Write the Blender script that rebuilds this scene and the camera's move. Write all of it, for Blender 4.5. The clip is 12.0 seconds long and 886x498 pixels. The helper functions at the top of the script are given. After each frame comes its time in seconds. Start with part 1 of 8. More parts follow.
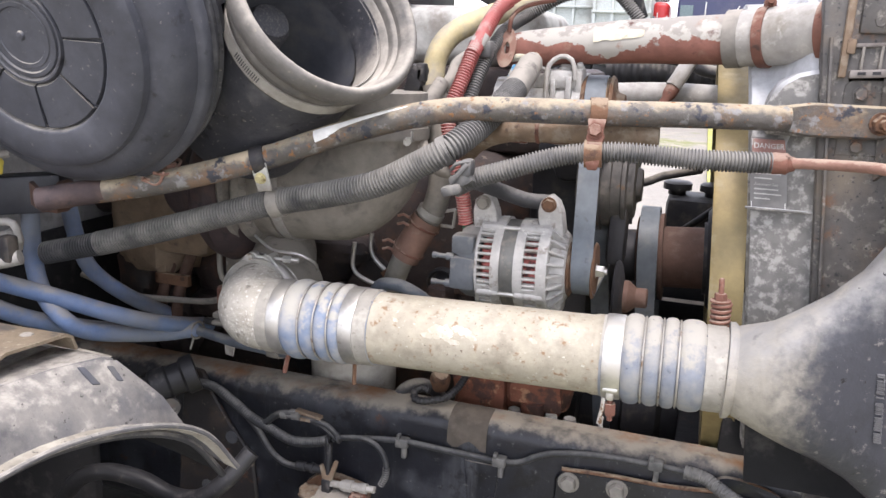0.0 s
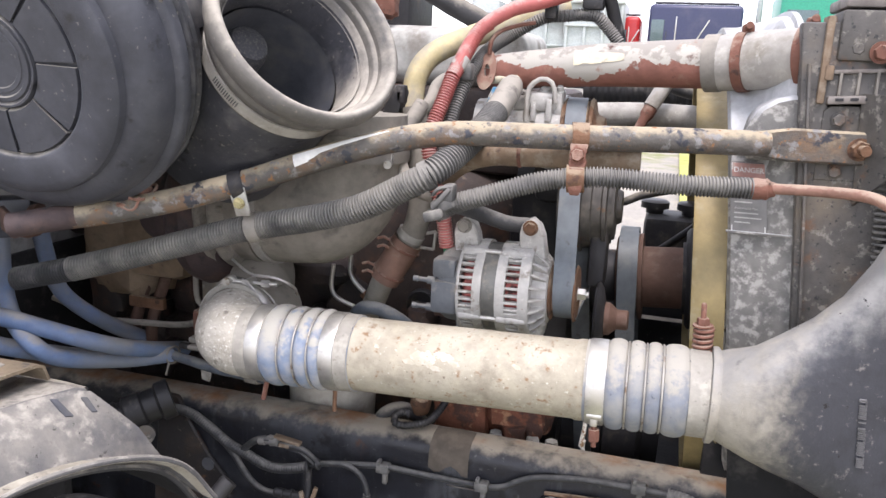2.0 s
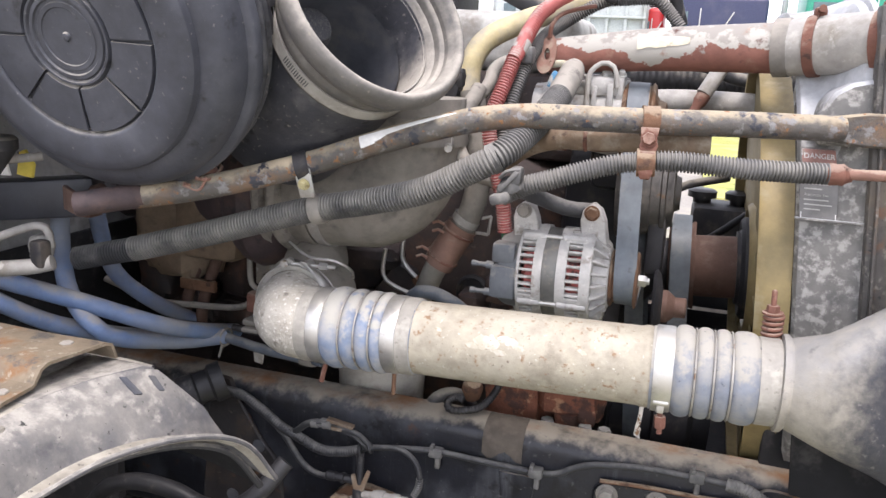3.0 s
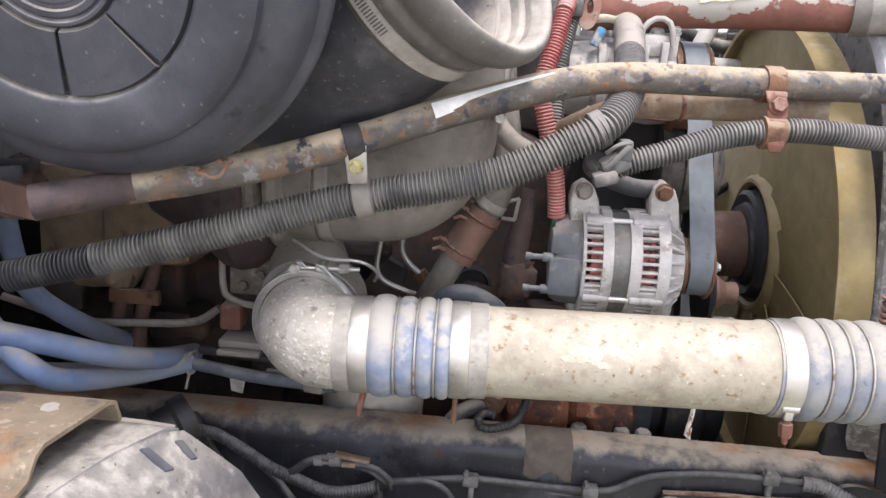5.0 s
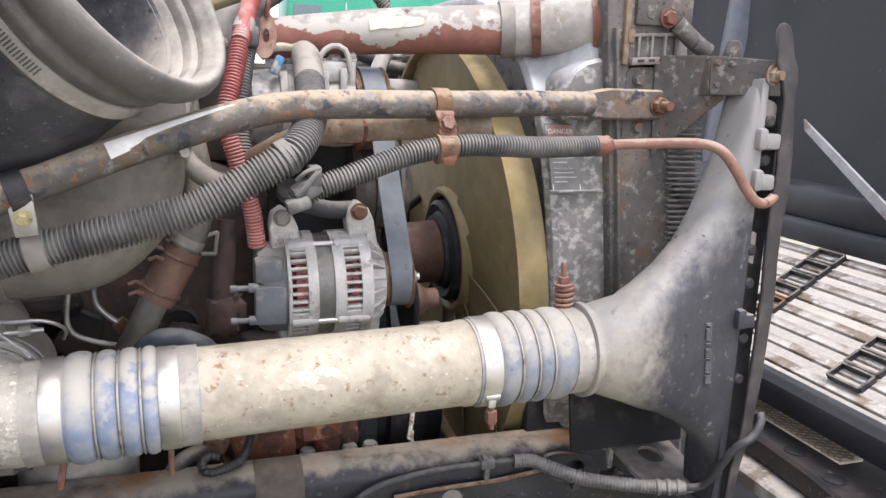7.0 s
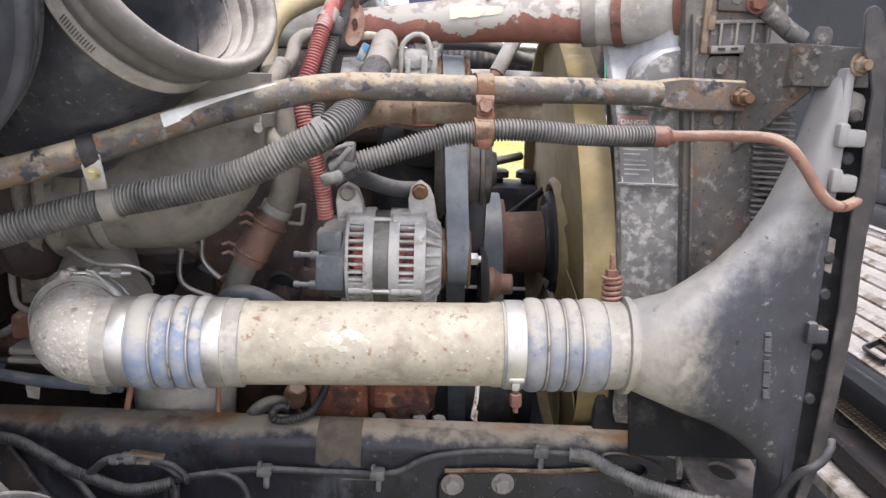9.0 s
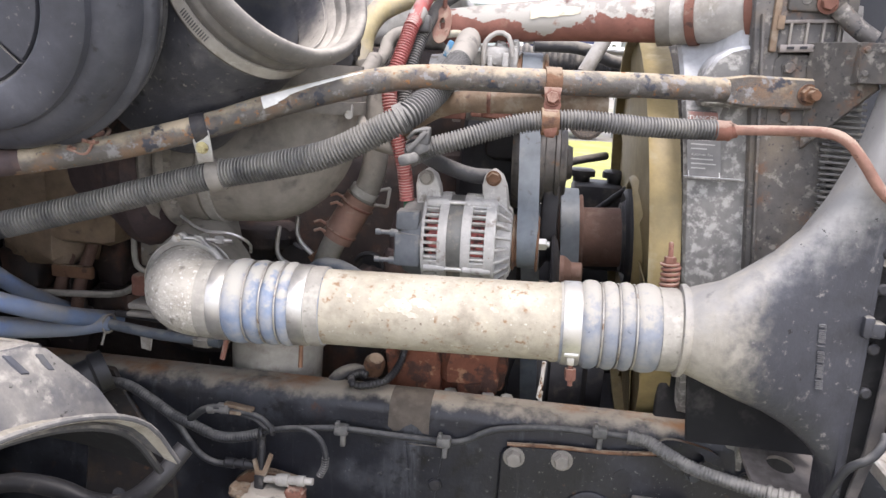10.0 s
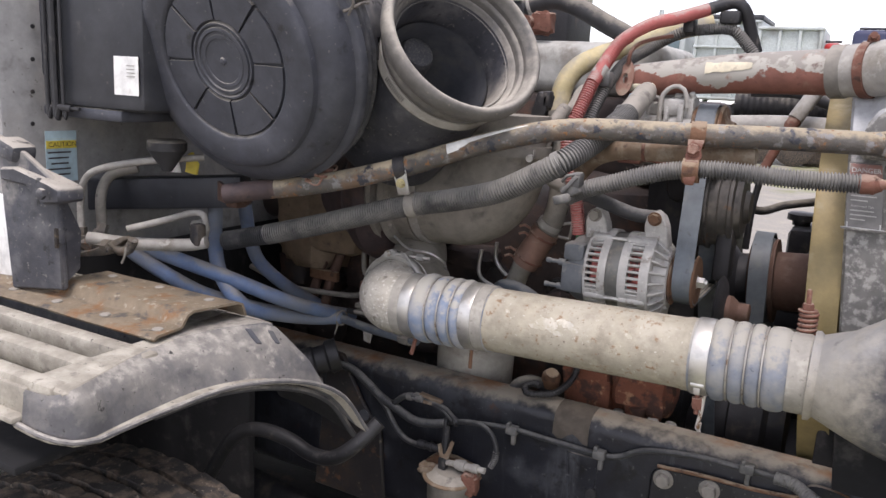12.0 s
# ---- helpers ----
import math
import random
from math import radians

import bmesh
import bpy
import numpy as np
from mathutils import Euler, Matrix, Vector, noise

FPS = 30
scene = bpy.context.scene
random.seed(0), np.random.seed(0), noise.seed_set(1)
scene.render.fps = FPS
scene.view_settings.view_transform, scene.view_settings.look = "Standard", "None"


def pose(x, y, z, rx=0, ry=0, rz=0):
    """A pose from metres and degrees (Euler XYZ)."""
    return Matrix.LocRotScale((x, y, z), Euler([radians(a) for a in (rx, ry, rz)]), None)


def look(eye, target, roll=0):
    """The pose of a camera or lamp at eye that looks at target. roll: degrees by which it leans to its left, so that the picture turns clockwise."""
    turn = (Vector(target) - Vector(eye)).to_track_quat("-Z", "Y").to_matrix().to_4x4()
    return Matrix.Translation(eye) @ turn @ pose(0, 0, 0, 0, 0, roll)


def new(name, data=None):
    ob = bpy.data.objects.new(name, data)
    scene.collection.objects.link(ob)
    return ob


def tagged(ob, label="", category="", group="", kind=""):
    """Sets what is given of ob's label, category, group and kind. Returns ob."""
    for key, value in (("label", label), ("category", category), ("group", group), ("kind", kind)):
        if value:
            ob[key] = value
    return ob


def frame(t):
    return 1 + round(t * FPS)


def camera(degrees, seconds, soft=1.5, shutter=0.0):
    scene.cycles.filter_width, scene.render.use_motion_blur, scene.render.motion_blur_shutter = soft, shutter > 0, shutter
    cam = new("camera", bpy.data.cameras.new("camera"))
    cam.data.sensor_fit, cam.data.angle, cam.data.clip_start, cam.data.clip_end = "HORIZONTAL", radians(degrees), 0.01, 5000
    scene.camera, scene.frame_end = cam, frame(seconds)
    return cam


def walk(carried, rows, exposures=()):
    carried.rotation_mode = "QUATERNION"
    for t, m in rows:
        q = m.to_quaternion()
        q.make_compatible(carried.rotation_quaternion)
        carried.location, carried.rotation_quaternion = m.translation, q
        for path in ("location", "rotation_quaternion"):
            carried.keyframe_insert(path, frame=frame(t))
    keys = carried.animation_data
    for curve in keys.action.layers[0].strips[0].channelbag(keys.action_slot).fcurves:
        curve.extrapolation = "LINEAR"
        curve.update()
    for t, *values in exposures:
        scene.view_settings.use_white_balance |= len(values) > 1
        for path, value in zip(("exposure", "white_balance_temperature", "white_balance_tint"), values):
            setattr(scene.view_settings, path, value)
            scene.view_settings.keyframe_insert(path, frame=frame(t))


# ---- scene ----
cam = camera(59.0, 12.0)
PATH = [
    (0, (0.19, 0.244, 1.593), (-0.4, 2.092, 1.106), 2.4),
    (0.5, (0.184, 0.247, 1.602), (-0.372, 2.112, 1.142), 2.5),
    (1, (0.182, 0.244, 1.606), (-0.356, 2.118, 1.159), 2.5),
    (1.5, (0.181, 0.248, 1.603), (-0.376, 2.116, 1.152), 2.6),
    (2, (0.176, 0.254, 1.608), (-0.355, 2.127, 1.152), 2.6),
    (2.5, (0.167, 0.253, 1.602), (-0.363, 2.127, 1.145), 2.7),
    (3, (0.115, 0.239, 1.593), (-0.454, 2.096, 1.114), 3.0),
    (3.2, (0.083, 0.226, 1.588), (-0.492, 2.076, 1.091), 2.8),
    (4.8, (-0.166, 0.352, 1.553), (-0.581, 2.238, 1.034), 4.6),
    (5, (-0.234, 0.385, 1.548), (-0.323, 2.315, 1.033), 4.1),
    (5.5, (-0.267, 0.382, 1.559), (0.145, 2.276, 1.067), 3.6),
    (6, (-0.262, 0.374, 1.551), (0.302, 2.238, 1.095), 3.0),
    (6.5, (-0.255, 0.373, 1.554), (0.383, 2.215, 1.111), 2.5),
    (6.7, (-0.250, 0.372, 1.555), (0.400, 2.210, 1.121), 2.2),
    (8.3, (0.017, 0.414, 1.564), (0.17, 2.363, 1.14), 0.8),
    (8.5, (0.026, 0.401, 1.56), (0.146, 2.345, 1.106), 1.0),
    (9, (0.003, 0.305, 1.548), (0.047, 2.253, 1.1), 2.7),
    (9.5, (0.011, 0.207, 1.533), (-0.008, 2.152, 1.069), 4.2),
    (10, (0.06, 0.222, 1.529), (-0.171, 2.16, 1.091), 3.6),
    (10.5, (0.159, 0.259, 1.557), (-0.445, 2.131, 1.195), 2.5),
    (11, (0.211, 0.262, 1.598), (-0.57, 2.083, 1.327), 1.2),
    (11.5, (0.244, 0.183, 1.615), (-0.665, 1.942, 1.329), 2.5),
    (12, (0.294, 0.109, 1.577), (-0.645, 1.826, 1.165), 3.2),
]
EXPOSURES = [(0.0, 0.44, 6500, 19), (3.2, 0.40, 6500, 19), (5.0, 0.49, 6550, 20), (5.5, 0.51, 6550, 20), (6.0, 0.37, 6550, 19), (8.3, 0.33, 6500, 19), (9.0, 0.27, 6490, 19), (9.5, 0.46, 6480, 19), (10.0, 0.49, 6460, 19), (10.5, 0.26, 6450, 19), (11.3, 0.15, 6480, 19), (12.0, -0.17, 6550, 20)]
walk(cam, [(t, look(eye, target, roll)) for t, eye, target, roll in PATH], EXPOSURES)

# ---- world, sun, exposure ----
SKY, CLOUD, SUN = 0.10, 1.36, 2.5
world = bpy.data.worlds.new("overcast_sky")
scene.world = world
world.use_nodes = True
wn = world.node_tree
wn.nodes.clear()
sky = wn.nodes.new("ShaderNodeTexSky")
sky.sky_type, sky.sun_disc = "NISHITA", False
sky.sun_elevation, sky.sun_rotation = radians(66), radians(200)
sky_bg = wn.nodes.new("ShaderNodeBackground")
sky_bg.inputs["Strength"].default_value = SKY
wn.links.new(sky.outputs["Color"], sky_bg.inputs["Color"])
cloud_bg = wn.nodes.new("ShaderNodeBackground")
cloud_bg.inputs["Color"].default_value = (0.96, 0.98, 1.0, 1)
cloud_bg.inputs["Strength"].default_value = CLOUD
both = wn.nodes.new("ShaderNodeAddShader")
wout = wn.nodes.new("ShaderNodeOutputWorld")
wn.links.new(sky_bg.outputs[0], both.inputs[0])
wn.links.new(cloud_bg.outputs[0], both.inputs[1])
wn.links.new(both.outputs[0], wout.inputs[0])

sun_data = bpy.data.lights.new("sun", "SUN")
sun_data.energy, sun_data.angle, sun_data.color = SUN, radians(14), (1.0, 0.96, 0.9)
sun = new("sun", sun_data)
sun.matrix_world = look((0.9, -1.6, 8.0), (0, 1.3, 1.2))


# ---- materials ----
def surf(name, base, rough=0.6, metal=0.0, layers=(), bump=(60, 0.15), fine=(400, 0.05), coat=0.0):
    """A weathered surface. layers: (colour, scale, low, high, roughness, (gx, gy, gz, offset)): stains, dust, rust or
    painted light over the base.
    """
    m = bpy.data.materials.new(name)
    m.use_nodes = True
    n, l = m.node_tree.nodes, m.node_tree.links
    bsdf = n["Principled BSDF"]
    tc = n.new("ShaderNodeTexCoord")
    co = tc.outputs["Object"]

    def noise_at(scale, detail=5, rough_n=0.6, off=0.0):
        mp = n.new("ShaderNodeMapping")
        mp.inputs["Location"].default_value = (off, off * 0.7, off * 1.3)
        if isinstance(scale, tuple):
            mp.inputs["Scale"].default_value, scale = scale, 1.0
        l.new(co, mp.inputs["Vector"])
        t = n.new("ShaderNodeTexNoise")
        t.inputs["Scale"].default_value, t.inputs["Detail"].default_value, t.inputs["Roughness"].default_value = scale, detail, rough_n
        l.new(mp.outputs[0], t.inputs["Vector"])
        return t.outputs["Fac"]

    def math_node(op, a, b):
        k = n.new("ShaderNodeMath")
        k.operation = op
        for i, v in enumerate((a, b)):
            if isinstance(v, (int, float)):
                k.inputs[i].default_value = v
            else:
                l.new(v, k.inputs[i])
        return k.outputs[0]

    # small change of tone over the whole surface
    tone = n.new("ShaderNodeMapRange")
    tone.inputs["From Min"].default_value, tone.inputs["From Max"].default_value = 0.3, 0.7
    tone.inputs["To Min"].default_value, tone.inputs["To Max"].default_value = 0.78, 1.22
    l.new(noise_at(35, 6, 0.65, 3.1), tone.inputs["Value"])
    first = n.new("ShaderNodeMix")
    first.data_type, first.blend_type = "RGBA", "MULTIPLY"
    first.inputs[0].default_value = 1.0
    first.inputs[6].default_value = (*base, 1)
    grey = n.new("ShaderNodeCombineColor")
    for i in range(3):
        l.new(tone.outputs[0], grey.inputs[i])
    l.new(grey.outputs[0], first.inputs[7])
    colour, roughness = first.outputs[2], rough
    height = math_node("MULTIPLY", noise_at(bump[0], 5, 0.6, 1.0), bump[1])
    height = math_node("ADD", height, math_node("MULTIPLY", noise_at(fine[0], 3, 0.5, 2.0), fine[1]))
    for i, (col, scale, lo, hi, lrough, grad) in enumerate(layers):
        mask = noise_at(scale, 7, 0.62, 5.3 + 2.7 * i)
        if grad:
            sep = n.new("ShaderNodeSeparateXYZ")
            if len(grad) == 5:   # by the way the surface faces: dust on top, painted skylight on the shroud
                geo = n.new("ShaderNodeNewGeometry")
                l.new(geo.outputs["Normal"], sep.inputs[0])
            else:
                l.new(co, sep.inputs[0])
            for axis in range(3):
                if grad[axis]:
                    mask = math_node("ADD", mask, math_node("MULTIPLY", sep.outputs[axis], grad[axis]))
            mask = math_node("ADD", mask, grad[3])
        ramp = n.new("ShaderNodeMapRange")
        ramp.interpolation_type = "SMOOTHSTEP"
        ramp.inputs["From Min"].default_value, ramp.inputs["From Max"].default_value = lo, hi
        l.new(mask, ramp.inputs["Value"])
        mix = n.new("ShaderNodeMix")
        mix.data_type = "RGBA"
        l.new(ramp.outputs[0], mix.inputs[0])
        l.new(colour, mix.inputs[6])
        mix.inputs[7].default_value = (*col, 1)
        colour = mix.outputs[2]
        mr = n.new("ShaderNodeMix")
        l.new(ramp.outputs[0], mr.inputs[0])
        if isinstance(roughness, float):
            mr.inputs[2].default_value = roughness
        else:
            l.new(roughness, mr.inputs[2])
        mr.inputs[3].default_value = lrough
        roughness = mr.outputs[0]
        height = math_node("ADD", height, math_node("MULTIPLY", ramp.outputs[0], 0.06))
    l.new(colour, bsdf.inputs["Base Color"])
    if isinstance(roughness, float):
        bsdf.inputs["Roughness"].default_value = roughness
    else:
        l.new(roughness, bsdf.inputs["Roughness"])
    bsdf.inputs["Metallic"].default_value = metal
    bsdf.inputs["Coat Weight"].default_value = coat
    bn = n.new("ShaderNodeBump")
    bn.inputs["Strength"].default_value, bn.inputs["Distance"].default_value = 0.6, 0.004
    l.new(height, bn.inputs["Height"])
    l.new(bn.outputs[0], bsdf.inputs["Normal"])
    return m


UP = (0, 0, 0.35, -0.1, 1)      # lies on faces that look up
DUST, DUST_PALE, RUST, RUST_RED = (0.30, 0.27, 0.22), (0.46, 0.43, 0.37), (0.20, 0.09, 0.035), (0.17, 0.055, 0.03)

M_PIPE = surf("dusty_aluminium_pipe", (0.37, 0.335, 0.26), 0.62, 0.1, [((0.45, 0.415, 0.335), 12, 0.46, 0.66, 0.7, None), ((0.27, 0.24, 0.185), 24, 0.52, 0.72, 0.7, None), ((0.26, 0.165, 0.095), 80, 0.57, 0.68, 0.8, None), ((0.17, 0.135, 0.10), 200, 0.63, 0.70, 0.8, None), ((0.53, 0.50, 0.42), 130, 0.62, 0.70, 0.7, None)], (70, 0.45))
M_SLEEVE = surf("dusty_silicone_sleeve", (0.29, 0.275, 0.24), 0.6, 0.0, [((0.40, 0.38, 0.33), 40, 0.50, 0.68, 0.75, None), ((0.17, 0.155, 0.13), 90, 0.60, 0.72, 0.8, None)], (60, 0.2))
M_SILICONE = surf("blue_silicone_dusty", (0.172, 0.220, 0.305), 0.55, 0.0, [((0.34, 0.342, 0.34), 19, 0.36, 0.60, 0.8, None), ((0.40, 0.385, 0.34), 55, 0.48, 0.68, 0.8, UP), ((0.11, 0.145, 0.22), 90, 0.64, 0.72, 0.7, None)], (60, 0.15))
M_SILICONE_GREY = surf("dust_coated_blue_silicone", (0.17, 0.19, 0.225), 0.55, 0.0, [((0.275, 0.275, 0.265), 24, 0.34, 0.60, 0.8, None), ((0.34, 0.325, 0.285), 60, 0.46, 0.68, 0.8, UP), ((0.07, 0.075, 0.095), 110, 0.64, 0.71, 0.6, None)], (60, 0.2))
M_BAND = surf("worn_steel_band", (0.50, 0.49, 0.46), 0.36, 0.75, [((0.34, 0.30, 0.24), 50, 0.56, 0.72, 0.6, None), ((0.55, 0.53, 0.48), 24, 0.46, 0.66, 0.5, None)], (30, 0.08))
M_WIRE = surf("dull_wire", (0.42, 0.40, 0.36), 0.45, 0.6, [((0.2, 0.13, 0.08), 60, 0.55, 0.7, 0.7, None)])
M_CAST = surf("mottled_cast_aluminium", (0.40, 0.372, 0.315), 0.6, 0.05, [((0.46, 0.435, 0.375), 34, 0.42, 0.66, 0.6, None), ((0.20, 0.18, 0.15), 60, 0.57, 0.70, 0.75, None), ((0.66, 0.64, 0.59), 150, 0.57, 0.64, 0.45, None)], (90, 1.6))
# darker towards the flange; third layer paints a pale sheen on the upper part
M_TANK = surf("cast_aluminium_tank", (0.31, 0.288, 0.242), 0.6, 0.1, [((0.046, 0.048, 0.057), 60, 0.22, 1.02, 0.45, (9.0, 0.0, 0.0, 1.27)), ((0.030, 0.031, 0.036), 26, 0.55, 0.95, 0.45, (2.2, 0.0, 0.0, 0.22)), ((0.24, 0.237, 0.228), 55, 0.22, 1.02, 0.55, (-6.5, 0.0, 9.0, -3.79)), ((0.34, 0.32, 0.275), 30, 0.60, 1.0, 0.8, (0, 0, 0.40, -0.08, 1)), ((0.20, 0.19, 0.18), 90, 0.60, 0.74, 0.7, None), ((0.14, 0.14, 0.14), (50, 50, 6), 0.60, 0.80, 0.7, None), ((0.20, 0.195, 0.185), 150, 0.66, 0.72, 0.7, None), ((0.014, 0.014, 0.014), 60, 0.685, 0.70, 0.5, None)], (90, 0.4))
M_ALT = surf("cast_alternator_aluminium", (0.42, 0.41, 0.385), 0.6, 0.12, [((0.24, 0.215, 0.185), 46, 0.54, 0.70, 0.8, None), ((0.56, 0.55, 0.51), 80, 0.58, 0.70, 0.6, None), ((0.26, 0.16, 0.10), 120, 0.66, 0.74, 0.8, None)], (150, 0.5))
M_ALTDARK = surf("grey_alternator_plastic", (0.12, 0.13, 0.14), 0.6, 0.0, [((0.26, 0.25, 0.23), 50, 0.45, 0.7, 0.8, UP)])
M_STATOR = surf("stator_steel", (0.14, 0.14, 0.13), 0.5, 0.4, [((0.25, 0.23, 0.19), 60, 0.5, 0.7, 0.7, None)])
M_COPPER = surf("red_copper_winding", (0.40, 0.10, 0.085), 0.4, 0.3, [((0.05, 0.015, 0.012), 90, 0.46, 0.60, 0.5, None)], (220, 0.8))
M_BLACK = surf("dusty_black_plastic", (0.042, 0.045, 0.056), 0.5, 0.0, [((0.094, 0.098, 0.114), 9, 0.44, 0.82, 0.65, None), ((0.30, 0.28, 0.24), 30, 0.52, 1.12, 0.85, (0, 0, 0.85, -0.18, 1)), ((0.16, 0.155, 0.15), 130, 0.63, 0.72, 0.85, None), ((0.018, 0.018, 0.022), 30, 0.58, 0.72, 0.4, None)], (240, 0.15))
M_BODYP = surf("sun_bleached_black_plastic", (0.048, 0.050, 0.059), 0.48, 0.0, [((0.112, 0.112, 0.118), 20, 0.46, 0.70, 0.7, None), ((0.40, 0.37, 0.32), 26, 0.42, 1.10, 0.85, (0, 0, 1.05, -0.20, 1)), ((0.020, 0.020, 0.023), 60, 0.58, 0.70, 0.5, None), ((0.20, 0.19, 0.175), 130, 0.61, 0.70, 0.8, None)], (200, 0.2))
M_RUBBER = surf("dusty_black_rubber", (0.04, 0.04, 0.042), 0.65, 0.0, [((0.24, 0.22, 0.185), 20, 0.40, 0.72, 0.85, UP)])
M_RIM = surf("pale_dusty_rubber", (0.125, 0.118, 0.108), 0.65, 0.0, [((0.40, 0.37, 0.315), 18, 0.34, 0.80, 0.85, UP), ((0.075, 0.078, 0.086), 12, 0.54, 0.74, 0.65, None), ((0.24, 0.22, 0.18), 120, 0.62, 0.72, 0.8, None)], (120, 0.3))
M_CONDUIT = surf("corrugated_conduit_plastic", (0.068, 0.068, 0.068), 0.6, 0.0, [((0.24, 0.23, 0.208), 30, 0.26, 0.66, 0.85, UP), ((0.15, 0.147, 0.142), 14, 0.46, 0.72, 0.8, None)], (200, 0.1))
M_CONDUITD = surf("dark_corrugated_conduit", (0.032, 0.033, 0.036), 0.55, 0.0, [((0.16, 0.155, 0.145), 30, 0.42, 0.80, 0.85, UP)], (200, 0.1))
M_TAPE = surf("black_tape", (0.022, 0.022, 0.024), 0.5, 0.0, [((0.12, 0.11, 0.1), 40, 0.55, 0.75, 0.7, None)])
M_TUBE = surf("rusted_painted_tube", (0.098, 0.090, 0.080), 0.5, 0.1, [((0.185, 0.120, 0.075), 16, 0.46, 0.70, 0.85, None), ((0.37, 0.315, 0.225), 34, 0.44, 0.74, 0.85, UP), ((0.22, 0.215, 0.21), 60, 0.56, 0.66, 0.6, None), ((0.040, 0.042, 0.054), 40, 0.575, 0.64, 0.5, None), ((0.27, 0.135, 0.062), 100, 0.59, 0.68, 0.9, None)], (110, 0.8))
M_RUSTY = surf("rusted_steel", (0.16, 0.085, 0.048), 0.85, 0.1, [((0.30, 0.225, 0.155), 32, 0.50, 0.68, 0.9, UP), ((0.08, 0.045, 0.032), 44, 0.54, 0.68, 0.9, None)], (140, 0.8))
M_REDRUST = surf("red_rusted_steel", (0.17, 0.075, 0.052), 0.8, 0.1, [((0.29, 0.20, 0.155), 40, 0.50, 0.68, 0.9, UP), ((0.08, 0.045, 0.035), 60, 0.58, 0.68, 0.9, None)], (150, 0.6))
M_JOINT = surf("dusty_brown_rubber_joint", (0.20, 0.115, 0.085), 0.75, 0.0, [((0.27, 0.22, 0.17), 30, 0.48, 0.68, 0.85, UP)], (100, 0.3))
M_PINKPIPE = surf("faded_rust_pipe", (0.25, 0.135, 0.10), 0.75, 0.0, [((0.34, 0.25, 0.19), 45, 0.48, 0.66, 0.85, UP), ((0.12, 0.06, 0.04), 60, 0.58, 0.68, 0.9, None)], (150, 0.5))
M_HUB = surf("brown_rusted_hub", (0.11, 0.062, 0.045), 0.75, 0.1, [((0.16, 0.11, 0.085), 30, 0.5, 0.7, 0.85, None)], (120, 0.3))
M_ENGINE = surf("oily_rust_brown_iron", (0.046, 0.034, 0.031), 0.65, 0.1, [((0.12, 0.066, 0.046), 14, 0.50, 0.70, 0.85, None), ((0.02, 0.019, 0.021), 10, 0.50, 0.68, 0.5, None), ((0.16, 0.13, 0.105), 60, 0.62, 0.74, 0.8, None)], (60, 0.8))
M_ORANGE = surf("flaking_orange_rust", (0.17, 0.062, 0.034), 0.9, 0.0, [((0.33, 0.18, 0.10), 50, 0.56, 0.66, 0.9, None), ((0.07, 0.035, 0.025), 26, 0.50, 0.60, 0.9, None)], (90, 1.2))
M_DARK = surf("dark_grimy_steel", (0.022, 0.022, 0.025), 0.6, 0.1, [((0.10, 0.085, 0.07), 16, 0.52, 0.72, 0.85, None)], (70, 0.4))
M_RAIL = surf("black_painted_frame_rail", (0.013, 0.014, 0.019), 0.40, 0.0, [((0.045, 0.048, 0.056), 11, 0.48, 0.70, 0.7, None), ((0.075, 0.078, 0.086), (55, 55, 4), 0.56, 0.78, 0.75, None), ((0.008, 0.008, 0.009), 24, 0.54, 0.66, 0.4, None), ((0.27, 0.24, 0.195), 26, 0.46, 0.80, 0.85, (0, 0, 0.50, -0.25, 1)), ((0.22, 0.110, 0.050), 8, 0.58, 0.80, 0.9, (0, 0, 0.42, -0.30, 1)), ((0.10, 0.098, 0.095), 70, 0.62, 0.74, 0.8, None), ((0.22, 0.215, 0.20), 180, 0.67, 0.72, 0.8, None), ((0.085, 0.045, 0.030), 18, 0.63, 0.76, 0.85, None)], (70, 0.35))
# last layer paints pale sky light on the shroud's upward faces
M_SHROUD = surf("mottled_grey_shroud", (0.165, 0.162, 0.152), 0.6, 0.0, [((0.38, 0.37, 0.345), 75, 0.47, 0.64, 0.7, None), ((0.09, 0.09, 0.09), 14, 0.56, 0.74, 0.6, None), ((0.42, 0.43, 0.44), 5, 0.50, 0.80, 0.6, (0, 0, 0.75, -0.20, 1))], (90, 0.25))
# lighter copy of the shroud grey, with sky light in the colour
M_SHROUDSKY = surf("skylit_shroud_top", (0.42, 0.43, 0.44), 0.6, 0.0, [((0.25, 0.24, 0.22), 14, 0.48, 0.70, 0.75, None)], (90, 0.2))
M_FRAME = surf("speckled_dark_bracket", (0.085, 0.080, 0.074), 0.6, 0.1, [((0.16, 0.135, 0.105), 9, 0.46, 0.68, 0.85, None), ((0.24, 0.225, 0.20), 70, 0.54, 0.68, 0.85, None), ((0.17, 0.095, 0.058), 22, 0.56, 0.72, 0.85, None), ((0.035, 0.035, 0.038), 110, 0.58, 0.67, 0.7, None)], (90, 0.35))
M_RUSTEDGE = surf("tan_rusted_edge", (0.19, 0.135, 0.09), 0.8, 0.1, [((0.28, 0.235, 0.18), 40, 0.48, 0.68, 0.9, None), ((0.09, 0.06, 0.045), 60, 0.58, 0.70, 0.8, None)], (120, 0.5))
M_FAN = surf("amber_fan_plastic", (0.265, 0.203, 0.088), 0.5, 0.0, [((0.20, 0.16, 0.075), 10, 0.40, 0.75, 0.6, None), ((0.33, 0.28, 0.17), 24, 0.52, 0.74, 0.6, None)], (40, 0.1))
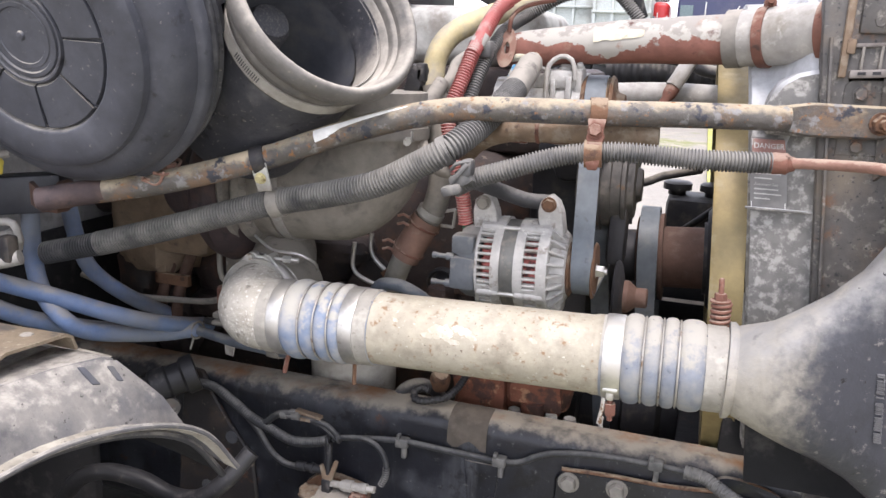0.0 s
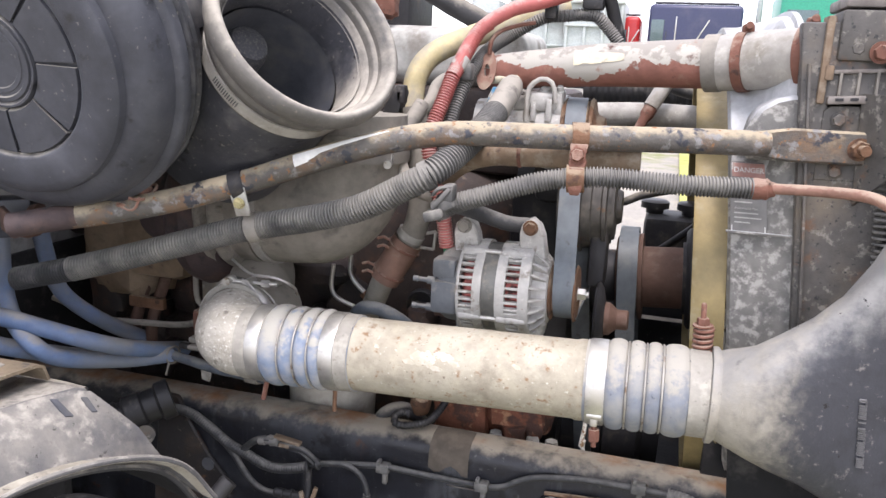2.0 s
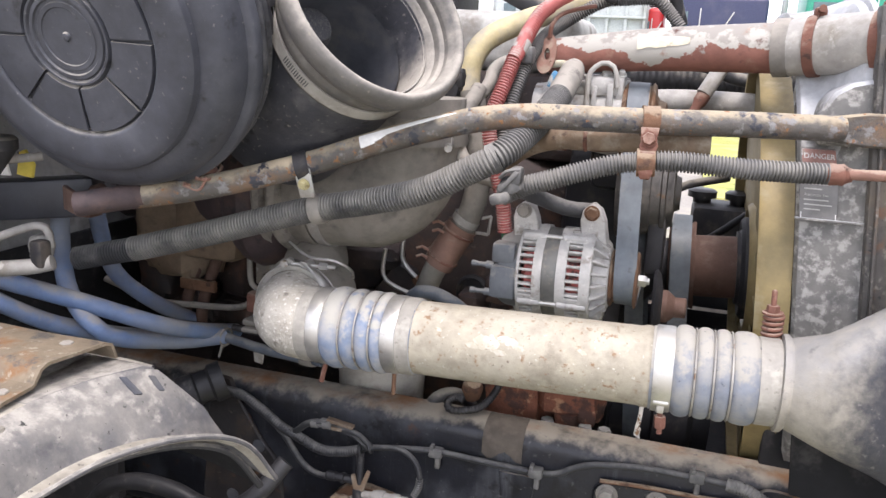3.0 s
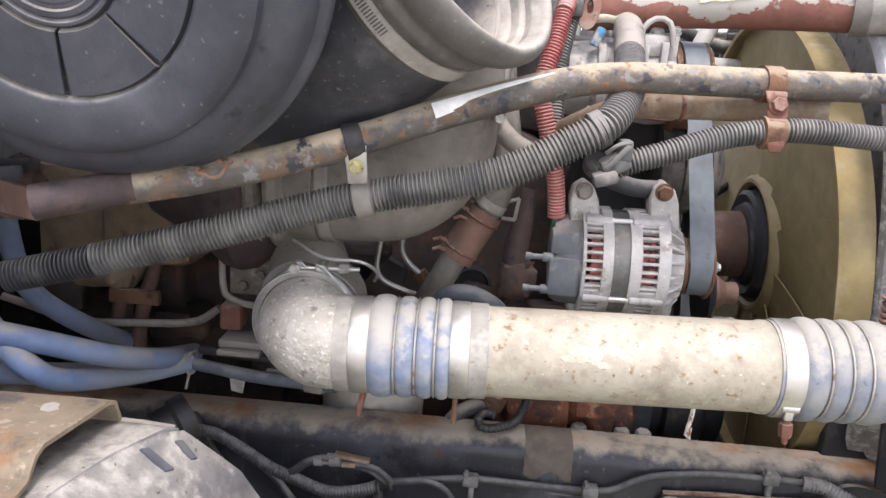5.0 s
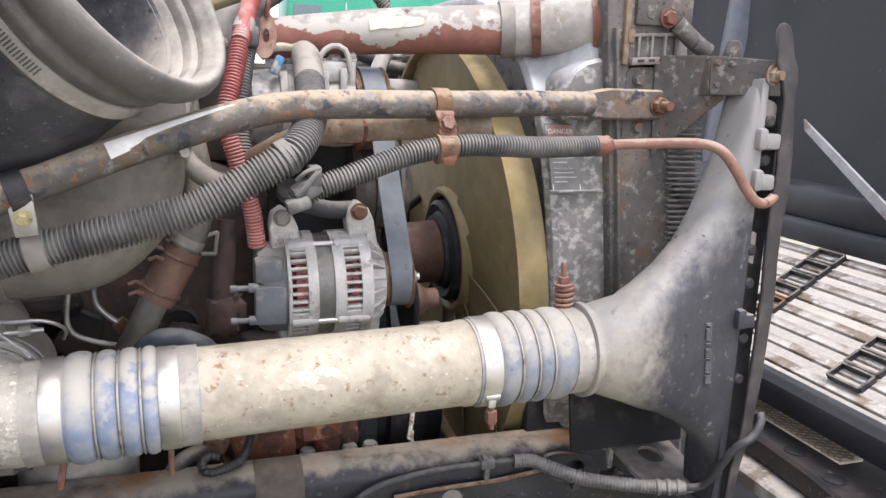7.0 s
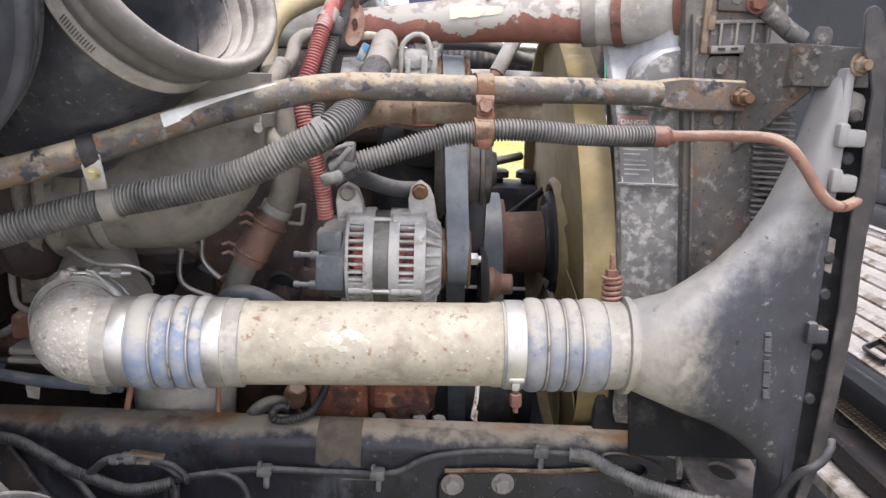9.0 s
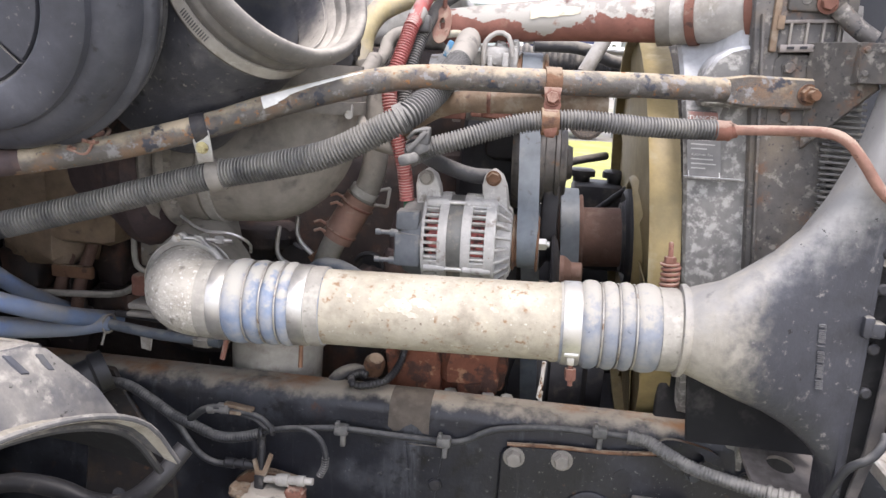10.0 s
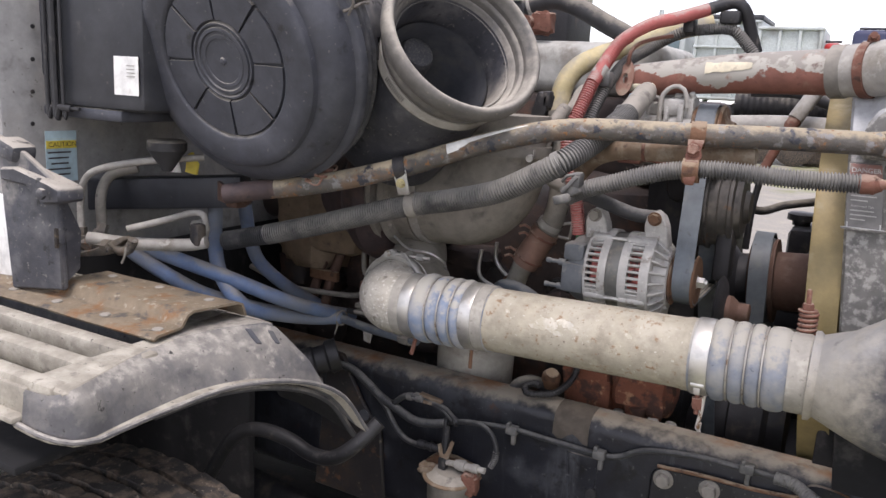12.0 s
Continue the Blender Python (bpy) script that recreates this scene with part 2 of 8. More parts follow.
M_FANBLADE = surf("olive_fan_plastic", (0.27, 0.208, 0.098), 0.5, 0.0, [((0.19, 0.155, 0.07), 7, 0.38, 0.75, 0.6, None)], (40, 0.1))
M_BELT = surf("grey_rubber_belt", (0.105, 0.122, 0.135), 0.5, 0.0, [((0.15, 0.16, 0.16), 20, 0.5, 0.7, 0.6, None), ((0.06, 0.06, 0.062), 50, 0.60, 0.72, 0.6, None)], (100, 0.1))
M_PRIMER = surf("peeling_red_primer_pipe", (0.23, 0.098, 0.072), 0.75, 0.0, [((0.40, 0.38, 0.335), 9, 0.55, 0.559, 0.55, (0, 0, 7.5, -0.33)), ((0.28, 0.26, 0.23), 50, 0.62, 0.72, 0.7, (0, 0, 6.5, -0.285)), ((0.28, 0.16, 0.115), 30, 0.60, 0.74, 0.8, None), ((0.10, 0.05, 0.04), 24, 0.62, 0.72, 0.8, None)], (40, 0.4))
M_GREYHOSE = surf("cracked_grey_hose", (0.34, 0.325, 0.295), 0.6, 0.0, [((0.22, 0.20, 0.165), 20, 0.50, 0.72, 0.75, None), ((0.44, 0.42, 0.38), 60, 0.56, 0.70, 0.7, None)], (70, 0.3))
M_REDHOSE = surf("faded_red_conduit", (0.36, 0.095, 0.085), 0.55, 0.0, [((0.40, 0.28, 0.25), 40, 0.46, 0.72, 0.8, UP)])
M_CREAM = surf("cream_yellow_hose", (0.50, 0.42, 0.23), 0.6, 0.0, [((0.34, 0.31, 0.25), 14, 0.42, 0.66, 0.75, None)], (50, 0.15))
M_GREYTUBE = surf("dusty_grey_pipe", (0.21, 0.195, 0.17), 0.7, 0.0, [((0.31, 0.285, 0.245), 20, 0.45, 0.7, 0.85, UP), ((0.11, 0.10, 0.09), 40, 0.58, 0.74, 0.8, None)], (90, 0.2))
M_TURBO = surf("dust_caked_intake_elbow", (0.235, 0.215, 0.185), 0.75, 0.0, [((0.26, 0.24, 0.20), 9, 0.46, 0.74, 0.85, UP), ((0.10, 0.092, 0.082), 22, 0.54, 0.76, 0.7, None)], (90, 0.2))
M_TURBINE = surf("dark_rusted_turbine_housing", (0.062, 0.044, 0.044), 0.75, 0.1, [((0.115, 0.075, 0.062), 18, 0.48, 0.70, 0.85, None), ((0.03, 0.026, 0.028), 40, 0.56, 0.70, 0.7, None)], (90, 0.5))
M_BLUEHOSE = surf("blue_air_hose", (0.115, 0.185, 0.34), 0.5, 0.0, [((0.20, 0.22, 0.255), 6, 0.32, 0.62, 0.75, None), ((0.27, 0.265, 0.26), 24, 0.50, 0.78, 0.8, UP)], (60, 0.12))
M_FENDER = surf("weathered_grey_fender_plastic", (0.098, 0.097, 0.101), 0.6, 0.0, [((0.255, 0.24, 0.215), 20, 0.36, 0.84, 0.85, UP), ((0.18, 0.172, 0.16), 60, 0.50, 0.72, 0.85, None), ((0.40, 0.375, 0.33), 50, 0.56, 0.82, 0.8, (0, 0, 0.34, -0.14, 1)), ((0.05, 0.048, 0.045), 70, 0.64, 0.70, 0.8, None), ((0.025, 0.025, 0.025), 170, 0.665, 0.70, 0.8, None)], (120, 0.5))
M_FLARE = surf("pale_dusty_fender_flare", (0.30, 0.275, 0.225), 0.75, 0.0, [((0.46, 0.43, 0.36), 24, 0.40, 0.68, 0.85, None), ((0.17, 0.155, 0.135), 36, 0.57, 0.74, 0.8, None), ((0.055, 0.052, 0.048), 120, 0.63, 0.69, 0.8, None), ((0.09, 0.08, 0.07), 60, 0.65, 0.71, 0.8, None)], (120, 0.5))
M_STEP = surf("rusty_tread_plate", (0.20, 0.158, 0.108), 0.8, 0.1, [((0.22, 0.115, 0.052), 14, 0.52, 0.66, 0.9, None), ((0.09, 0.08, 0.07), 30, 0.54, 0.68, 0.8, None), ((0.32, 0.28, 0.21), 70, 0.58, 0.70, 0.8, None)], (100, 0.6))
M_TYRE = surf("dusty_tyre_rubber", (0.032, 0.028, 0.025), 0.85, 0.0, [((0.13, 0.098, 0.07), 38, 0.44, 0.64, 0.9, None), ((0.22, 0.18, 0.135), 110, 0.60, 0.68, 0.9, None)], (110, 0.9))
M_CAB = surf("grey_cab_paint", (0.27, 0.27, 0.265), 0.45, 0.0, [((0.36, 0.34, 0.31), 6, 0.46, 0.7, 0.7, None), ((0.14, 0.135, 0.13), 12, 0.56, 0.76, 0.6, None), ((0.10, 0.09, 0.08), 90, 0.64, 0.72, 0.7, None)], (80, 0.1))
M_VALVE = surf("pale_dusty_cover", (0.46, 0.46, 0.43), 0.65, 0.0, [((0.24, 0.22, 0.19), 12, 0.48, 0.7, 0.8, None)], (70, 0.2))
M_RESERVOIR = surf("yellowed_white_tank", (0.76, 0.75, 0.69), 0.5, 0.0, [((0.60, 0.57, 0.49), 10, 0.5, 0.7, 0.7, None)], (60, 0.12))
M_CANISTER = surf("beige_canister", (0.36, 0.34, 0.29), 0.6, 0.0, [((0.20, 0.17, 0.14), 14, 0.5, 0.7, 0.8, None)], (60, 0.15))
M_STEEL = surf("bright_worn_steel", (0.52, 0.51, 0.48), 0.38, 0.75, [((0.26, 0.2, 0.14), 70, 0.56, 0.7, 0.7, None)])
M_ZINC = surf("yellow_zinc_bolt", (0.52, 0.47, 0.26), 0.45, 0.3, [((0.25, 0.2, 0.1), 90, 0.55, 0.7, 0.7, None)])
M_GREEN = surf("green_terminal_boot", (0.03, 0.20, 0.09), 0.5)
M_BLUECONN = surf("blue_connector", (0.08, 0.25, 0.42), 0.5, 0.0, [((0.5, 0.5, 0.46), 60, 0.5, 0.6, 0.7, None)])
M_YELLOW = surf("yellow_tag_paper", (0.62, 0.50, 0.08), 0.6)
M_WHITE = surf("white_label_paper", (0.74, 0.74, 0.71), 0.55, 0.0, [((0.55, 0.53, 0.48), 30, 0.55, 0.75, 0.7, None)])
M_PALEBLUE = surf("pale_blue_label", (0.42, 0.56, 0.62), 0.55)
M_CREAMLABEL = surf("torn_cream_label", (0.66, 0.60, 0.45), 0.65, 0.0, [((0.40, 0.34, 0.26), 60, 0.55, 0.68, 0.8, None)])
M_INK = surf("dark_print", (0.05, 0.05, 0.055), 0.6)
M_REDINK = surf("faded_red_print", (0.36, 0.19, 0.16), 0.6, 0.0, [((0.30, 0.26, 0.23), 60, 0.48, 0.62, 0.8, None)])
M_CHROME = surf("worn_grille_bar", (0.52, 0.49, 0.44), 0.4, 0.35, [((0.24, 0.195, 0.15), 12, 0.46, 0.60, 0.7, None), ((0.62, 0.60, 0.56), 30, 0.54, 0.62, 0.5, None)], (30, 0.1))
M_HOOD = surf("black_hood_lining", (0.024, 0.026, 0.032), 0.45, 0.0, [((0.065, 0.067, 0.073), 5, 0.46, 0.76, 0.7, None), ((0.15, 0.14, 0.13), 14, 0.64, 0.78, 0.8, None), ((0.10, 0.095, 0.09), 80, 0.64, 0.72, 0.8, None)], (60, 0.2))
M_SCUFF = surf("worn_cream_scuff", (0.53, 0.50, 0.425), 0.55, 0.0, [((0.42, 0.385, 0.30), 40, 0.44, 0.60, 0.7, None), ((0.29, 0.20, 0.12), 90, 0.58, 0.68, 0.8, None)])
M_HANGER = surf("grimy_brown_black_steel", (0.020, 0.018, 0.019), 0.6, 0.1, [((0.06, 0.043, 0.032), 14, 0.48, 0.70, 0.85, None), ((0.20, 0.17, 0.13), 50, 0.62, 0.74, 0.85, None), ((0.16, 0.08, 0.045), 26, 0.60, 0.72, 0.9, None)], (80, 0.5))
M_BLUEGREY = surf("blue_grey_rubber", (0.085, 0.10, 0.12), 0.6, 0.0, [((0.19, 0.19, 0.18), 30, 0.5, 0.75, 0.8, UP)])
M_CHALK = surf("flaking_white_paint", (0.62, 0.60, 0.54), 0.7, 0.0, [((0.22, 0.13, 0.07), 70, 0.54, 0.62, 0.9, None)])
M_MUD = surf("dried_brown_mud", (0.095, 0.08, 0.064), 0.9, 0.0, [((0.13, 0.108, 0.085), 30, 0.46, 0.66, 0.9, None), ((0.10, 0.085, 0.07), 60, 0.56, 0.70, 0.9, None)], (80, 0.6))
M_CASTMARK = surf("worn_raised_casting", (0.15, 0.15, 0.152), 0.5, 0.2)
# near-black for dark panels, most of them standing in for shade
M_SHADEBLACK = surf("near_black_shade", (0.009, 0.009, 0.010), 0.95, 0.0, [((0.04, 0.038, 0.036), 20, 0.52, 0.74, 0.8, None)])
M_GUSSET = surf("black_speckled_plate", (0.010, 0.0105, 0.014), 0.42, 0.0, [((0.035, 0.036, 0.042), 12, 0.50, 0.74, 0.7, None), ((0.055, 0.056, 0.060), (70, 70, 5), 0.58, 0.78, 0.75, None), ((0.15, 0.145, 0.135), 170, 0.62, 0.70, 0.8, None), ((0.11, 0.06, 0.035), 34, 0.64, 0.72, 0.85, None), ((0.004, 0.004, 0.005), 60, 0.60, 0.70, 0.5, None)], (80, 0.4))
M_FILTER = surf("speckled_filter_mesh", (0.055, 0.056, 0.062), 0.6, 0.0, [((0.12, 0.115, 0.11), 260, 0.52, 0.60, 0.8, None)], (260, 1.0))
M_THROAT = surf("dark_inside_of_inlet", (0.066, 0.070, 0.082), 0.55, 0.0, [((0.12, 0.118, 0.114), 20, 0.45, 0.75, 0.8, None)])
M_LABEL = surf("grey_label_film", (0.16, 0.157, 0.15), 0.5, 0.0, [((0.20, 0.19, 0.18), 50, 0.52, 0.7, 0.7, None)])
M_PALEINK = surf("pale_print", (0.42, 0.41, 0.38), 0.6)
M_STRIP = surf("worn_dark_steel_strip", (0.045, 0.042, 0.042), 0.5, 0.2, [((0.095, 0.085, 0.078), 24, 0.45, 0.72, 0.7, None), ((0.03, 0.03, 0.032), 90, 0.60, 0.70, 0.6, None)], (90, 0.2))
M_LOWPLATE = surf("dusty_steel_plate", (0.20, 0.18, 0.165), 0.6, 0.1, [((0.12, 0.105, 0.095), 18, 0.45, 0.70, 0.8, None)], (90, 0.2))
M_SHELL = surf("black_hood_shell", (0.008, 0.009, 0.013), 0.6, 0.0, [((0.018, 0.019, 0.023), 4, 0.44, 0.76, 0.8, None), ((0.10, 0.096, 0.096), 9, 0.64, 0.76, 0.6, None), ((0.13, 0.125, 0.12), 60, 0.68, 0.74, 0.7, None)], (40, 0.2))
# lighter blue-grey than the shell: the rib's sheen put into its colour
M_RIBSHEEN = surf("shell_rib_sheen", (0.085, 0.092, 0.112), 0.35, 0.0, [((0.13, 0.135, 0.15), 7, 0.46, 0.70, 0.7, None)])
M_STAY = surf("silver_stay_strap", (0.36, 0.36, 0.37), 0.5, 0.2, [((0.22, 0.19, 0.17), 20, 0.52, 0.70, 0.7, None)])
M_COVER = surf("dusty_tan_cover", (0.20, 0.145, 0.095), 0.75, 0.0, [((0.27, 0.205, 0.14), 12, 0.45, 0.70, 0.85, None), ((0.10, 0.07, 0.055), 40, 0.58, 0.72, 0.8, None)], (90, 0.2))
M_CELL = surf("brown_mesh_rib", (0.26, 0.20, 0.13), 0.6, 0.0, [((0.16, 0.12, 0.08), 60, 0.5, 0.7, 0.7, None)])
# very pale tan: brightness through the mesh, put into the colour
M_BACKLIT = surf("tan_backlight", (0.78, 0.70, 0.55), 0.6, 0.0, [((0.55, 0.47, 0.35), 40, 0.5, 0.7, 0.7, None)])
M_CORE = surf("radiator_fins", (0.17, 0.165, 0.155), 0.6, 0.3, [((0.27, 0.25, 0.22), 60, 0.5, 0.7, 0.8, None), ((0.06, 0.06, 0.06), 30, 0.52, 0.7, 0.8, None)])
M_TENSION = surf("greasy_dark_pulley_iron", (0.075, 0.070, 0.064), 0.55, 0.2, [((0.15, 0.135, 0.115), 26, 0.48, 0.68, 0.8, None), ((0.035, 0.032, 0.03), 60, 0.54, 0.68, 0.5, None), ((0.16, 0.09, 0.05), 40, 0.62, 0.72, 0.85, None)], (90, 0.5))
M_GROUND = surf("pale_gravel_yard", (0.27, 0.252, 0.222), 0.9, 0.0, [((0.20, 0.21, 0.09), 0.30, 0.52, 0.62, 0.95, None), ((0.33, 0.30, 0.25), 3.0, 0.48, 0.66, 0.95, None)], (12, 1.0), (60, 0.6))
M_GRASS = surf("dry_yellow_green_grass", (0.36, 0.36, 0.10), 0.95, 0.0, [((0.46, 0.42, 0.17), 1.2, 0.45, 0.65, 0.95, None), ((0.20, 0.24, 0.06), 4.0, 0.50, 0.68, 0.95, None)], (14, 1.0), (60, 0.8))
M_NAVY = surf("navy_truck_paint", (0.030, 0.035, 0.085), 0.35, 0.0, [((0.08, 0.08, 0.12), 0.7, 0.5, 0.7, 0.5, None)], (3, 0.02))
M_TRUCKRED = surf("red_truck_paint", (0.45, 0.03, 0.03), 0.35, 0.0, (), (3, 0.02))
M_TRUCKGREEN = surf("green_truck_paint", (0.02, 0.26, 0.17), 0.35, 0.0, [((0.04, 0.33, 0.22), 0.7, 0.5, 0.7, 0.5, None)], (3, 0.02))
M_TRAILER = surf("pale_grey_trailer", (0.42, 0.46, 0.45), 0.55, 0.0, [((0.30, 0.31, 0.29), 1.2, 0.5, 0.7, 0.7, None)], (3, 0.05))
M_GLASS = surf("dark_window_glass", (0.10, 0.14, 0.15), 0.08, 0.0, (), (2, 0.0), (5, 0.0))
M_LEAF = surf("far_foliage", (0.045, 0.065, 0.035), 0.9, 0.0, [((0.09, 0.10, 0.055), 0.8, 0.48, 0.62, 0.9, None)], (2, 0.3))


# ---- geometry ----
def vec(p):
    return Vector(p)


def merge(*geos):
    verts, faces = [], []
    for v, f in geos:
        k = len(verts)
        verts += list(v)
        faces += [[i + k for i in face] for face in f]
    return verts, faces


def spline(pts, step):
    """Points about every step metres along a smooth line through pts."""
    pts = [vec(p) for p in pts]
    if len(pts) == 2:
        n = max(1, int((pts[1] - pts[0]).length / step))
        return [pts[0].lerp(pts[1], i / n) for i in range(n + 1)]
    ends = [2 * pts[0] - pts[1], *pts, 2 * pts[-1] - pts[-2]]
    dense = []
    for a, b, c, d in zip(ends, ends[1:], ends[2:], ends[3:]):
        for i in range(24):
            t = i / 24
            dense.append(0.5 * (2 * b + (c - a) * t + (2 * a - 5 * b + 4 * c - d) * t * t + (3 * b - a - 3 * c + d) * t ** 3))
    dense.append(pts[-1])
    total = sum((q - p).length for p, q in zip(dense, dense[1:]))
    n = max(2, round(total / step))
    out, want, run, k = [dense[0]], total / n, 0.0, 1
    for p, q in zip(dense, dense[1:]):
        length = (q - p).length
        while run + length >= want * k - 1e-9 and k < n:
            out.append(p.lerp(q, (want * k - run) / max(length, 1e-9)))
            k += 1
        run += length
    return out + [dense[-1]]


def frames_along(line):
    side, out = None, []
    for i, p in enumerate(line):
        t = (line[min(i + 1, len(line) - 1)] - line[max(i - 1, 0)]).normalized()
        if side is None:
            side = t.orthogonal().normalized()
        side = (side - t * side.dot(t)).normalized()
        out.append((p, side, t.cross(side)))
    return out


def sweep(pts, r, n=16, step=0.01, caps=True, squash=1.0, up=None):
    """A round bar or hose along a line; r is a radius or a function of the way along (0 to 1) and the distance."""
    line = spline(pts, step)
    rings = frames_along(line)
    total = sum((q - p).length for p, q in zip(line, line[1:]))
    verts, faces, run = [], [], 0.0
    for i, (p, a, b) in enumerate(rings):
        if i:
            run += (p - rings[i - 1][0]).length
        rr = r(run / total, run) if callable(r) else r
        for k in range(n):
            w = 2 * math.pi * k / n
            verts.append(p + a * (rr * math.cos(w)) + b * (rr * squash * math.sin(w)))
    for i in range(len(rings) - 1):
        for k in range(n):
            j = (k + 1) % n
            faces.append([i * n + k, i * n + j, (i + 1) * n + j, (i + 1) * n + k])
    if caps:
        faces.append(list(range(n))[::-1])
        faces.append([(len(rings) - 1) * n + k for k in range(n)])
    return verts, faces


def corrugated(pts, r, pitch=0.0058, depth=0.0022, n=16):
    """A ribbed hose."""
    def rr(u, s):
        w = (s / pitch) % 1.0
        return r if w < 0.5 else r - depth
    return sweep(pts, rr, n, pitch / 4)


def basis(axis):
    z = vec(axis).normalized()
    x = z.orthogonal().normalized()
    return x, z.cross(x), z


def lathe(origin, axis, profile, n=40, caps=True, arc=(0, 360)):
    """A turned form: profile is (distance along axis, radius)."""
    x, y, z = basis(axis)
    o = vec(origin)
    full = abs(arc[1] - arc[0]) >= 360
    m = n if full else n + 1
    verts, faces = [], []
    for s, r in profile:
        for k in range(m):
            w = radians(arc[0] + (arc[1] - arc[0]) * k / n)
            verts.append(o + z * s + x * (r * math.cos(w)) + y * (r * math.sin(w)))
    for i in range(len(profile) - 1):
        for k in range(n):
            j = (k + 1) % m
            faces.append([i * m + k, i * m + j, (i + 1) * m + j, (i + 1) * m + k])
    if caps and full:
        if profile[0][1] > 1e-5:
            faces.append(list(range(m))[::-1])
        if profile[-1][1] > 1e-5:
            faces.append([(len(profile) - 1) * m + k for k in range(m)])
    return verts, faces


def tube_wall(origin, axis, s0, s1, r_in, r_out, n=40):
    return lathe(origin, axis, [(s0, r_in), (s0, r_out), (s1, r_out), (s1, r_in), (s0, r_in)], n, caps=False)


def ring(origin, axis, big, small, n=40, m=10):
    return lathe(origin, axis, [(small * math.sin(2 * math.pi * k / m), big + small * math.cos(2 * math.pi * k / m)) for k in range(m + 1)], n, caps=False)


def box(centre, size, bevel=0.003, turn=None, seg=2):
    bm = bmesh.new()
    bmesh.ops.create_cube(bm, size=1.0)
    bmesh.ops.scale(bm, vec=size, verts=bm.verts)
    if bevel:
        bmesh.ops.bevel(bm, geom=bm.edges[:], offset=min(bevel, 0.45 * min(size)), segments=seg, profile=0.5, affect="EDGES")
    m = Matrix.Translation(centre) @ (turn or Matrix.Identity(4))
    bm.verts.index_update()
    out = [m @ v.co for v in bm.verts], [[v.index for v in f.verts] for f in bm.faces]
    bm.free()
    return out


def slab(outline, thick, bevel=0.0015):
    """A plate: a flat outline of points, thickened along the vector thick."""
    bm = bmesh.new()
    a = [bm.verts.new(vec(p)) for p in outline]
    face = bm.faces.new(a)
    made = bmesh.ops.extrude_face_region(bm, geom=[face])
    bmesh.ops.translate(bm, vec=vec(thick), verts=[g for g in made["geom"] if isinstance(g, bmesh.types.BMVert)])
    bmesh.ops.recalc_face_normals(bm, faces=bm.faces)
    if bevel:
        rim = [e for e in bm.edges if len(e.link_faces) == 2 and e.calc_face_angle(0) > 0.6]
        bmesh.ops.bevel(bm, geom=rim, offset=bevel, segments=1, profile=0.5, affect="EDGES")
    bmesh.ops.triangulate(bm, faces=[f for f in bm.faces if len(f.verts) > 4])
    bm.verts.index_update()
    out = [v.co.copy() for v in bm.verts], [[v.index for v in f.verts] for f in bm.faces]
    bm.free()
    return out


def sheet(grid, thick):
    """A curved sheet through a grid of points, thickened against its normals."""
    rows, cols = len(grid), len(grid[0])
    g = [[vec(p) for p in row] for row in grid]
    top, bottom = [], []
    for i in range(rows):
        for j in range(cols):
            du = g[min(i + 1, rows - 1)][j] - g[max(i - 1, 0)][j]
            dv = g[i][min(j + 1, cols - 1)] - g[i][max(j - 1, 0)]
            nrm = du.cross(dv)
            nrm = nrm.normalized() if nrm.length > 1e-9 else Vector((0, 0, 1))
            top.append(g[i][j])
            bottom.append(g[i][j] - nrm * thick)
    k = rows * cols
    faces = []
    for i in range(rows - 1):
        for j in range(cols - 1):
            a, b, c, d = i * cols + j, i * cols + j + 1, (i + 1) * cols + j + 1, (i + 1) * cols + j
            faces += [[a, d, c, b], [a + k, b + k, c + k, d + k]]
    loop = [j for j in range(cols)] + [i * cols + cols - 1 for i in range(1, rows)] + [(rows - 1) * cols + j for j in range(cols - 2, -1, -1)] + [i * cols for i in range(rows - 2, 0, -1)]
    for a, b in zip(loop, loop[1:] + loop[:1]):
        faces.append([a, b, b + k, a + k])
    return top + bottom, faces


def hexhead(centre, axis, r=0.008, h=0.007, washer=1.5):
    c, z = vec(centre), vec(axis).normalized()
    head = lathe(c, z, [(0, r), (h * 0.8, r), (h, r * 0.86)], 6)
    return merge(lathe(c - z * 0.001, z, [(0, r * washer), (0.0022, r * washer)], 18), head) if washer else head


def lump(centre, size, seed, rough=0.25, n=14):
    """A rough casting: a box-like ball with bosses and hollows."""
    verts, faces = [], []
    c = vec(centre)
    for i in range(n + 1):
        for k in range(2 * n):
            a, b = math.pi * i / n, math.pi * k / n
            d = Vector((math.sin(a) * math.cos(b), math.sin(a) * math.sin(b), math.cos(a)))
            e = 0.55
            q = Vector([math.copysign(abs(x) ** e, x) for x in d])
            w = 1 + rough * noise.noise(d * 2.3 + Vector((seed, 0, 0))) + 0.5 * rough * noise.noise(d * 6 + Vector((0, seed, 0)))
            verts.append(c + Vector((q.x * size[0], q.y * size[1], q.z * size[2])) * 0.5 * w)
    for i in range(n):
        for k in range(2 * n):
            j = (k + 1) % (2 * n)
            faces.append([i * 2 * n + k, (i + 1) * 2 * n + k, (i + 1) * 2 * n + j, i * 2 * n + j])
    return verts, faces


AT = {}


def thing(name, at, label, category, group="", kind=""):
    ob = new(name)
    ob.empty_display_size = 0.02
    ob.location = at
    AT[ob.name] = vec(at)
    return tagged(ob, label, category, group, kind)


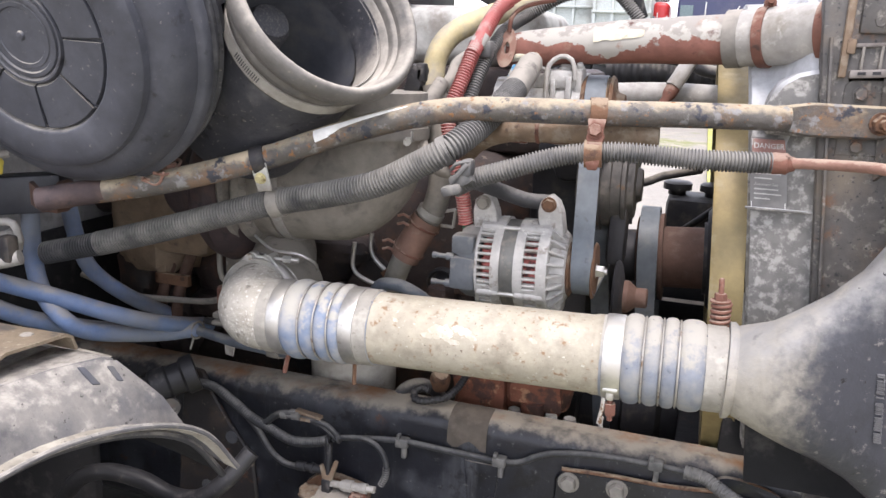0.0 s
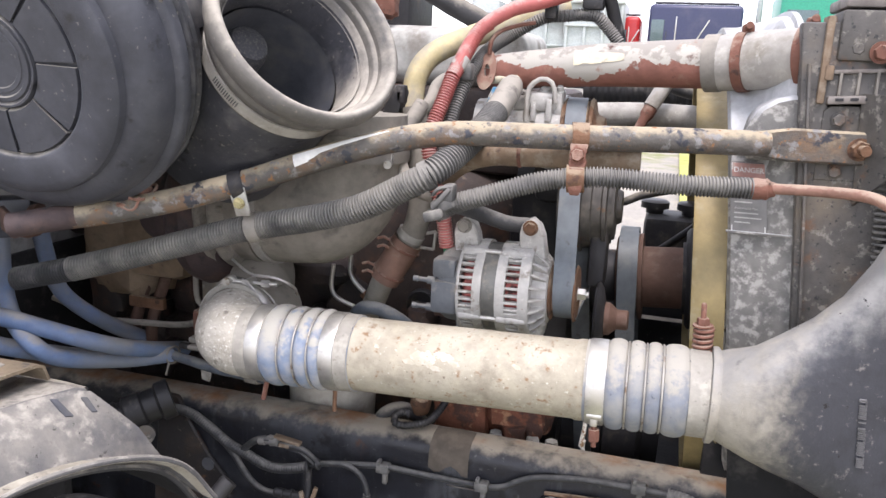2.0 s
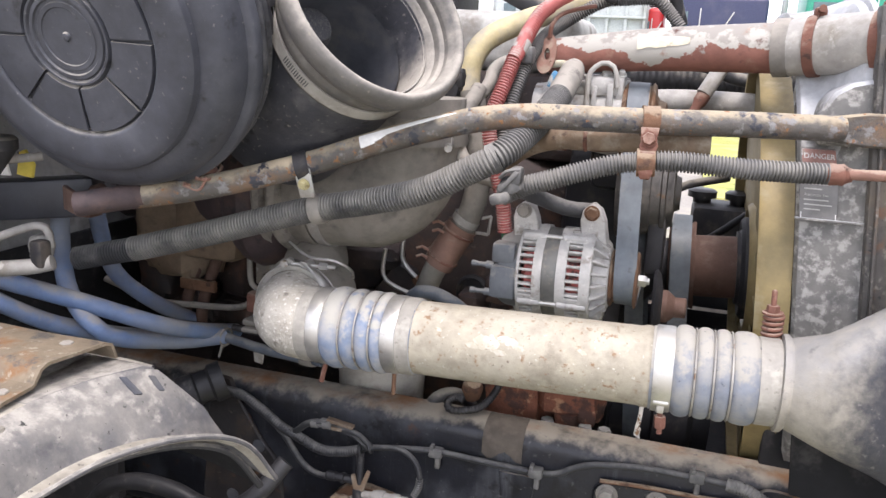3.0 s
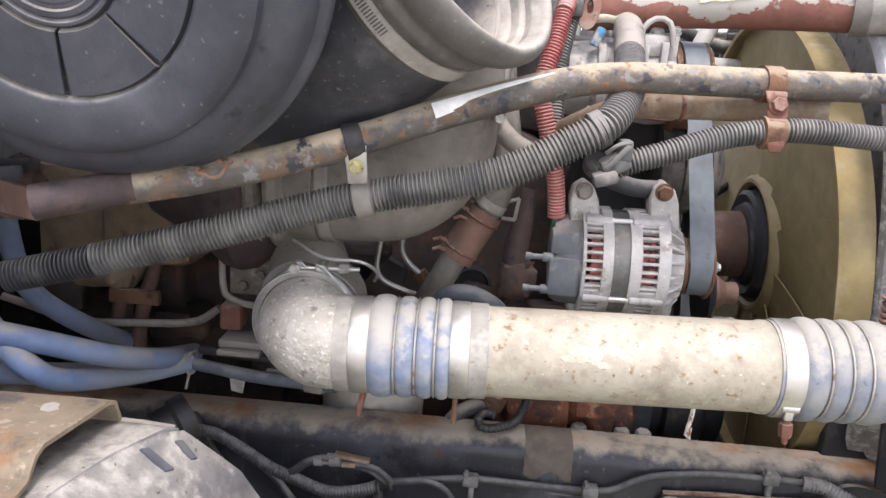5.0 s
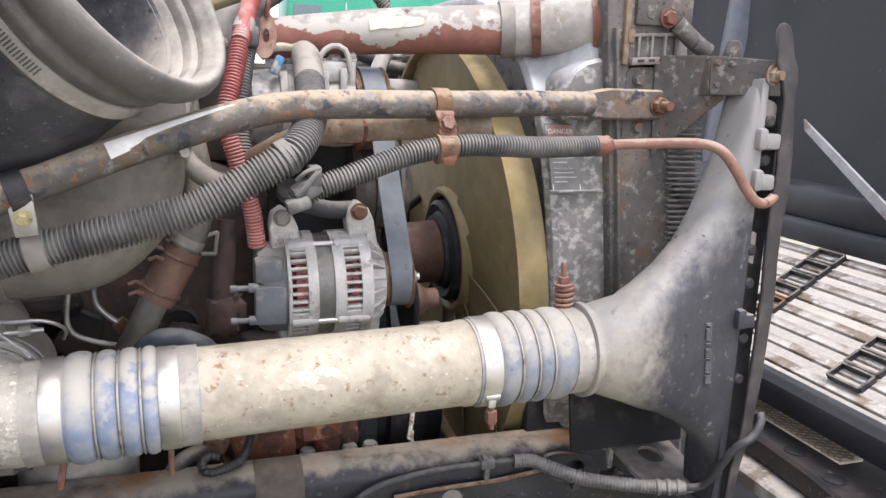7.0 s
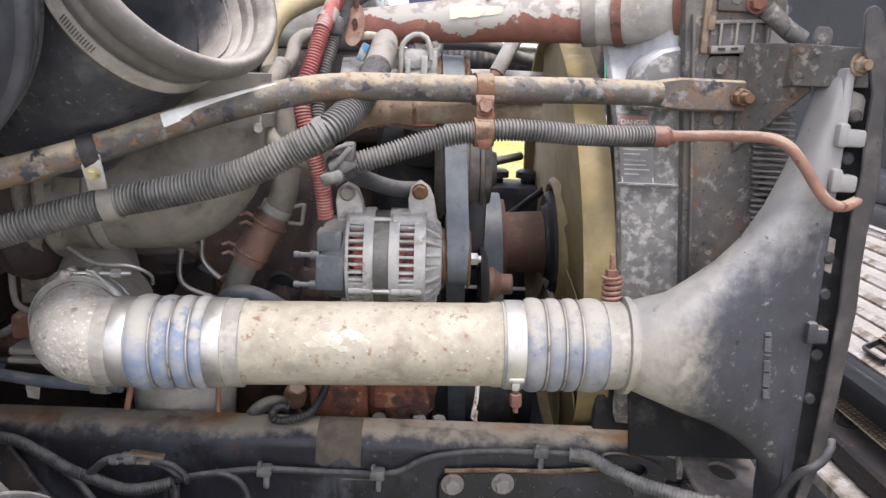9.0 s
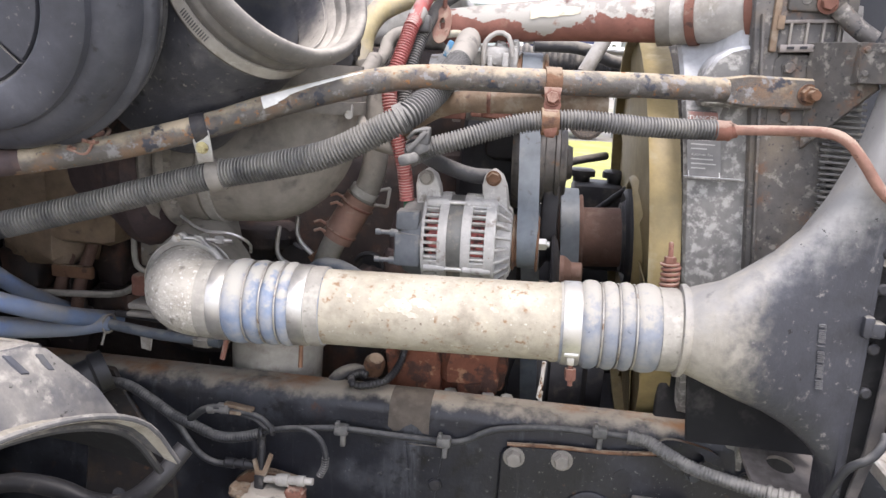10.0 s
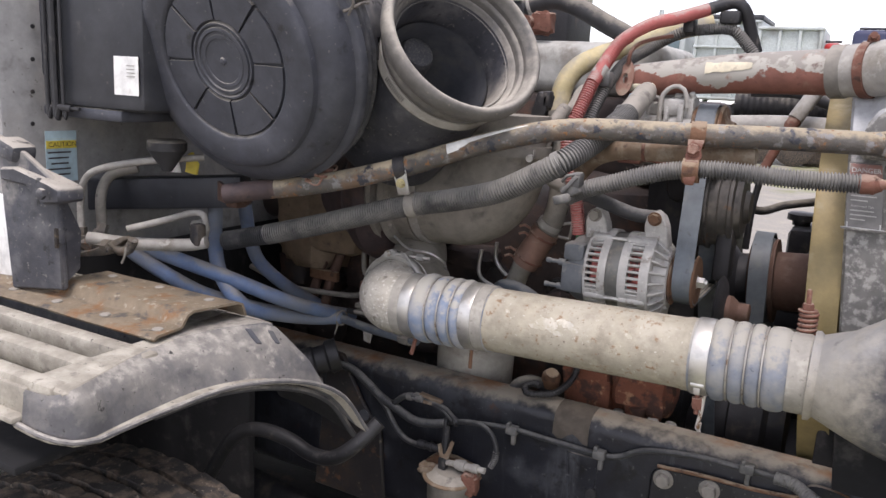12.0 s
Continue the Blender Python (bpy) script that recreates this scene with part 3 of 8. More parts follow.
def mesh_of(name, geo, material, origin, sharp=38):
    me = bpy.data.meshes.new(name)
    me.from_pydata([tuple(vec(v) - origin) for v in geo[0]], [], geo[1])
    me.validate()
    me.materials.append(material)
    me.shade_smooth()
    me.set_sharp_from_angle(angle=radians(sharp))
    return me


def part(name, geo, material, parent, label="", sharp=38):
    origin = AT[parent.name]
    ob = new(name, mesh_of(name, geo, material, origin, sharp))
    ob.parent = parent
    AT[ob.name] = origin
    return tagged(ob, label) if label else ob


def solid(name, geo, material, label, category, group="", kind="", sharp=38):
    """A thing of one mesh, with its origin at the middle of its base."""
    lo = [min(v[i] for v in geo[0]) for i in range(3)]
    hi = [max(v[i] for v in geo[0]) for i in range(3)]
    at = Vector(((lo[0] + hi[0]) / 2, (lo[1] + hi[1]) / 2, lo[2]))
    ob = new(name, mesh_of(name, geo, material, at, sharp))
    ob.location = at
    AT[ob.name] = at
    return tagged(ob, label, category, group, kind)


# ---- ground and distance ----
def make_ground():
    n, verts, faces = 40, [], []
    for i in range(n + 1):
        for j in range(n + 1):
            u, v = (i / n * 2 - 1), (j / n * 2 - 1)
            x, y = 300 * u * abs(u), 300 * v * abs(v)
            verts.append((x, y + 10, 0.05 * noise.noise(Vector((x * 0.2, y * 0.2, 0)))))
    for i in range(n):
        for j in range(n):
            a = i * (n + 1) + j
            faces.append([a, a + n + 1, a + n + 2, a + 1])
    solid("ground", (verts, faces), M_GROUND, "pale gravel yard with patches of dry grass", "ground", kind="structure", sharp=180)


make_ground()

# ---- the frame rails ----
RAIL_Y, RAIL_TOP = 1.362, 1.022


def make_rail(y, way, label):
    """A channel with its back at y, the flanges reaching way."""
    rail = thing("frame_rail", (-0.6, y, 0.75), label, "frame rail", kind="structure")
    r, t, w, h = 0.028, 0.009, 0.056, 0.30
    prof = []
    for k in range(7):
        a = radians(90 * k / 6)
        prof.append((r - r * math.sin(a), RAIL_TOP - r + r * math.cos(a)))
    prof = [(w, RAIL_TOP)] + prof
    low = [(p, 2 * RAIL_TOP - h - q) for p, q in prof[::-1]]
    outer = prof + low
    inner = [(w, RAIL_TOP - h + t), (t + 0.006, RAIL_TOP - h + t), (t, RAIL_TOP - h + t + 0.006), (t, RAIL_TOP - t - 0.006), (t + 0.006, RAIL_TOP - t), (w, RAIL_TOP - t)]
    loop = outer + inner
    xs = [-3.6 + 0.1 * k for k in range(42)] + [0.52]
    verts = [(x, y + way * p, q) for x in xs for p, q in loop]
    n, faces = len(loop), []
    for i in range(len(xs) - 1):
        for k in range(n):
            j = (k + 1) % n
            faces.append([i * n + k, i * n + j, (i + 1) * n + j, (i + 1) * n + k])
    part("channel", (verts, faces), M_RAIL, rail)
    return rail


rail = make_rail(RAIL_Y, 1, "black painted steel frame rail with rust on its top flange")
make_rail(2.226, -1, "black painted steel frame rail on the far side of the engine")

# bolted gusset plate and its bolts on the near rail
plate = slab([(0.035, 1.353, 0.74), (0.035, 1.353, 0.955), (0.050, 1.353, 0.972), (0.20, 1.353, 0.976), (0.30, 1.353, 0.985), (0.42, 1.353, 0.955), (0.54, 1.353, 0.90), (0.54, 1.353, 0.74)], (0, 0.009, 0), 0.003)
gusset = part("gusset_plate", plate, M_GUSSET, rail, "black bolted gusset plate with a rusty upper edge")
part("rust_edge", sweep([(0.045, 1.354, 0.972), (0.12, 1.353, 0.977), (0.20, 1.353, 0.978), (0.29, 1.353, 0.987)], 0.0035, 8), M_RUSTY, gusset)
for bx, bz, br in ((0.057, 0.952, 0.0125), (0.131, 0.956, 0.0125), (0.328, 0.958, 0.009), (0.404, 0.962, 0.007)):
    part("bolt", hexhead((bx, 1.352, bz), (0, -1, 0), br, 0.012, 1.35), M_GREYTUBE if br > 0.01 else M_RAIL, gusset)
for bx, bz in ((0.225, 0.938), (0.088, 0.872)):
    part("hole", lathe((bx, 1.3525, bz), (0, -1, 0), [(0, 0.0145), (0.0008, 0.0145)], 24), M_DARK, gusset)
part("boss", lathe((0.18, 1.353, 0.865), (0, -1, 0), [(0, 0.045), (0.003, 0.044), (0.005, 0.040)], 32), M_GUSSET, gusset)
part("rail_bolt", hexhead((-0.065, 1.361, 0.885), (0, -1, 0), 0.011, 0.006, 0), M_DARK, rail)
part("stiffener", slab([(-0.115, 1.359, 0.95), (-0.055, 1.359, 0.95), (-0.07, 1.359, 0.80), (-0.10, 1.359, 0.80)], (0, 0.004, 0), 0.001), M_RAIL, rail)

hanger = part("hanger_plate", slab([(-0.67, 1.350, 0.72), (-0.645, 1.350, 0.99), (-0.625, 1.350, 1.028), (-0.602, 1.350, 1.026), (-0.586, 1.350, 0.99), (-0.548, 1.350, 0.93), (-0.505, 1.350, 0.88), (-0.49, 1.350, 0.72)], (0, 0.010, 0), 0.003), M_HANGER, rail, "grimy brown-black spring hanger plate")
for hx, hz in ((-0.546, 0.908), (-0.60, 0.80)):
    part("hole", lathe((hx, 1.3495, hz), (0, -1, 0), [(0, 0.012), (0.0008, 0.012)], 20), M_THROAT, hanger)

# ---- the charge air line ----
AX0, AX1 = Vector((-0.210, 1.2263, 1.2074)), Vector((0.100, 1.2331, 1.2152))
AXD = (AX1 - AX0).normalized()


def on_axis(x):
    return AX0 + AXD * ((x - AX0.x) / AXD.x)


pipe = thing("charge_air_pipe", on_axis(-0.05), "dusty beige aluminium charge air pipe with a worn white patch", "pipe")
part("tube", lathe(on_axis(-0.235), AXD, [(0, 0.048), (0, 0.0516), (0.322, 0.0516), (0.327, 0.0532), (0.334, 0.0532), (0.337, 0.0516), (0.37, 0.0516), (0.37, 0.048)], 56), M_PIPE, pipe)


def patch_on_pipe(x0, length, middle, tall, seed):
    """A thin ragged patch of worn coating on the side of the pipe; middle and tall are degrees round it."""
    grid, rnd = [], random.Random(seed)
    n = max(6, int(length / 0.003))
    for i in range(n + 1):
        u = i / n
        swell = max(0.08, math.sin(math.pi * u) ** 0.5)
        lo = middle - tall * 0.5 * swell * rnd.uniform(0.55, 1.1) - 5 * u
        hi = middle + tall * 0.5 * swell * rnd.uniform(0.6, 1.1) - 3 * u
        c = on_axis(x0 + length * u)
        grid.append([c + Vector((0, -math.cos(a), math.sin(a))) * 0.0519 for a in [radians(lo + (hi - lo) * k / 4) for k in range(5)]])
    return sheet(grid, 0.0003)


for x0, length, middle, tall, seed in ((-0.126, 0.036, 27, 25, 4), (-0.094, 0.028, 33, 13, 5), (-0.074, 0.016, 24, 8, 6), (-0.136, 0.018, 20, 10, 7), (-0.102, 0.022, 15, 8, 8), (0.010, 0.012, 30, 7, 9), (-0.180, 0.010, 38, 6, 10)):
    part("scuff_patch", patch_on_pipe(x0, length, middle, tall, seed), M_SCUFF, pipe, "worn whitish scuff")


def bellows(name, label, x0, x1, first, convs, last, bands, material):
    hose = thing(name, on_axis((x0 + x1) / 2), label, "hose")
    prof = []

    def bulge(a, b, r):
        for k in range(9):
            u = k / 8
            prof.append((a + (b - a) * u - x0, 0.0537 + (r - 0.0537) * math.sin(math.pi * u) ** 0.5))
    prof.append((0, 0.0537))
    bulge(*first)
    for c in convs:
        bulge(*c)
    bulge(*last)
    prof.append((x1 - x0, 0.0537))
    part("sleeve", lathe(on_axis(x0), AXD, prof, 56), material, hose)
    for c in [first[1] + (convs[0][0] - first[1]) / 2] + [(a[1] + b[0]) / 2 for a, b in zip(convs, convs[1:])] + [(convs[-1][1] + last[0]) / 2]:
        part("wire_ring", ring(on_axis(c), AXD, 0.0557, 0.0013, 48, 8), M_WIRE, hose)
    for a, b in bands:
        part("clamp_band", lathe(on_axis(a), AXD, [(0, 0.0540), (0, 0.0552), (0.002, 0.0558), (b - a - 0.002, 0.0558), (b - a, 0.0552), (b - a, 0.0540)], 56), M_BAND, hose, "bright worn steel band")
    return hose


left_hose = bellows("coupling_hose", "dusty blue silicone bellows hose with wire rings and steel bands", -0.385, -0.214, (-0.3455, -0.3185, 0.0592), [(-0.3157, -0.2955, 0.0582), (-0.2927, -0.2742, 0.0582)], (-0.2712, -0.2560, 0.0582), [(-0.3670, -0.3465), (-0.2555, -0.2350)], M_SILICONE)
part("grey_cuff", lathe(on_axis(-0.2345), AXD, [(0, 0.0539), (0, 0.0548), (0.0195, 0.0548), (0.0195, 0.0539)], 48), M_SLEEVE, left_hose)
part("grey_cuff", lathe(on_axis(-0.3850), AXD, [(0, 0.0539), (0, 0.0548), (0.0178, 0.0548), (0.0178, 0.0539)], 48), M_SLEEVE, left_hose)
right_hose = bellows("coupling_hose", "dust-coated blue silicone bellows hose with a bolted steel band", 0.101, 0.2535, (0.1285, 0.1520, 0.0590), [(0.1547, 0.1742, 0.0585), (0.1768, 0.1950, 0.0585)], (0.1976, 0.2275, 0.0590), [(0.1045, 0.1275)], M_SILICONE_GREY)
part("pale_cuff", lathe(on_axis(0.2280), AXD, [(0, 0.0539), (0, 0.0550), (0.0235, 0.0550), (0.0235, 0.0539)], 48), M_SLEEVE, right_hose)


def tee_bolt(parent, base, way, length=0.05):
    b, w = vec(base), vec(way).normalized()
    part("clamp_bridge", merge(box(b + Vector((0, 0, 0.012)), (0.023, 0.010, 0.016), 0.002), lathe(b + Vector((-0.009, -0.005, 0.004)), (1, 0, 0), [(0, 0.0055), (0.018, 0.0055)], 12), box(b + Vector((0, -0.004, -0.004)), (0.010, 0.008, 0.014), 0.002)), M_BAND, parent)
    part("clamp_screw", merge(lathe(b, w, [(0, 0.0034), (length, 0.0034)], 10), hexhead(b + w * length * 0.42, w, 0.0075, 0.016, 0)), M_REDRUST, parent, "rust-coloured clamp screw")


tee_bolt(right_hose, on_axis(0.1185) + Vector((0, -0.040, -0.032)), (0.06, -0.05, -1), 0.040)
part("clamp_screw", sweep([on_axis(-0.352) + Vector((0, -0.012, -0.053)), on_axis(-0.357) + Vector((0, -0.016, -0.082))], 0.0038, 8), M_REDRUST, left_hose)
part("clamp_screw", sweep([on_axis(-0.246) + Vector((0, -0.012, -0.053)), on_axis(-0.246) + Vector((0, -0.014, -0.086))], 0.0032, 8), M_RUSTY, left_hose)

elbow = thing("charge_air_elbow", (-0.43, 1.22, 1.16), "mottled cast aluminium elbow on the turbocharger outlet", "elbow")
VB = Vector((-0.432, 1.272, 1.2075))
part("casting", sweep([on_axis(-0.3775), on_axis(-0.394), (-0.409, 1.2255, 1.2040), (-0.421, 1.2360, 1.2055), (-0.429, 1.2520, 1.2070), (-0.432, 1.2680, 1.2075)], lambda u, s: 0.0525 + 0.0055 * u, 48, 0.005), M_CAST, elbow)
part("outlet_flange", lathe(VB, (0, 1, 0), [(-0.004, 0.05), (-0.004, 0.0615), (0.010, 0.0615), (0.012, 0.056), (0.040, 0.055), (0.10, 0.056)], 48), M_TURBO, elbow)
vband = part("v_band_clamp", merge(lathe(VB, (0, 1, 0), [(-0.009, 0.0590), (-0.010, 0.0635), (-0.006, 0.0665), (0.006, 0.0665), (0.010, 0.0635), (0.009, 0.0590), (-0.009, 0.0590)], 56, caps=False), ring(VB + Vector((0, -0.010, 0)), (0, 1, 0), 0.0655, 0.0016, 56, 6), ring(VB + Vector((0, 0.010, 0)), (0, 1, 0), 0.0655, 0.0016, 56, 6)), M_BAND, elbow, "steel v-band clamp with a bolt on top")
part("clamp_bolt", merge(sweep([(-0.452, 1.270, 1.2745), (-0.374, 1.284, 1.2735)], 0.0030, 10), hexhead((-0.398, 1.2798, 1.2738), (1, 0.16, 0), 0.0062, 0.012, 0), lathe((-0.448, 1.260, 1.2745), (0, 1, 0), [(0, 0.0065), (0.022, 0.0065)], 14), lathe((-0.417, 1.266, 1.2742), (0, 1, 0), [(0, 0.0065), (0.022, 0.0065)], 14)), M_STEEL, vband)
part("band_loop", sweep([(-0.470, 1.266, 1.2590), (-0.458, 1.266, 1.2705), (-0.446, 1.268, 1.2810), (-0.438, 1.270, 1.2765)], 0.0020, 6, 0.004), M_STEEL, vband)
part("band_loop", sweep([(-0.424, 1.268, 1.2800), (-0.410, 1.266, 1.2730), (-0.396, 1.264, 1.2600), (-0.385, 1.262, 1.2495)], 0.0020, 6, 0.004), M_STEEL, vband)

# ---- radiator assembly: leans back at the top ----
LEANS = 0.10


def lean(p):
    return (p[0] - LEANS * (p[2] - 1.30), p[1], p[2])


def leaned(geo):
    return [lean(v) for v in geo[0]], geo[1]


tank = thing("charge_cooler_tank", (0.45, 1.2, 0.95), "cast aluminium charge cooler tank, beige at its round neck, darker towards the flange, with a painted sheen above", "cooler tank")


def tank_geo():
    # sections from the round neck to the tall flange: x, height, depth in y, middle y, middle z, roundness
    secs = [(0.232, 0.0530, 0.0530, 1.2362, 1.2185, 2.0), (0.2525, 0.0530, 0.0530, 1.2365, 1.2190, 2.0), (0.2535, 0.0610, 0.0610, 1.2365, 1.2190, 2.0), (0.2600, 0.0610, 0.0610, 1.2360, 1.2200, 2.0), (0.2640, 0.0560, 0.0560, 1.2330, 1.2215, 2.0),
            (0.300, 0.070, 0.054, 1.2130, 1.2260, 2.1), (0.325, 0.085, 0.050, 1.2150, 1.2285, 2.2), (0.360, 0.105, 0.046, 1.222, 1.2330, 2.4), (0.390, 0.130, 0.043, 1.228, 1.2390, 2.6), (0.415, 0.162, 0.041, 1.232, 1.2480, 3.0), (0.435, 0.197, 0.040, 1.235, 1.258, 3.6), (0.448, 0.228, 0.039, 1.237, 1.264, 4.5), (0.457, 0.262, 0.038, 1.238, 1.268, 6.0), (0.466, 0.288, 0.038, 1.239, 1.270, 8.0), (0.505, 0.295, 0.038, 1.240, 1.270, 8.0)]
    n, verts, faces = 64, [], []
    for x, h, d, cy, cz, e in secs:
        for k in range(n):
            a = 2 * math.pi * k / n
            c, s = math.cos(a), math.sin(a)
            y = cy + d * math.copysign(abs(c) ** (2 / e), c)
            z = cz + h * math.copysign(abs(s) ** (2 / e), s)
            xl = x - ((LEANS if z < 1.26 else -0.01) * (z - 1.26) if x > 0.29 else 0) * min(1, max(0, (x - 0.29) / 0.12))
            xl = min(xl, 0.466 if x < 0.48 else 0.472)
            verts.append((xl, y, z))
    for i in range(len(secs) - 1):
        for k in range(n):
            j = (k + 1) % n
            faces.append([i * n + k, i * n + j, (i + 1) * n + j, (i + 1) * n + k])
    faces.append(list(range(n))[::-1])
    faces.append([(len(secs) - 1) * n + k for k in range(n)])
    return verts, faces


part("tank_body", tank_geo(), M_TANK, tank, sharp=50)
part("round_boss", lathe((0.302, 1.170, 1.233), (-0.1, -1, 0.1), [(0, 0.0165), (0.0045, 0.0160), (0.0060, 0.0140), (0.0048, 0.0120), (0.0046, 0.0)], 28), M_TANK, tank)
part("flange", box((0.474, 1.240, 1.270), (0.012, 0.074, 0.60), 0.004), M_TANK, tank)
for k in range(16):   # raised casting number, worn past reading
    zc = 1.176 + 0.0050 * k + (0.005 if k > 9 else 0)
    strokes = [box((0.4120, 1.1895, zc), (0.0085, 0.005, 0.0009), 0.0004, None, 1)]
    if k % 3 != 1:
        strokes.append(box((0.4085 if k % 2 else 0.4155, 1.1895, zc + 0.0011), (0.0014, 0.005, 0.0026), 0.0004, None, 1))
    if k % 4 != 2:
        strokes.append(box((0.4120, 1.1895, zc + 0.0024), (0.0080, 0.005, 0.0009), 0.0004, None, 1))
    part("cast_mark", leaned(merge(*strokes)), M_CASTMARK, tank)
for z, w in ((1.492, 0.024), (1.440, 0.022), (1.255, 0.018)):
    part("bracket_lug", merge(box((0.474 + w / 2, 1.203, z), (w, 0.022, 0.020), 0.004), box((0.472, 1.203, z + 0.003), (0.014, 0.022, 0.028), 0.005)), M_TANK, tank)

# ---- side channel, plates and core of the radiator ----
radiator = thing("radiator", (0.42, 1.79, 0.85), "tall dark radiator with a speckled side channel and bolted bracket plates", "radiator")
part("side_channel", leaned(box((0.404, 1.352, 1.360), (0.103, 0.03, 0.64), 0.004)), M_FRAME, radiator, "dark speckled side channel")
part("side_flange", leaned(box((0.3615, 1.345, 1.335), (0.004, 0.036, 0.59), 0.0015)), M_FRAME, radiator)
part("lower_panel", box((0.395, 1.418, 0.95), (0.25, 0.02, 0.30), 0.004), M_SHADEBLACK, radiator, "black lower panel of the radiator")
part("core", leaned(box((0.47, 1.79, 1.27), (0.06, 0.84, 0.76), 0.002)), M_CORE, radiator, "fin core of the radiator")
part("far_channel", leaned(box((0.395, 2.23, 1.27), (0.085, 0.03, 0.82), 0.004)), M_FRAME, radiator)
part("core_side", leaned(box((0.472, 1.357, 1.33), (0.05, 0.03, 0.44), 0.002)), M_CORE, radiator)
for k in range(54):
    part("fin", leaned(box((0.470, 1.349, 1.12 + 0.0079 * k), (0.055, 0.040, 0.0034), 0.0008, None, 1)), M_CORE, radiator)


# ---- fan shroud ----
shroud = thing("fan_shroud", (0.31, 1.79, 0.9), "mottled grey fan shroud with a square side and rounded corners", "fan shroud")


def shroud_geo():
    # from the round lip at the fan to the square edge on the radiator
    verts, faces, n = [], [], 96
    secs = [(0.273, 0.418, 2.8), (0.277, 0.4245, 2.8), (0.300, 0.4255, 2.8), (0.316, 0.428, 3.1), (0.330, 0.431, 4.2), (0.345, 0.434, 6.0), (0.356, 0.435, 6.0), (0.358, 0.442, 6.0), (0.366, 0.442, 6.0)]
    inner = [(x, r - 0.006, e) for x, r, e in secs[::-1]]
    loop = secs + inner
    for x, r, e in loop:
        for k in range(n):
            a = 2 * math.pi * k / n
            c, s = math.cos(a), math.sin(a)
            y = 1.79 + r * math.copysign(abs(c) ** (2 / e), c)
            z = 1.285 + 0.96 * r * math.copysign(abs(s) ** (2 / e), s)
            verts.append(lean((x, y, z)))
    m = len(loop)
    for i in range(m):
        for k in range(n):
            j, q = (k + 1) % n, (i + 1) % m
            faces.append([i * n + k, i * n + j, q * n + j, q * n + k])
    return verts, faces


shell = shroud_geo()
# the top is split off for the colour with painted sky light
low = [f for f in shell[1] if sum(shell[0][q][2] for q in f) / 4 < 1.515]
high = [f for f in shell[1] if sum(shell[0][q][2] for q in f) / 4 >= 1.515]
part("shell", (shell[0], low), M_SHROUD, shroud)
part("skylit_upper_shell", (shell[0], high), M_SHROUDSKY, shroud, "rounded top of the shroud, painted pale as if lit by the sky")
part("seam", leaned(box((0.312, 1.356, 1.408), (0.086, 0.006, 0.003), 0.0008)), M_SHROUD, shroud)
part("shoulder", slab([(0.268, 1.353, 1.506), (0.268, 1.353, 1.540), (0.272, 1.353, 1.556), (0.282, 1.353, 1.573), (0.300, 1.353, 1.585), (0.318, 1.353, 1.590), (0.350, 1.353, 1.593), (0.350, 1.353, 1.506)], (0, 0.10, 0), 0.005), M_SHROUD, shroud, "rounded mottled corner of the shroud")
part("edge_wire", sweep([(0.3427, 1.395, 1.6065), (0.3445, 1.372, 1.592), (0.3461, 1.350, 1.5742)], 0.0028, 8), M_GREYHOSE, shroud)


def on_side(geo):
    """Lays a flat piece on the bowed side of the shroud."""
    return [(p[0], p[1] - 1.3555 + 1.79 - 0.4360 * (1 - (abs(p[2] - 1.285) / 0.409) ** 2.8) ** (1 / 2.8), p[2]) for p in geo[0]], geo[1]


# added dark panel in place of the shade below the shroud
part("shade_skirt", leaned(box((0.369, 1.322, 1.080), (0.188, 0.008, 0.108), 0.003)), M_SHADEBLACK, shroud, "near-black panel standing in for shade below the shroud")
warn_label = thing("warning_label", (0.297, 1.352, 1.40), "small framed warning label with a red heading on the grey shroud", "label")
def leaned_on(geo):
    return leaned(on_side(geo))


part("sheet", leaned_on(sheet([[(0.275 + 0.046 * i, 1.3550, 1.404 + 0.012 * k) for k in range(9)] for i in (0, 1)], 0.001)), M_LABEL, warn_label)
part("heading", leaned_on(box((0.298, 1.3543, 1.489), (0.042, 0.0008, 0.018), 0.0002)), M_REDINK, warn_label, "red heading bar")


def lettering(name, body, at, size, material, parent):
    """Raised print on a sheet that faces the near side."""
    c = bpy.data.curves.new(name, "FONT")
    c.body, c.size, c.align_x, c.align_y, c.extrude = body, size, "CENTER", "CENTER", 0.0002
    tmp = bpy.data.objects.new(name, c)
    me = tmp.to_mesh()
    turn = Matrix.Rotation(math.pi / 2, 4, "X")
    geo = [Vector(at) + turn @ v.co for v in me.vertices], [list(p.vertices) for p in me.polygons]
    tmp.to_mesh_clear()
    bpy.data.objects.remove(tmp)
    return part(name, leaned_on(geo), material, parent)


lettering("heading_word", "DANGER", (0.298, 1.3536, 1.489), 0.0095, M_WHITE, warn_label)
lettering("print_line", "Automatic Fan", (0.295, 1.3540, 1.4395), 0.0050, M_PALEINK, warn_label)
for k in range(7):
    w = (0.034, 0.028, 0.033, 0.022, 0.030, 0.034, 0.020)[k]
    z = 1.466 - 0.0062 * k - (0.008 if k > 3 else 0)
    part("print_line", leaned_on(box((0.280 + w / 2, 1.3543, z), (w, 0.0006, 0.0016), 0)), M_PALEINK, warn_label)
for x in (0.2770, 0.3190):
    part("border", leaned_on(box((x, 1.3543, 1.452), (0.0009, 0.0007, 0.092), 0)), M_WHITE, warn_label)
for z in (1.4065, 1.4975):
    part("border", leaned_on(box((0.298, 1.3543, z), (0.0415, 0.0007, 0.0009), 0)), M_WHITE, warn_label)

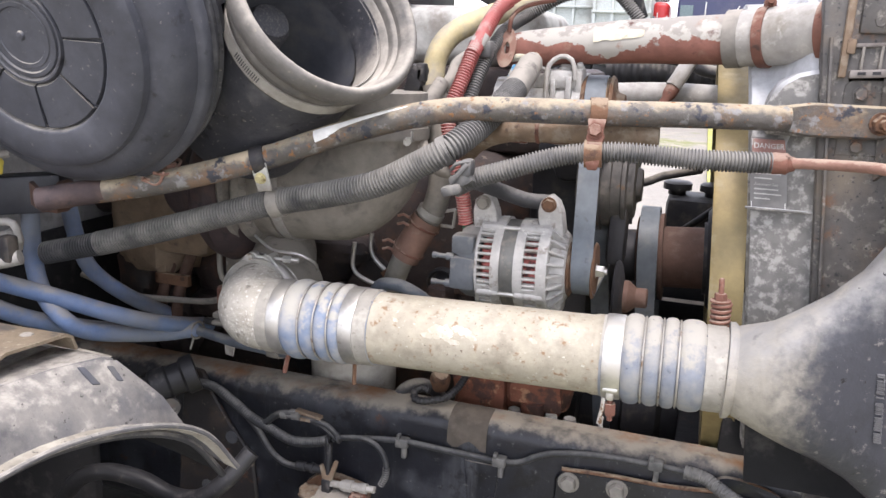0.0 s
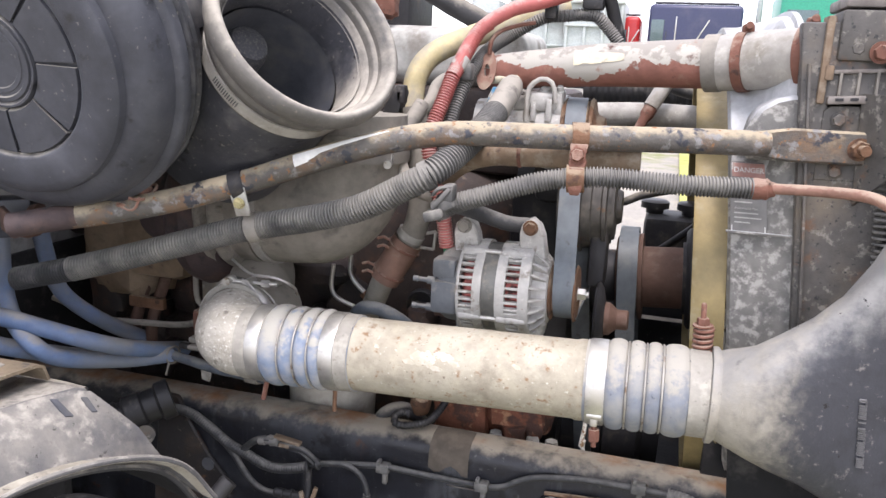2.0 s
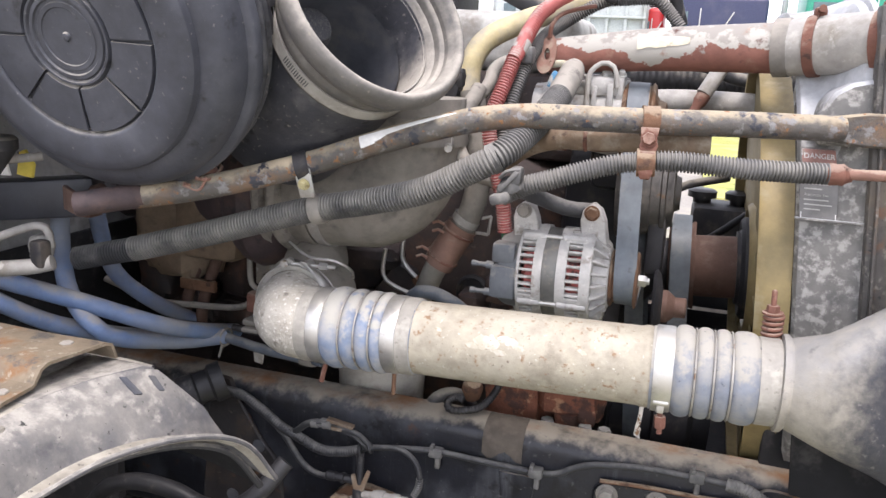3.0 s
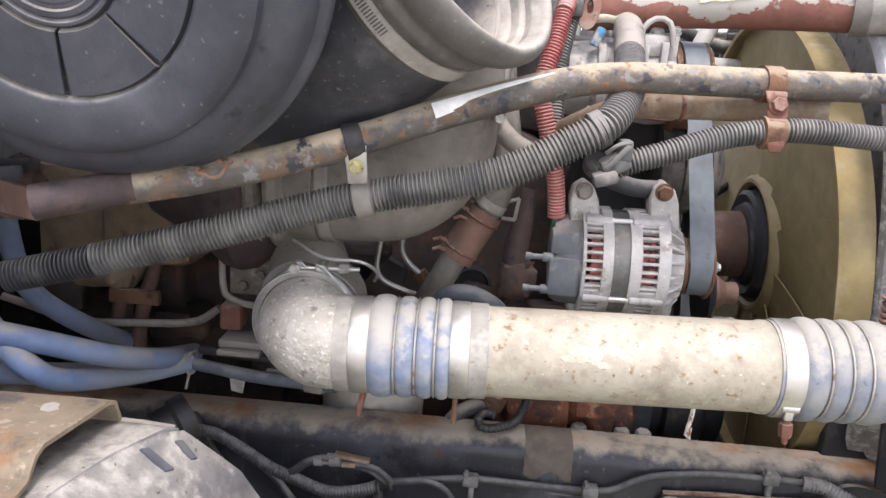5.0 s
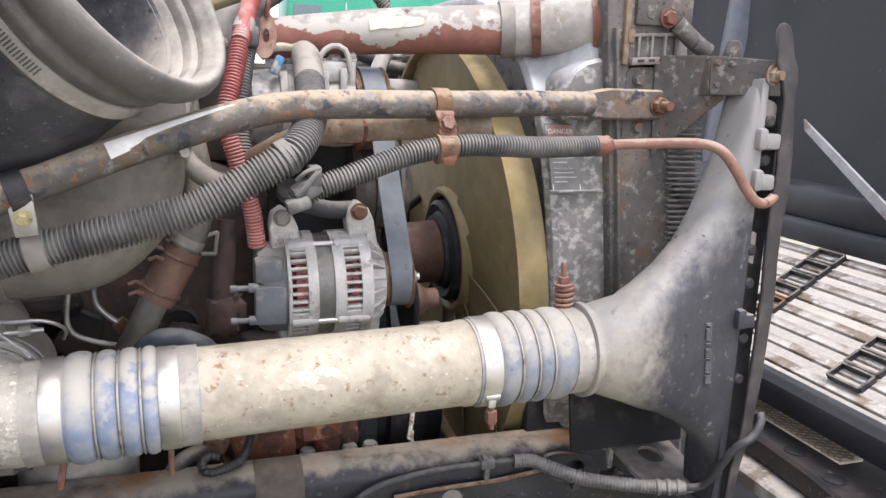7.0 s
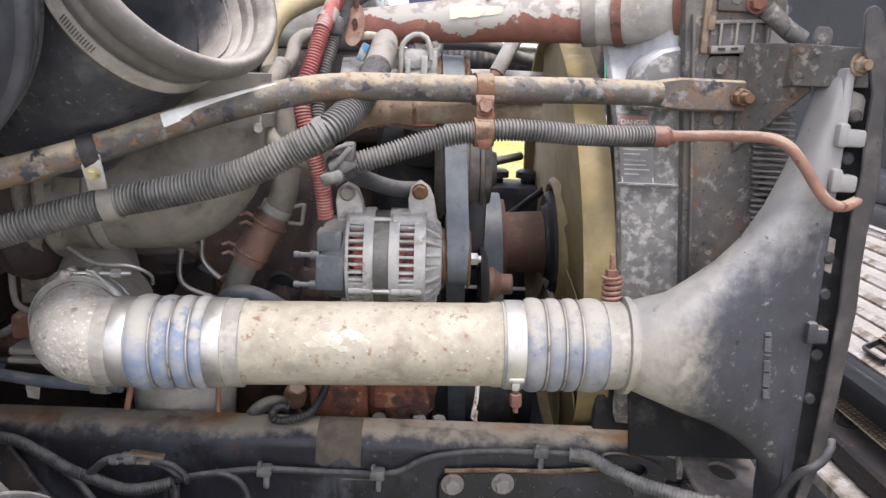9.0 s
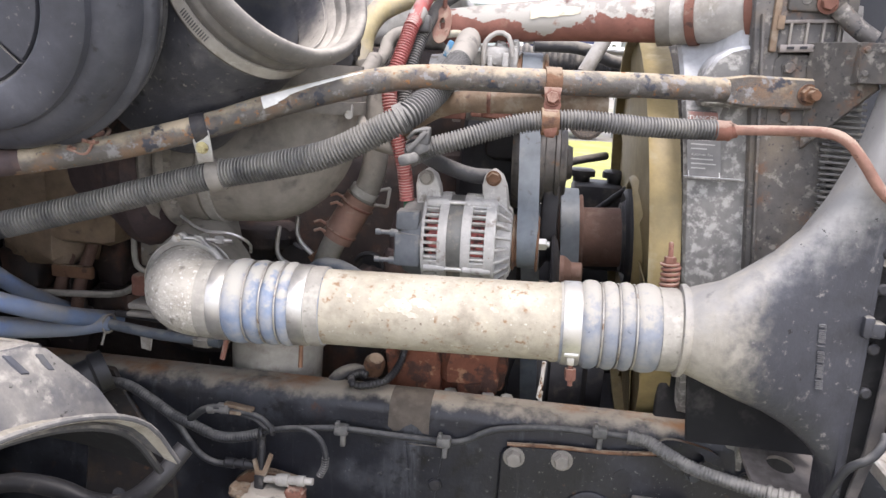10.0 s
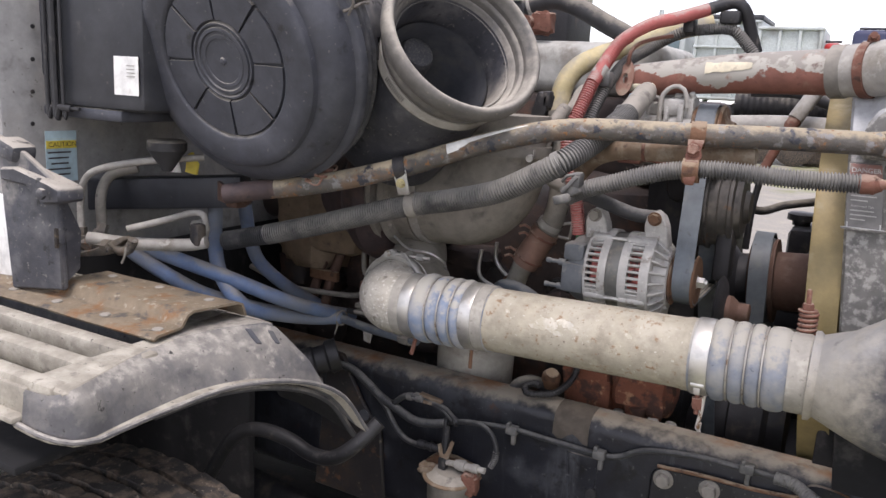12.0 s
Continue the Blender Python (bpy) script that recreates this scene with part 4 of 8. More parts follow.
# ---- fan and hub ----
ENG_TILT = radians(-4.0)
HUB = Vector((0.20, 1.757, 1.235))
FWD = Vector((math.cos(ENG_TILT), 0, -math.sin(ENG_TILT)))


def hub_at(s):
    return HUB + FWD * s


fan = thing("cooling_fan", hub_at(0.045), "amber plastic cooling fan with broad blades round a black clutch disc", "fan")
part("hub_disc", lathe(hub_at(0.040), FWD, [(-0.008, 0.0), (-0.008, 0.060), (-0.012, 0.064), (-0.012, 0.070), (-0.006, 0.074), (-0.012, 0.088), (-0.006, 0.095), (0.03, 0.095), (0.03, 0.03)], 48), M_DARK, fan, "black fan clutch disc")
part("inner_ring", lathe(hub_at(0.02), FWD, [(0.05, 0.100), (0.024, 0.103), (0.018, 0.109), (0.018, 0.115), (0.024, 0.121), (0.05, 0.126), (0.05, 0.100)], 64, caps=False), M_FANBLADE, fan)
part("ring_web", lathe(hub_at(0.055), FWD, [(0, 0.09), (0.0, 0.112), (0.005, 0.112), (0.005, 0.09)], 48, caps=False), M_DARK, fan)


def blade_geo(a0):
    x, y, z = basis(FWD)
    grid = []
    for i in range(9):
        r = 0.121 + (0.384 - 0.121) * i / 8
        row = []
        half = radians(28 + 3 * i / 8)
        for k in range(9):
            u = k / 8 * 2 - 1
            a = a0 + half * u + radians(10) * (i / 8) ** 2
            s = 0.054 + 0.005 * u + 0.002 * (1 - u * u)
            row.append(hub_at(s) + (x * math.cos(a) + y * math.sin(a)) * r)
        grid.append(row)
    return sheet(grid, 0.0025)


for k in range(11):
    part("blade", blade_geo(2 * math.pi * k / 11 + 0.15), M_FANBLADE, fan)
part("tip_ring", lathe(hub_at(0.053), FWD, [(-0.022, 0.381), (-0.023, 0.387), (-0.018, 0.3845), (0.018, 0.3845), (0.023, 0.387), (0.022, 0.381), (-0.022, 0.381)], 96, caps=False), M_FAN, fan, "amber ring round the blade tips")

drive = thing("fan_drive_pulley", hub_at(-0.06), "grey belt pulley and brown rusted fan drive shaft", "pulley")
part("pulley", lathe(hub_at(-0.098), FWD, [(0, 0.05), (0, 0.074), (0.004, 0.080), (0.040, 0.080), (0.044, 0.083), (0.048, 0.083), (0.048, 0.05)], 48), M_HUB, drive)
part("belt_face", tube_wall(hub_at(-0.094), FWD, 0.0, 0.036, 0.078, 0.0835, 48), M_BELT, drive)
part("shaft", lathe(hub_at(-0.05), FWD, [(0, 0.058), (0.084, 0.058), (0.086, 0.055)], 40), M_HUB, drive, "brown rusted drive shaft")
part("shaft_ring", lathe(hub_at(0.022), FWD, [(0, 0.058), (0.0, 0.068), (0.012, 0.068), (0.012, 0.058)], 40), M_DARK, drive)
part("rear_hub", lathe(hub_at(-0.20), FWD, [(0, 0.075), (0.06, 0.075), (0.08, 0.05), (0.11, 0.05)], 32), M_DARK, drive)

# ---- alternator ----
ALT = Vector((0.0, 1.387, 1.285))
alt = thing("alternator", (-0.05, 1.387, 1.20), "dull cast aluminium alternator with slotted ends and red copper windings", "alternator")


def alt_at(x):
    return ALT + Vector((x, 0, 0.02 * x))


AD = Vector((1, 0, 0.02))
part("winding", lathe(alt_at(-0.102), AD, [(0, 0.03), (0.002, 0.046), (0.008, 0.046), (0.009, 0.060), (0.088, 0.060), (0.090, 0.03)], 44), M_COPPER, alt, "red copper windings behind the slots")
part("stator_band", lathe(alt_at(-0.068), AD, [(0, 0.060), (0.0, 0.0672), (0.024, 0.0672), (0.024, 0.060)], 56), M_STATOR, alt, "dark stator band")
xx, yy, zz = basis(AD)
UPA = (Vector((0, 0, 1)) - zz * zz.z).normalized()
OUTA = Vector((0, -1, 0))
BOLT_ANGLES = (29, 119, 209, 299)


def round_axis(a):
    """The way out from the axis at a degrees from the top towards the near side."""
    return UPA * math.cos(radians(a)) + OUTA * math.sin(radians(a))


def housing(name, x0, x1, s0, s1, r, extra=()):
    """A cast end with slots from s0 to s1 between solid rims, and bosses for the long bolts."""
    shell = part(name, merge(tube_wall(alt_at(x0), AD, 0, s0 - x0, r - 0.012, r - 0.001), tube_wall(alt_at(s1), AD, 0, x1 - s1, r - 0.012, r), *extra), M_ALT, alt)
    for k in range(40):
        a = 360 * (k + 0.5) / 40
        near = min(abs((a - q + 180) % 360 - 180) for q in BOLT_ANGLES)
        d = round_axis(a)
        m = Matrix((AD.normalized(), AD.normalized().cross(d), d)).transposed().to_4x4()
        wide = 0.0040 if near > 9 else 0.0125
        part("rib", box(alt_at((s0 + s1) / 2) + d * (r - 0.0055), (s1 - s0 + 0.004, wide, 0.009), 0.0012, m, 1), M_ALT, shell)
    for a in BOLT_ANGLES:
        d = round_axis(a)
        part("bolt_boss", lathe(alt_at(x0 + 0.002) + d * (r - 0.0035), AD, [(0, 0.0045), (0.002, 0.0068), (x1 - x0 - 0.006, 0.0068), (x1 - x0 - 0.003, 0.0050)], 12), M_ALT, shell)
    return shell


housing("rear_housing", -0.104, -0.067, -0.100, -0.080, 0.0710)
front = housing("front_housing", -0.046, 0.000, -0.032, -0.012, 0.0715, [lathe(alt_at(0.000), AD, [(0, 0.0715), (0.003, 0.0705), (0.004, 0.060), (0.004, 0.052), (0.018, 0.048), (0.024, 0.047), (0.026, 0.044), (0.026, 0.02)], 48)])
for k in range(22):   # fins from the rim to the nose
    d = round_axis(360 * (k + 0.5) / 22)
    side = AD.normalized().cross(d)
    c = [alt_at(-0.001) + d * 0.0705, alt_at(0.009) + d * 0.0655, alt_at(0.0240) + d * 0.0505, alt_at(0.0240) + d * 0.044, alt_at(-0.001) + d * 0.050]
    part("fin", slab([p - side * 0.0018 for p in c], side * 0.0036, 0.0007), M_ALT, front)
part("rear_cap", merge(lathe(alt_at(-0.139), AD, [(0, 0.045), (0.002, 0.053), (0.010, 0.058), (0.038, 0.061), (0.038, 0.05)], 40), box(alt_at(-0.127) + Vector((0, -0.042, 0.033)), (0.035, 0.03, 0.03), 0.005), box(alt_at(-0.125) + Vector((0, -0.051, -0.01)), (0.04, 0.02, 0.05), 0.005)), M_ALTDARK, alt, "grey plastic rear cap with terminals")
for dz, dy in ((0.013, -0.052), (-0.028, -0.054)):
    part("terminal_stud", merge(lathe(alt_at(-0.140) + Vector((0, dy, dz)), (-1, 0, 0), [(0, 0.006), (0.012, 0.006), (0.012, 0.0035), (0.026, 0.0035), (0.027, 0.0045), (0.034, 0.0045)], 12)), M_ALTDARK, alt)
for a in BOLT_ANGLES:
    part("through_bolt", lathe(alt_at(-0.073) + round_axis(a) * 0.0695, AD, [(0, 0.0036), (0.034, 0.0036)], 10), M_STEEL, alt)


def ear(x, z, top):
    x0, x1 = x - 0.014, x + 0.014
    base = [(x - 0.012, z - 0.050), (x + 0.026, z - 0.045), (x + 0.020, z - 0.012), (x + 0.013, z + 0.004), (x, z + 0.013), (x - 0.013, z + 0.004), (x - 0.016, z - 0.012)]
    return slab([(a, 1.366, b) for a, b in base], (0, 0.030, 0), 0.002)


for ex, ez in ((-0.107, 1.377), (-0.008, 1.383)):
    lug = part("mounting_ear", ear(ex, ez, 0), M_ALT, alt)
    part("ear_bolt", hexhead((ex, 1.365, ez), (0, -1, 0), 0.0095, 0.009, 1.2), M_RUSTY if ex > -0.05 else M_GREYTUBE, lug, "ear bolt")
part("pulley", lathe(alt_at(0.026), AD, [(0, 0.03), (0, 0.040), (0.003, 0.043), (0.006, 0.036), (0.034, 0.036), (0.037, 0.043), (0.040, 0.040), (0.040, 0.012)], 44), M_RUSTY, alt, "rust-edged belt pulley")
part("pulley_nut", merge(lathe(alt_at(0.062), AD, [(0, 0.012), (0.004, 0.012), (0.004, 0.0095), (0.014, 0.0095), (0.016, 0.008)], 6), lathe(alt_at(0.074), AD, [(0, 0.005), (0.008, 0.005)], 12)), M_STEEL, alt)
part("foot", slab([(-0.115, 1.36, 1.245), (-0.02, 1.36, 1.245), (0.024, 1.36, 1.26), (0.02, 1.36, 1.215), (-0.11, 1.36, 1.205)], (0, 0.05, 0), 0.003), M_ALT, alt)

# ---- belts and pulleys ----


def belt_loop(circles, x0, x1, thick=0.0035):
    """A belt round circles (y, z, r) in the plane across the engine: the outline of all of them together."""
    pts = []
    for cy, cz, r in circles:
        pts += [(cy + (r + thick) * math.cos(2 * math.pi * k / 48), cz + (r + thick) * math.sin(2 * math.pi * k / 48)) for k in range(48)]
    pts = sorted(pts)

    def half(seq):
        out = []
        for p in seq:
            while len(out) > 1 and (out[-1][0] - out[-2][0]) * (p[1] - out[-2][1]) - (out[-1][1] - out[-2][1]) * (p[0] - out[-2][0]) <= 0:
                out.pop()
            out.append(p)
        return out
    hull = half(pts)[:-1] + half(pts[::-1])[:-1]
    n = len(hull)
    cy, cz = sum(p[0] for p in hull) / n, sum(p[1] for p in hull) / n
    verts, faces = [], []
    for y, z in hull:
        d = Vector((cy - y, cz - z)).normalized() * thick
        for x, k in ((x0, 0), (x1, 0), (x1, 1), (x0, 1)):
            tilt = 0.065 * (1.30 - z)
            verts.append((x + tilt, y + d.x * k, z + d.y * k))
    for i in range(n):
        j = (i + 1) % n
        for k in range(4):
            q = (k + 1) % 4
            faces.append([i * 4 + k, i * 4 + q, j * 4 + q, j * 4 + k])
    return verts, faces


MAIN = [(1.508, 1.5075, 0.0575), (1.387, 1.289, 0.037), (1.60, 1.300, 0.050)]
main_belt = thing("serpentine_belt", (0.05, 1.5, 1.2), "wide grey ribbed rubber drive belt", "belt")
part("backing", belt_loop([(y, z, r + 0.0018) for y, z, r in MAIN], 0.033, 0.064, 0.0018), M_BELT, main_belt)
for k in range(6):
    part("rib", belt_loop(MAIN, 0.0335 + 0.0051 * k, 0.0371 + 0.0051 * k, 0.0018), M_RUBBER, main_belt, "dark belt rib")
solid("crank_belt", belt_loop([(1.60, 1.300, 0.050), (1.74, 0.96, 0.10)], 0.033, 0.064), M_BELT, "grey rubber belt down to the crank pulley", "belt")
fan_belt = solid("fan_belt", belt_loop([(1.757, 1.238, 0.084), (1.74, 0.96, 0.10)], 0.103, 0.137), M_BELT, "grey rubber fan belt round the drive pulley", "belt")
crank = solid("crank_pulley", merge(lathe((0.02, 1.74, 0.96), (1, 0, 0), [(0, 0.04), (0, 0.11), (0.006, 0.115), (0.012, 0.099), (0.085, 0.099), (0.09, 0.115), (0.15, 0.112), (0.16, 0.099), (0.19, 0.099), (0.192, 0.04)], 48)), M_DARK, "dark grooved crankshaft pulley", "pulley")
idler = thing("belt_tensioner", (0.055, 1.56, 1.32), "dusty round belt tensioner housing beside the drive belt", "tensioner")
part("housing", lathe((0.012, 1.555, 1.392), (1, 0, 0.03), [(0, 0.05), (0.0, 0.076), (0.006, 0.080), (0.012, 0.080), (0.014, 0.074), (0.030, 0.074), (0.032, 0.078), (0.036, 0.078), (0.038, 0.070), (0.052, 0.070), (0.054, 0.066), (0.068, 0.066), (0.070, 0.070), (0.076, 0.070), (0.078, 0.058), (0.088, 0.054), (0.090, 0.030), (0.098, 0.026), (0.099, 0.0)], 44), M_TENSION, idler)
part("arm", box((0.080, 1.53, 1.32), (0.03, 0.05, 0.11), 0.01), M_DARK, idler)
guide = thing("idler_pulley", (0.10, 1.47, 1.16), "dark flat idler pulley with a brown hub", "pulley")
part("disc", lathe((0.088, 1.480, 1.225), (1, 0, 0.03), [(0, 0.02), (0, 0.055), (0.004, 0.058), (0.010, 0.050), (0.016, 0.02)], 40), M_DARK, guide)
part("hub", lathe((0.098, 1.480, 1.225), (1, 0, 0.03), [(0, 0.026), (0.012, 0.026), (0.024, 0.016), (0.040, 0.016), (0.042, 0.013)], 28), M_HUB, guide, "brown rusted hub")
part("cap", box((0.125, 1.47, 1.165), (0.05, 0.05, 0.045), 0.008), M_VALVE, guide)

# ---- air conditioning compressor ----
comp = thing("compressor", (-0.04, 1.52, 1.45), "pale cast air conditioning compressor with a grey belt pulley", "compressor")
part("body", lathe((-0.135, 1.525, 1.508), (1, 0, 0.03), [(0, 0.03), (0.004, 0.05), (0.04, 0.053), (0.042, 0.058), (0.052, 0.058), (0.054, 0.053), (0.09, 0.055), (0.12, 0.06), (0.150, 0.058), (0.152, 0.03)], 36), M_ALT, comp)
part("head", merge(box((-0.022, 1.494, 1.560), (0.046, 0.046, 0.030), 0.006), box((0.002, 1.496, 1.558), (0.014, 0.044, 0.040), 0.004), box((-0.058, 1.500, 1.556), (0.030, 0.040, 0.022), 0.005), box((-0.010, 1.470, 1.548), (0.010, 0.012, 0.034), 0.002), box((-0.034, 1.472, 1.545), (0.008, 0.012, 0.030), 0.002)), M_ALT, comp, "ribbed cast cylinder head")
for hx, hy, hz in ((-0.0189, 1.488, 1.575), (0.004, 1.480, 1.578), (-0.046, 1.484, 1.566)):
    part("head_bolt", hexhead((hx, hy, hz), (0, -0.5, 0.85), 0.0085 if hx < 0 and hx > -0.03 else 0.0055, 0.008, 1.3), M_VALVE, comp)
part("loop_pipe", sweep([(-0.044, 1.464, 1.530), (-0.044, 1.466, 1.572), (-0.036, 1.469, 1.588), (-0.021, 1.470, 1.595), (-0.006, 1.468, 1.587), (0.000, 1.468, 1.560)], 0.0040, 8), M_GREYHOSE, comp)
part("short_pipe", sweep([(-0.066, 1.470, 1.545), (-0.064, 1.470, 1.569), (-0.056, 1.472, 1.576), (-0.047, 1.476, 1.572)], 0.003, 8), M_GREYHOSE, comp)
part("plug", box((-0.099, 1.474, 1.566), (0.012, 0.014, 0.026), 0.003, Euler((0, 0.4, 0)).to_matrix().to_4x4()), M_BLUECONN, comp, "blue and white electric plug")
part("bracket", merge(box((-0.030, 1.47, 1.470), (0.055, 0.03, 0.010), 0.003), box((-0.085, 1.46, 1.468), (0.040, 0.02, 0.016), 0.003), lathe((-0.015, 1.44, 1.478), (0, 0, -1), [(0, 0.024), (0.010, 0.024), (0.012, 0.020)], 20)), M_REDRUST, comp, "rusty flange and bracket below")
part("pulley", lathe((0.010, 1.513, 1.506), (1, 0, 0.03), [(0, 0.03), (0, 0.058), (0.006, 0.062), (0.009, 0.057), (0.040, 0.057), (0.044, 0.062), (0.048, 0.058), (0.049, 0.044), (0.054, 0.036), (0.064, 0.032), (0.068, 0.016), (0.080, 0.015), (0.081, 0.0)], 40), M_RUSTY, comp, "rust-faced pulley")

# ---- strut tube, its end plate and its clamps ----
TUBE = [(-0.642, 1.061, 1.3792), (-0.600, 1.0764, 1.3878), (-0.480, 1.122, 1.4106), (-0.367, 1.168, 1.4438), (-0.280, 1.1855, 1.4762), (-0.199, 1.2031, 1.5027), (-0.145, 1.2207, 1.5164), (-0.104, 1.237, 1.5219), (-0.062, 1.2474, 1.5242), (0.063, 1.2655, 1.5261), (0.188, 1.293, 1.5291), (0.292, 1.3240, 1.5296)]
strut = thing("strut_tube", (-0.15, 1.2, 1.42), "rust-stained painted strut tube with a flattened bolted end", "strut")
part("tube", sweep(TUBE, 0.0162, 20, 0.008), M_TUBE, strut)
# rust, with the air cleaner's shade painted in as a darker colour
part("shaded_rusted_end", sweep(TUBE[:2] + [(-0.560, 1.0915, 1.3955)], 0.0166, 20, 0.008), M_TURBINE, strut, "rusted end of the tube, darkened for the shade of the air cleaner")
part("flat_end", slab([(0.280, 1.315, 1.514), (0.318, 1.319, 1.509), (0.425, 1.321, 1.511), (0.427, 1.321, 1.551), (0.318, 1.319, 1.551), (0.280, 1.315, 1.545)], (0, 0.012, 0), 0.003), M_TUBE, strut, "flattened end plate with a large rusty bolt")
part("end_bolt", merge(hexhead((0.397, 1.320, 1.530), (0.12, -1, 0), 0.0118, 0.010, 1.2), lathe((0.398, 1.312, 1.530), (0.12, -1, 0), [(0, 0.0065), (0.016, 0.0065)], 12)), M_RUSTY, strut, "rusty end bolt")


def strip_on_tube(pts, r, a0, a1, n=7):
    """A label that lies round part of the tube."""
    grid = []
    for p, a, b in frames_along(spline(pts, 0.012)):
        up = (Vector((0, 0, 1)) - a.cross(b) * a.cross(b).z).normalized()
        out = a.cross(b).cross(up)
        if out.y > 0:
            out = -out
        grid.append([p + (out * math.cos(w) + up * math.sin(w)) * r for w in [radians(a0 + (a1 - a0) * k / (n - 1)) for k in range(n)]])
    return grid


tag_grid = strip_on_tube([(-0.290, 1.1835, 1.4725), (-0.240, 1.1940, 1.4895), (-0.199, 1.2031, 1.5027), (-0.172, 1.2120, 1.5097)], 0.0172, -2, 58)
for i, row in enumerate(tag_grid):   # the tag narrows to one side
    for k in range(len(row)):
        row[k] = row[-1].lerp(row[k], 1 - 0.85 * i / (len(tag_grid) - 1))
part("tag", sheet(tag_grid, 0.0006), M_WHITE, strut, "torn white paper tag")

lower = thing("rusty_pipe", (0.02, 1.30, 1.47), "short rusty flaking pipe below the strut", "pipe")
part("pipe", sweep([(-0.150, 1.39, 1.44), (-0.115, 1.335, 1.468), (-0.085, 1.312, 1.484), (-0.045, 1.302, 1.4935), (0.02, 1.30, 1.497), (0.140, 1.30, 1.501)], lambda u, s: 0.0150 if s < 0.16 else 0.0162, 18, 0.008), M_RUSTEDGE, lower)
part("collar", ring((-0.018, 1.30, 1.4955), (1, 0, 0.03), 0.0150, 0.003, 24, 8), M_REDRUST, lower)

clamp_a = thing("pipe_clamp", (0.066, 1.245, 1.45), "rusty two-eye strap clamp joining strut and hose", "clamp")
part("upper_eye", lathe((0.053, 1.264, 1.526), (1, 0.2, 0), [(0, 0.0168), (0, 0.0195), (0.021, 0.0195), (0.021, 0.0168)], 28), M_RUSTY, clamp_a)
part("strap", merge(slab([(0.054, 1.245, 1.520), (0.077, 1.245, 1.520), (0.075, 1.236, 1.505), (0.078, 1.234, 1.498), (0.074, 1.229, 1.487), (0.058, 1.229, 1.487), (0.055, 1.234, 1.498), (0.057, 1.236, 1.505)], (0, 0.005, 0), 0.001), slab([(0.057, 1.228, 1.492), (0.075, 1.228, 1.492), (0.075, 1.2225, 1.466), (0.072, 1.224, 1.458), (0.061, 1.224, 1.458), (0.058, 1.2225, 1.466)], (0, 0.004, 0), 0.001)), M_REDRUST, clamp_a, "red rusted strap")
part("lower_eye", lathe((0.054, 1.2385, 1.4765), (1, 0.1, 0.06), [(0, 0.0145), (0, 0.0175), (0.022, 0.0175), (0.022, 0.0145)], 28), M_RUSTY, clamp_a)
part("bolt", hexhead((0.066, 1.235, 1.506), (0, -1, 0.3), 0.0085, 0.007, 1.2), M_REDRUST, clamp_a)

clamp_b = thing("pipe_clamp", (-0.362, 1.18, 1.36), "strap clamp with a bright plate and yellow zinc bolt", "clamp")
part("upper_eye", lathe((-0.377, 1.1645, 1.4405), (1, 0.33, 0.3), [(0, 0.0166), (0, 0.0192), (0.018, 0.0192), (0.018, 0.0166)], 28), M_DARK, clamp_b)
part("lower_eye", lathe((-0.368, 1.1960, 1.3785), (1, 0.03, 0.24), [(0, 0.0186), (0, 0.0210), (0.018, 0.0210), (0.018, 0.0186)], 28), M_GREYTUBE, clamp_b)
part("plate", slab([(-0.374, 1.150, 1.438), (-0.353, 1.153, 1.441), (-0.352, 1.168, 1.401), (-0.372, 1.166, 1.399)], (0, 0.004, 0.001), 0.001), M_VALVE, clamp_b, "bright steel plate")
part("bolt", hexhead((-0.3625, 1.158, 1.4195), (0, -1, -0.35), 0.0065, 0.006, 1.25), M_ZINC, clamp_b, "yellow zinc bolt")

# ---- hoses ----
BIG = [(-0.635, 1.1565, 1.2985), (-0.600, 1.1605, 1.3085), (-0.515, 1.175, 1.3335), (-0.415, 1.193, 1.3652), (-0.356, 1.1958, 1.3819), (-0.278, 1.1966, 1.4001), (-0.209, 1.1976, 1.4207), (-0.154, 1.2016, 1.4497), (-0.113, 1.2081, 1.4745), (-0.088, 1.2577, 1.5023), (-0.078, 1.3151, 1.5246), (-0.0705, 1.378, 1.548)]
big = thing("conduit_hose", (-0.3, 1.17, 1.27), "thick dusty grey corrugated conduit clipped below the strut", "hose")
part("ribbed_sleeve", corrugated(BIG, 0.0184, 0.0046, 0.0034, 18), M_CONDUIT, big)
part("bare_end", corrugated([(-0.728, 1.149, 1.2745), (-0.68, 1.153, 1.287), (-0.632, 1.157, 1.299)], 0.0176, 0.0046, 0.0030, 18), M_CONDUITD, big, "black bare end of the conduit")
part("band", lathe((-0.125, 1.2065, 1.4670), (0.85, 0.15, 0.45), [(0, 0.0180), (0, 0.0200), (0.012, 0.0200), (0.012, 0.0180)], 24), M_CONDUIT, big)
part("cuff", sweep([(-0.071, 1.372, 1.545), (-0.068, 1.40, 1.560), (-0.066, 1.440, 1.578), (-0.0665, 1.458, 1.584)], lambda u, s: 0.0188 - 0.003 * max(0.0, u - 0.8) * 5, 18, 0.006), M_GREYTUBE, big, "smooth grey cuff")
part("elbow_pipe", sweep([(-0.066, 1.445, 1.580), (-0.0665, 1.478, 1.590), (-0.074, 1.488, 1.5925), (-0.0911, 1.490, 1.593), (-0.112, 1.495, 1.590)], 0.0085, 14, 0.005), M_CREAMLABEL, big, "thin cream elbow pipe")
second = thing("conduit_hose", (0.1, 1.24, 1.46), "grey corrugated conduit ending in a bent rust-red pipe", "hose")
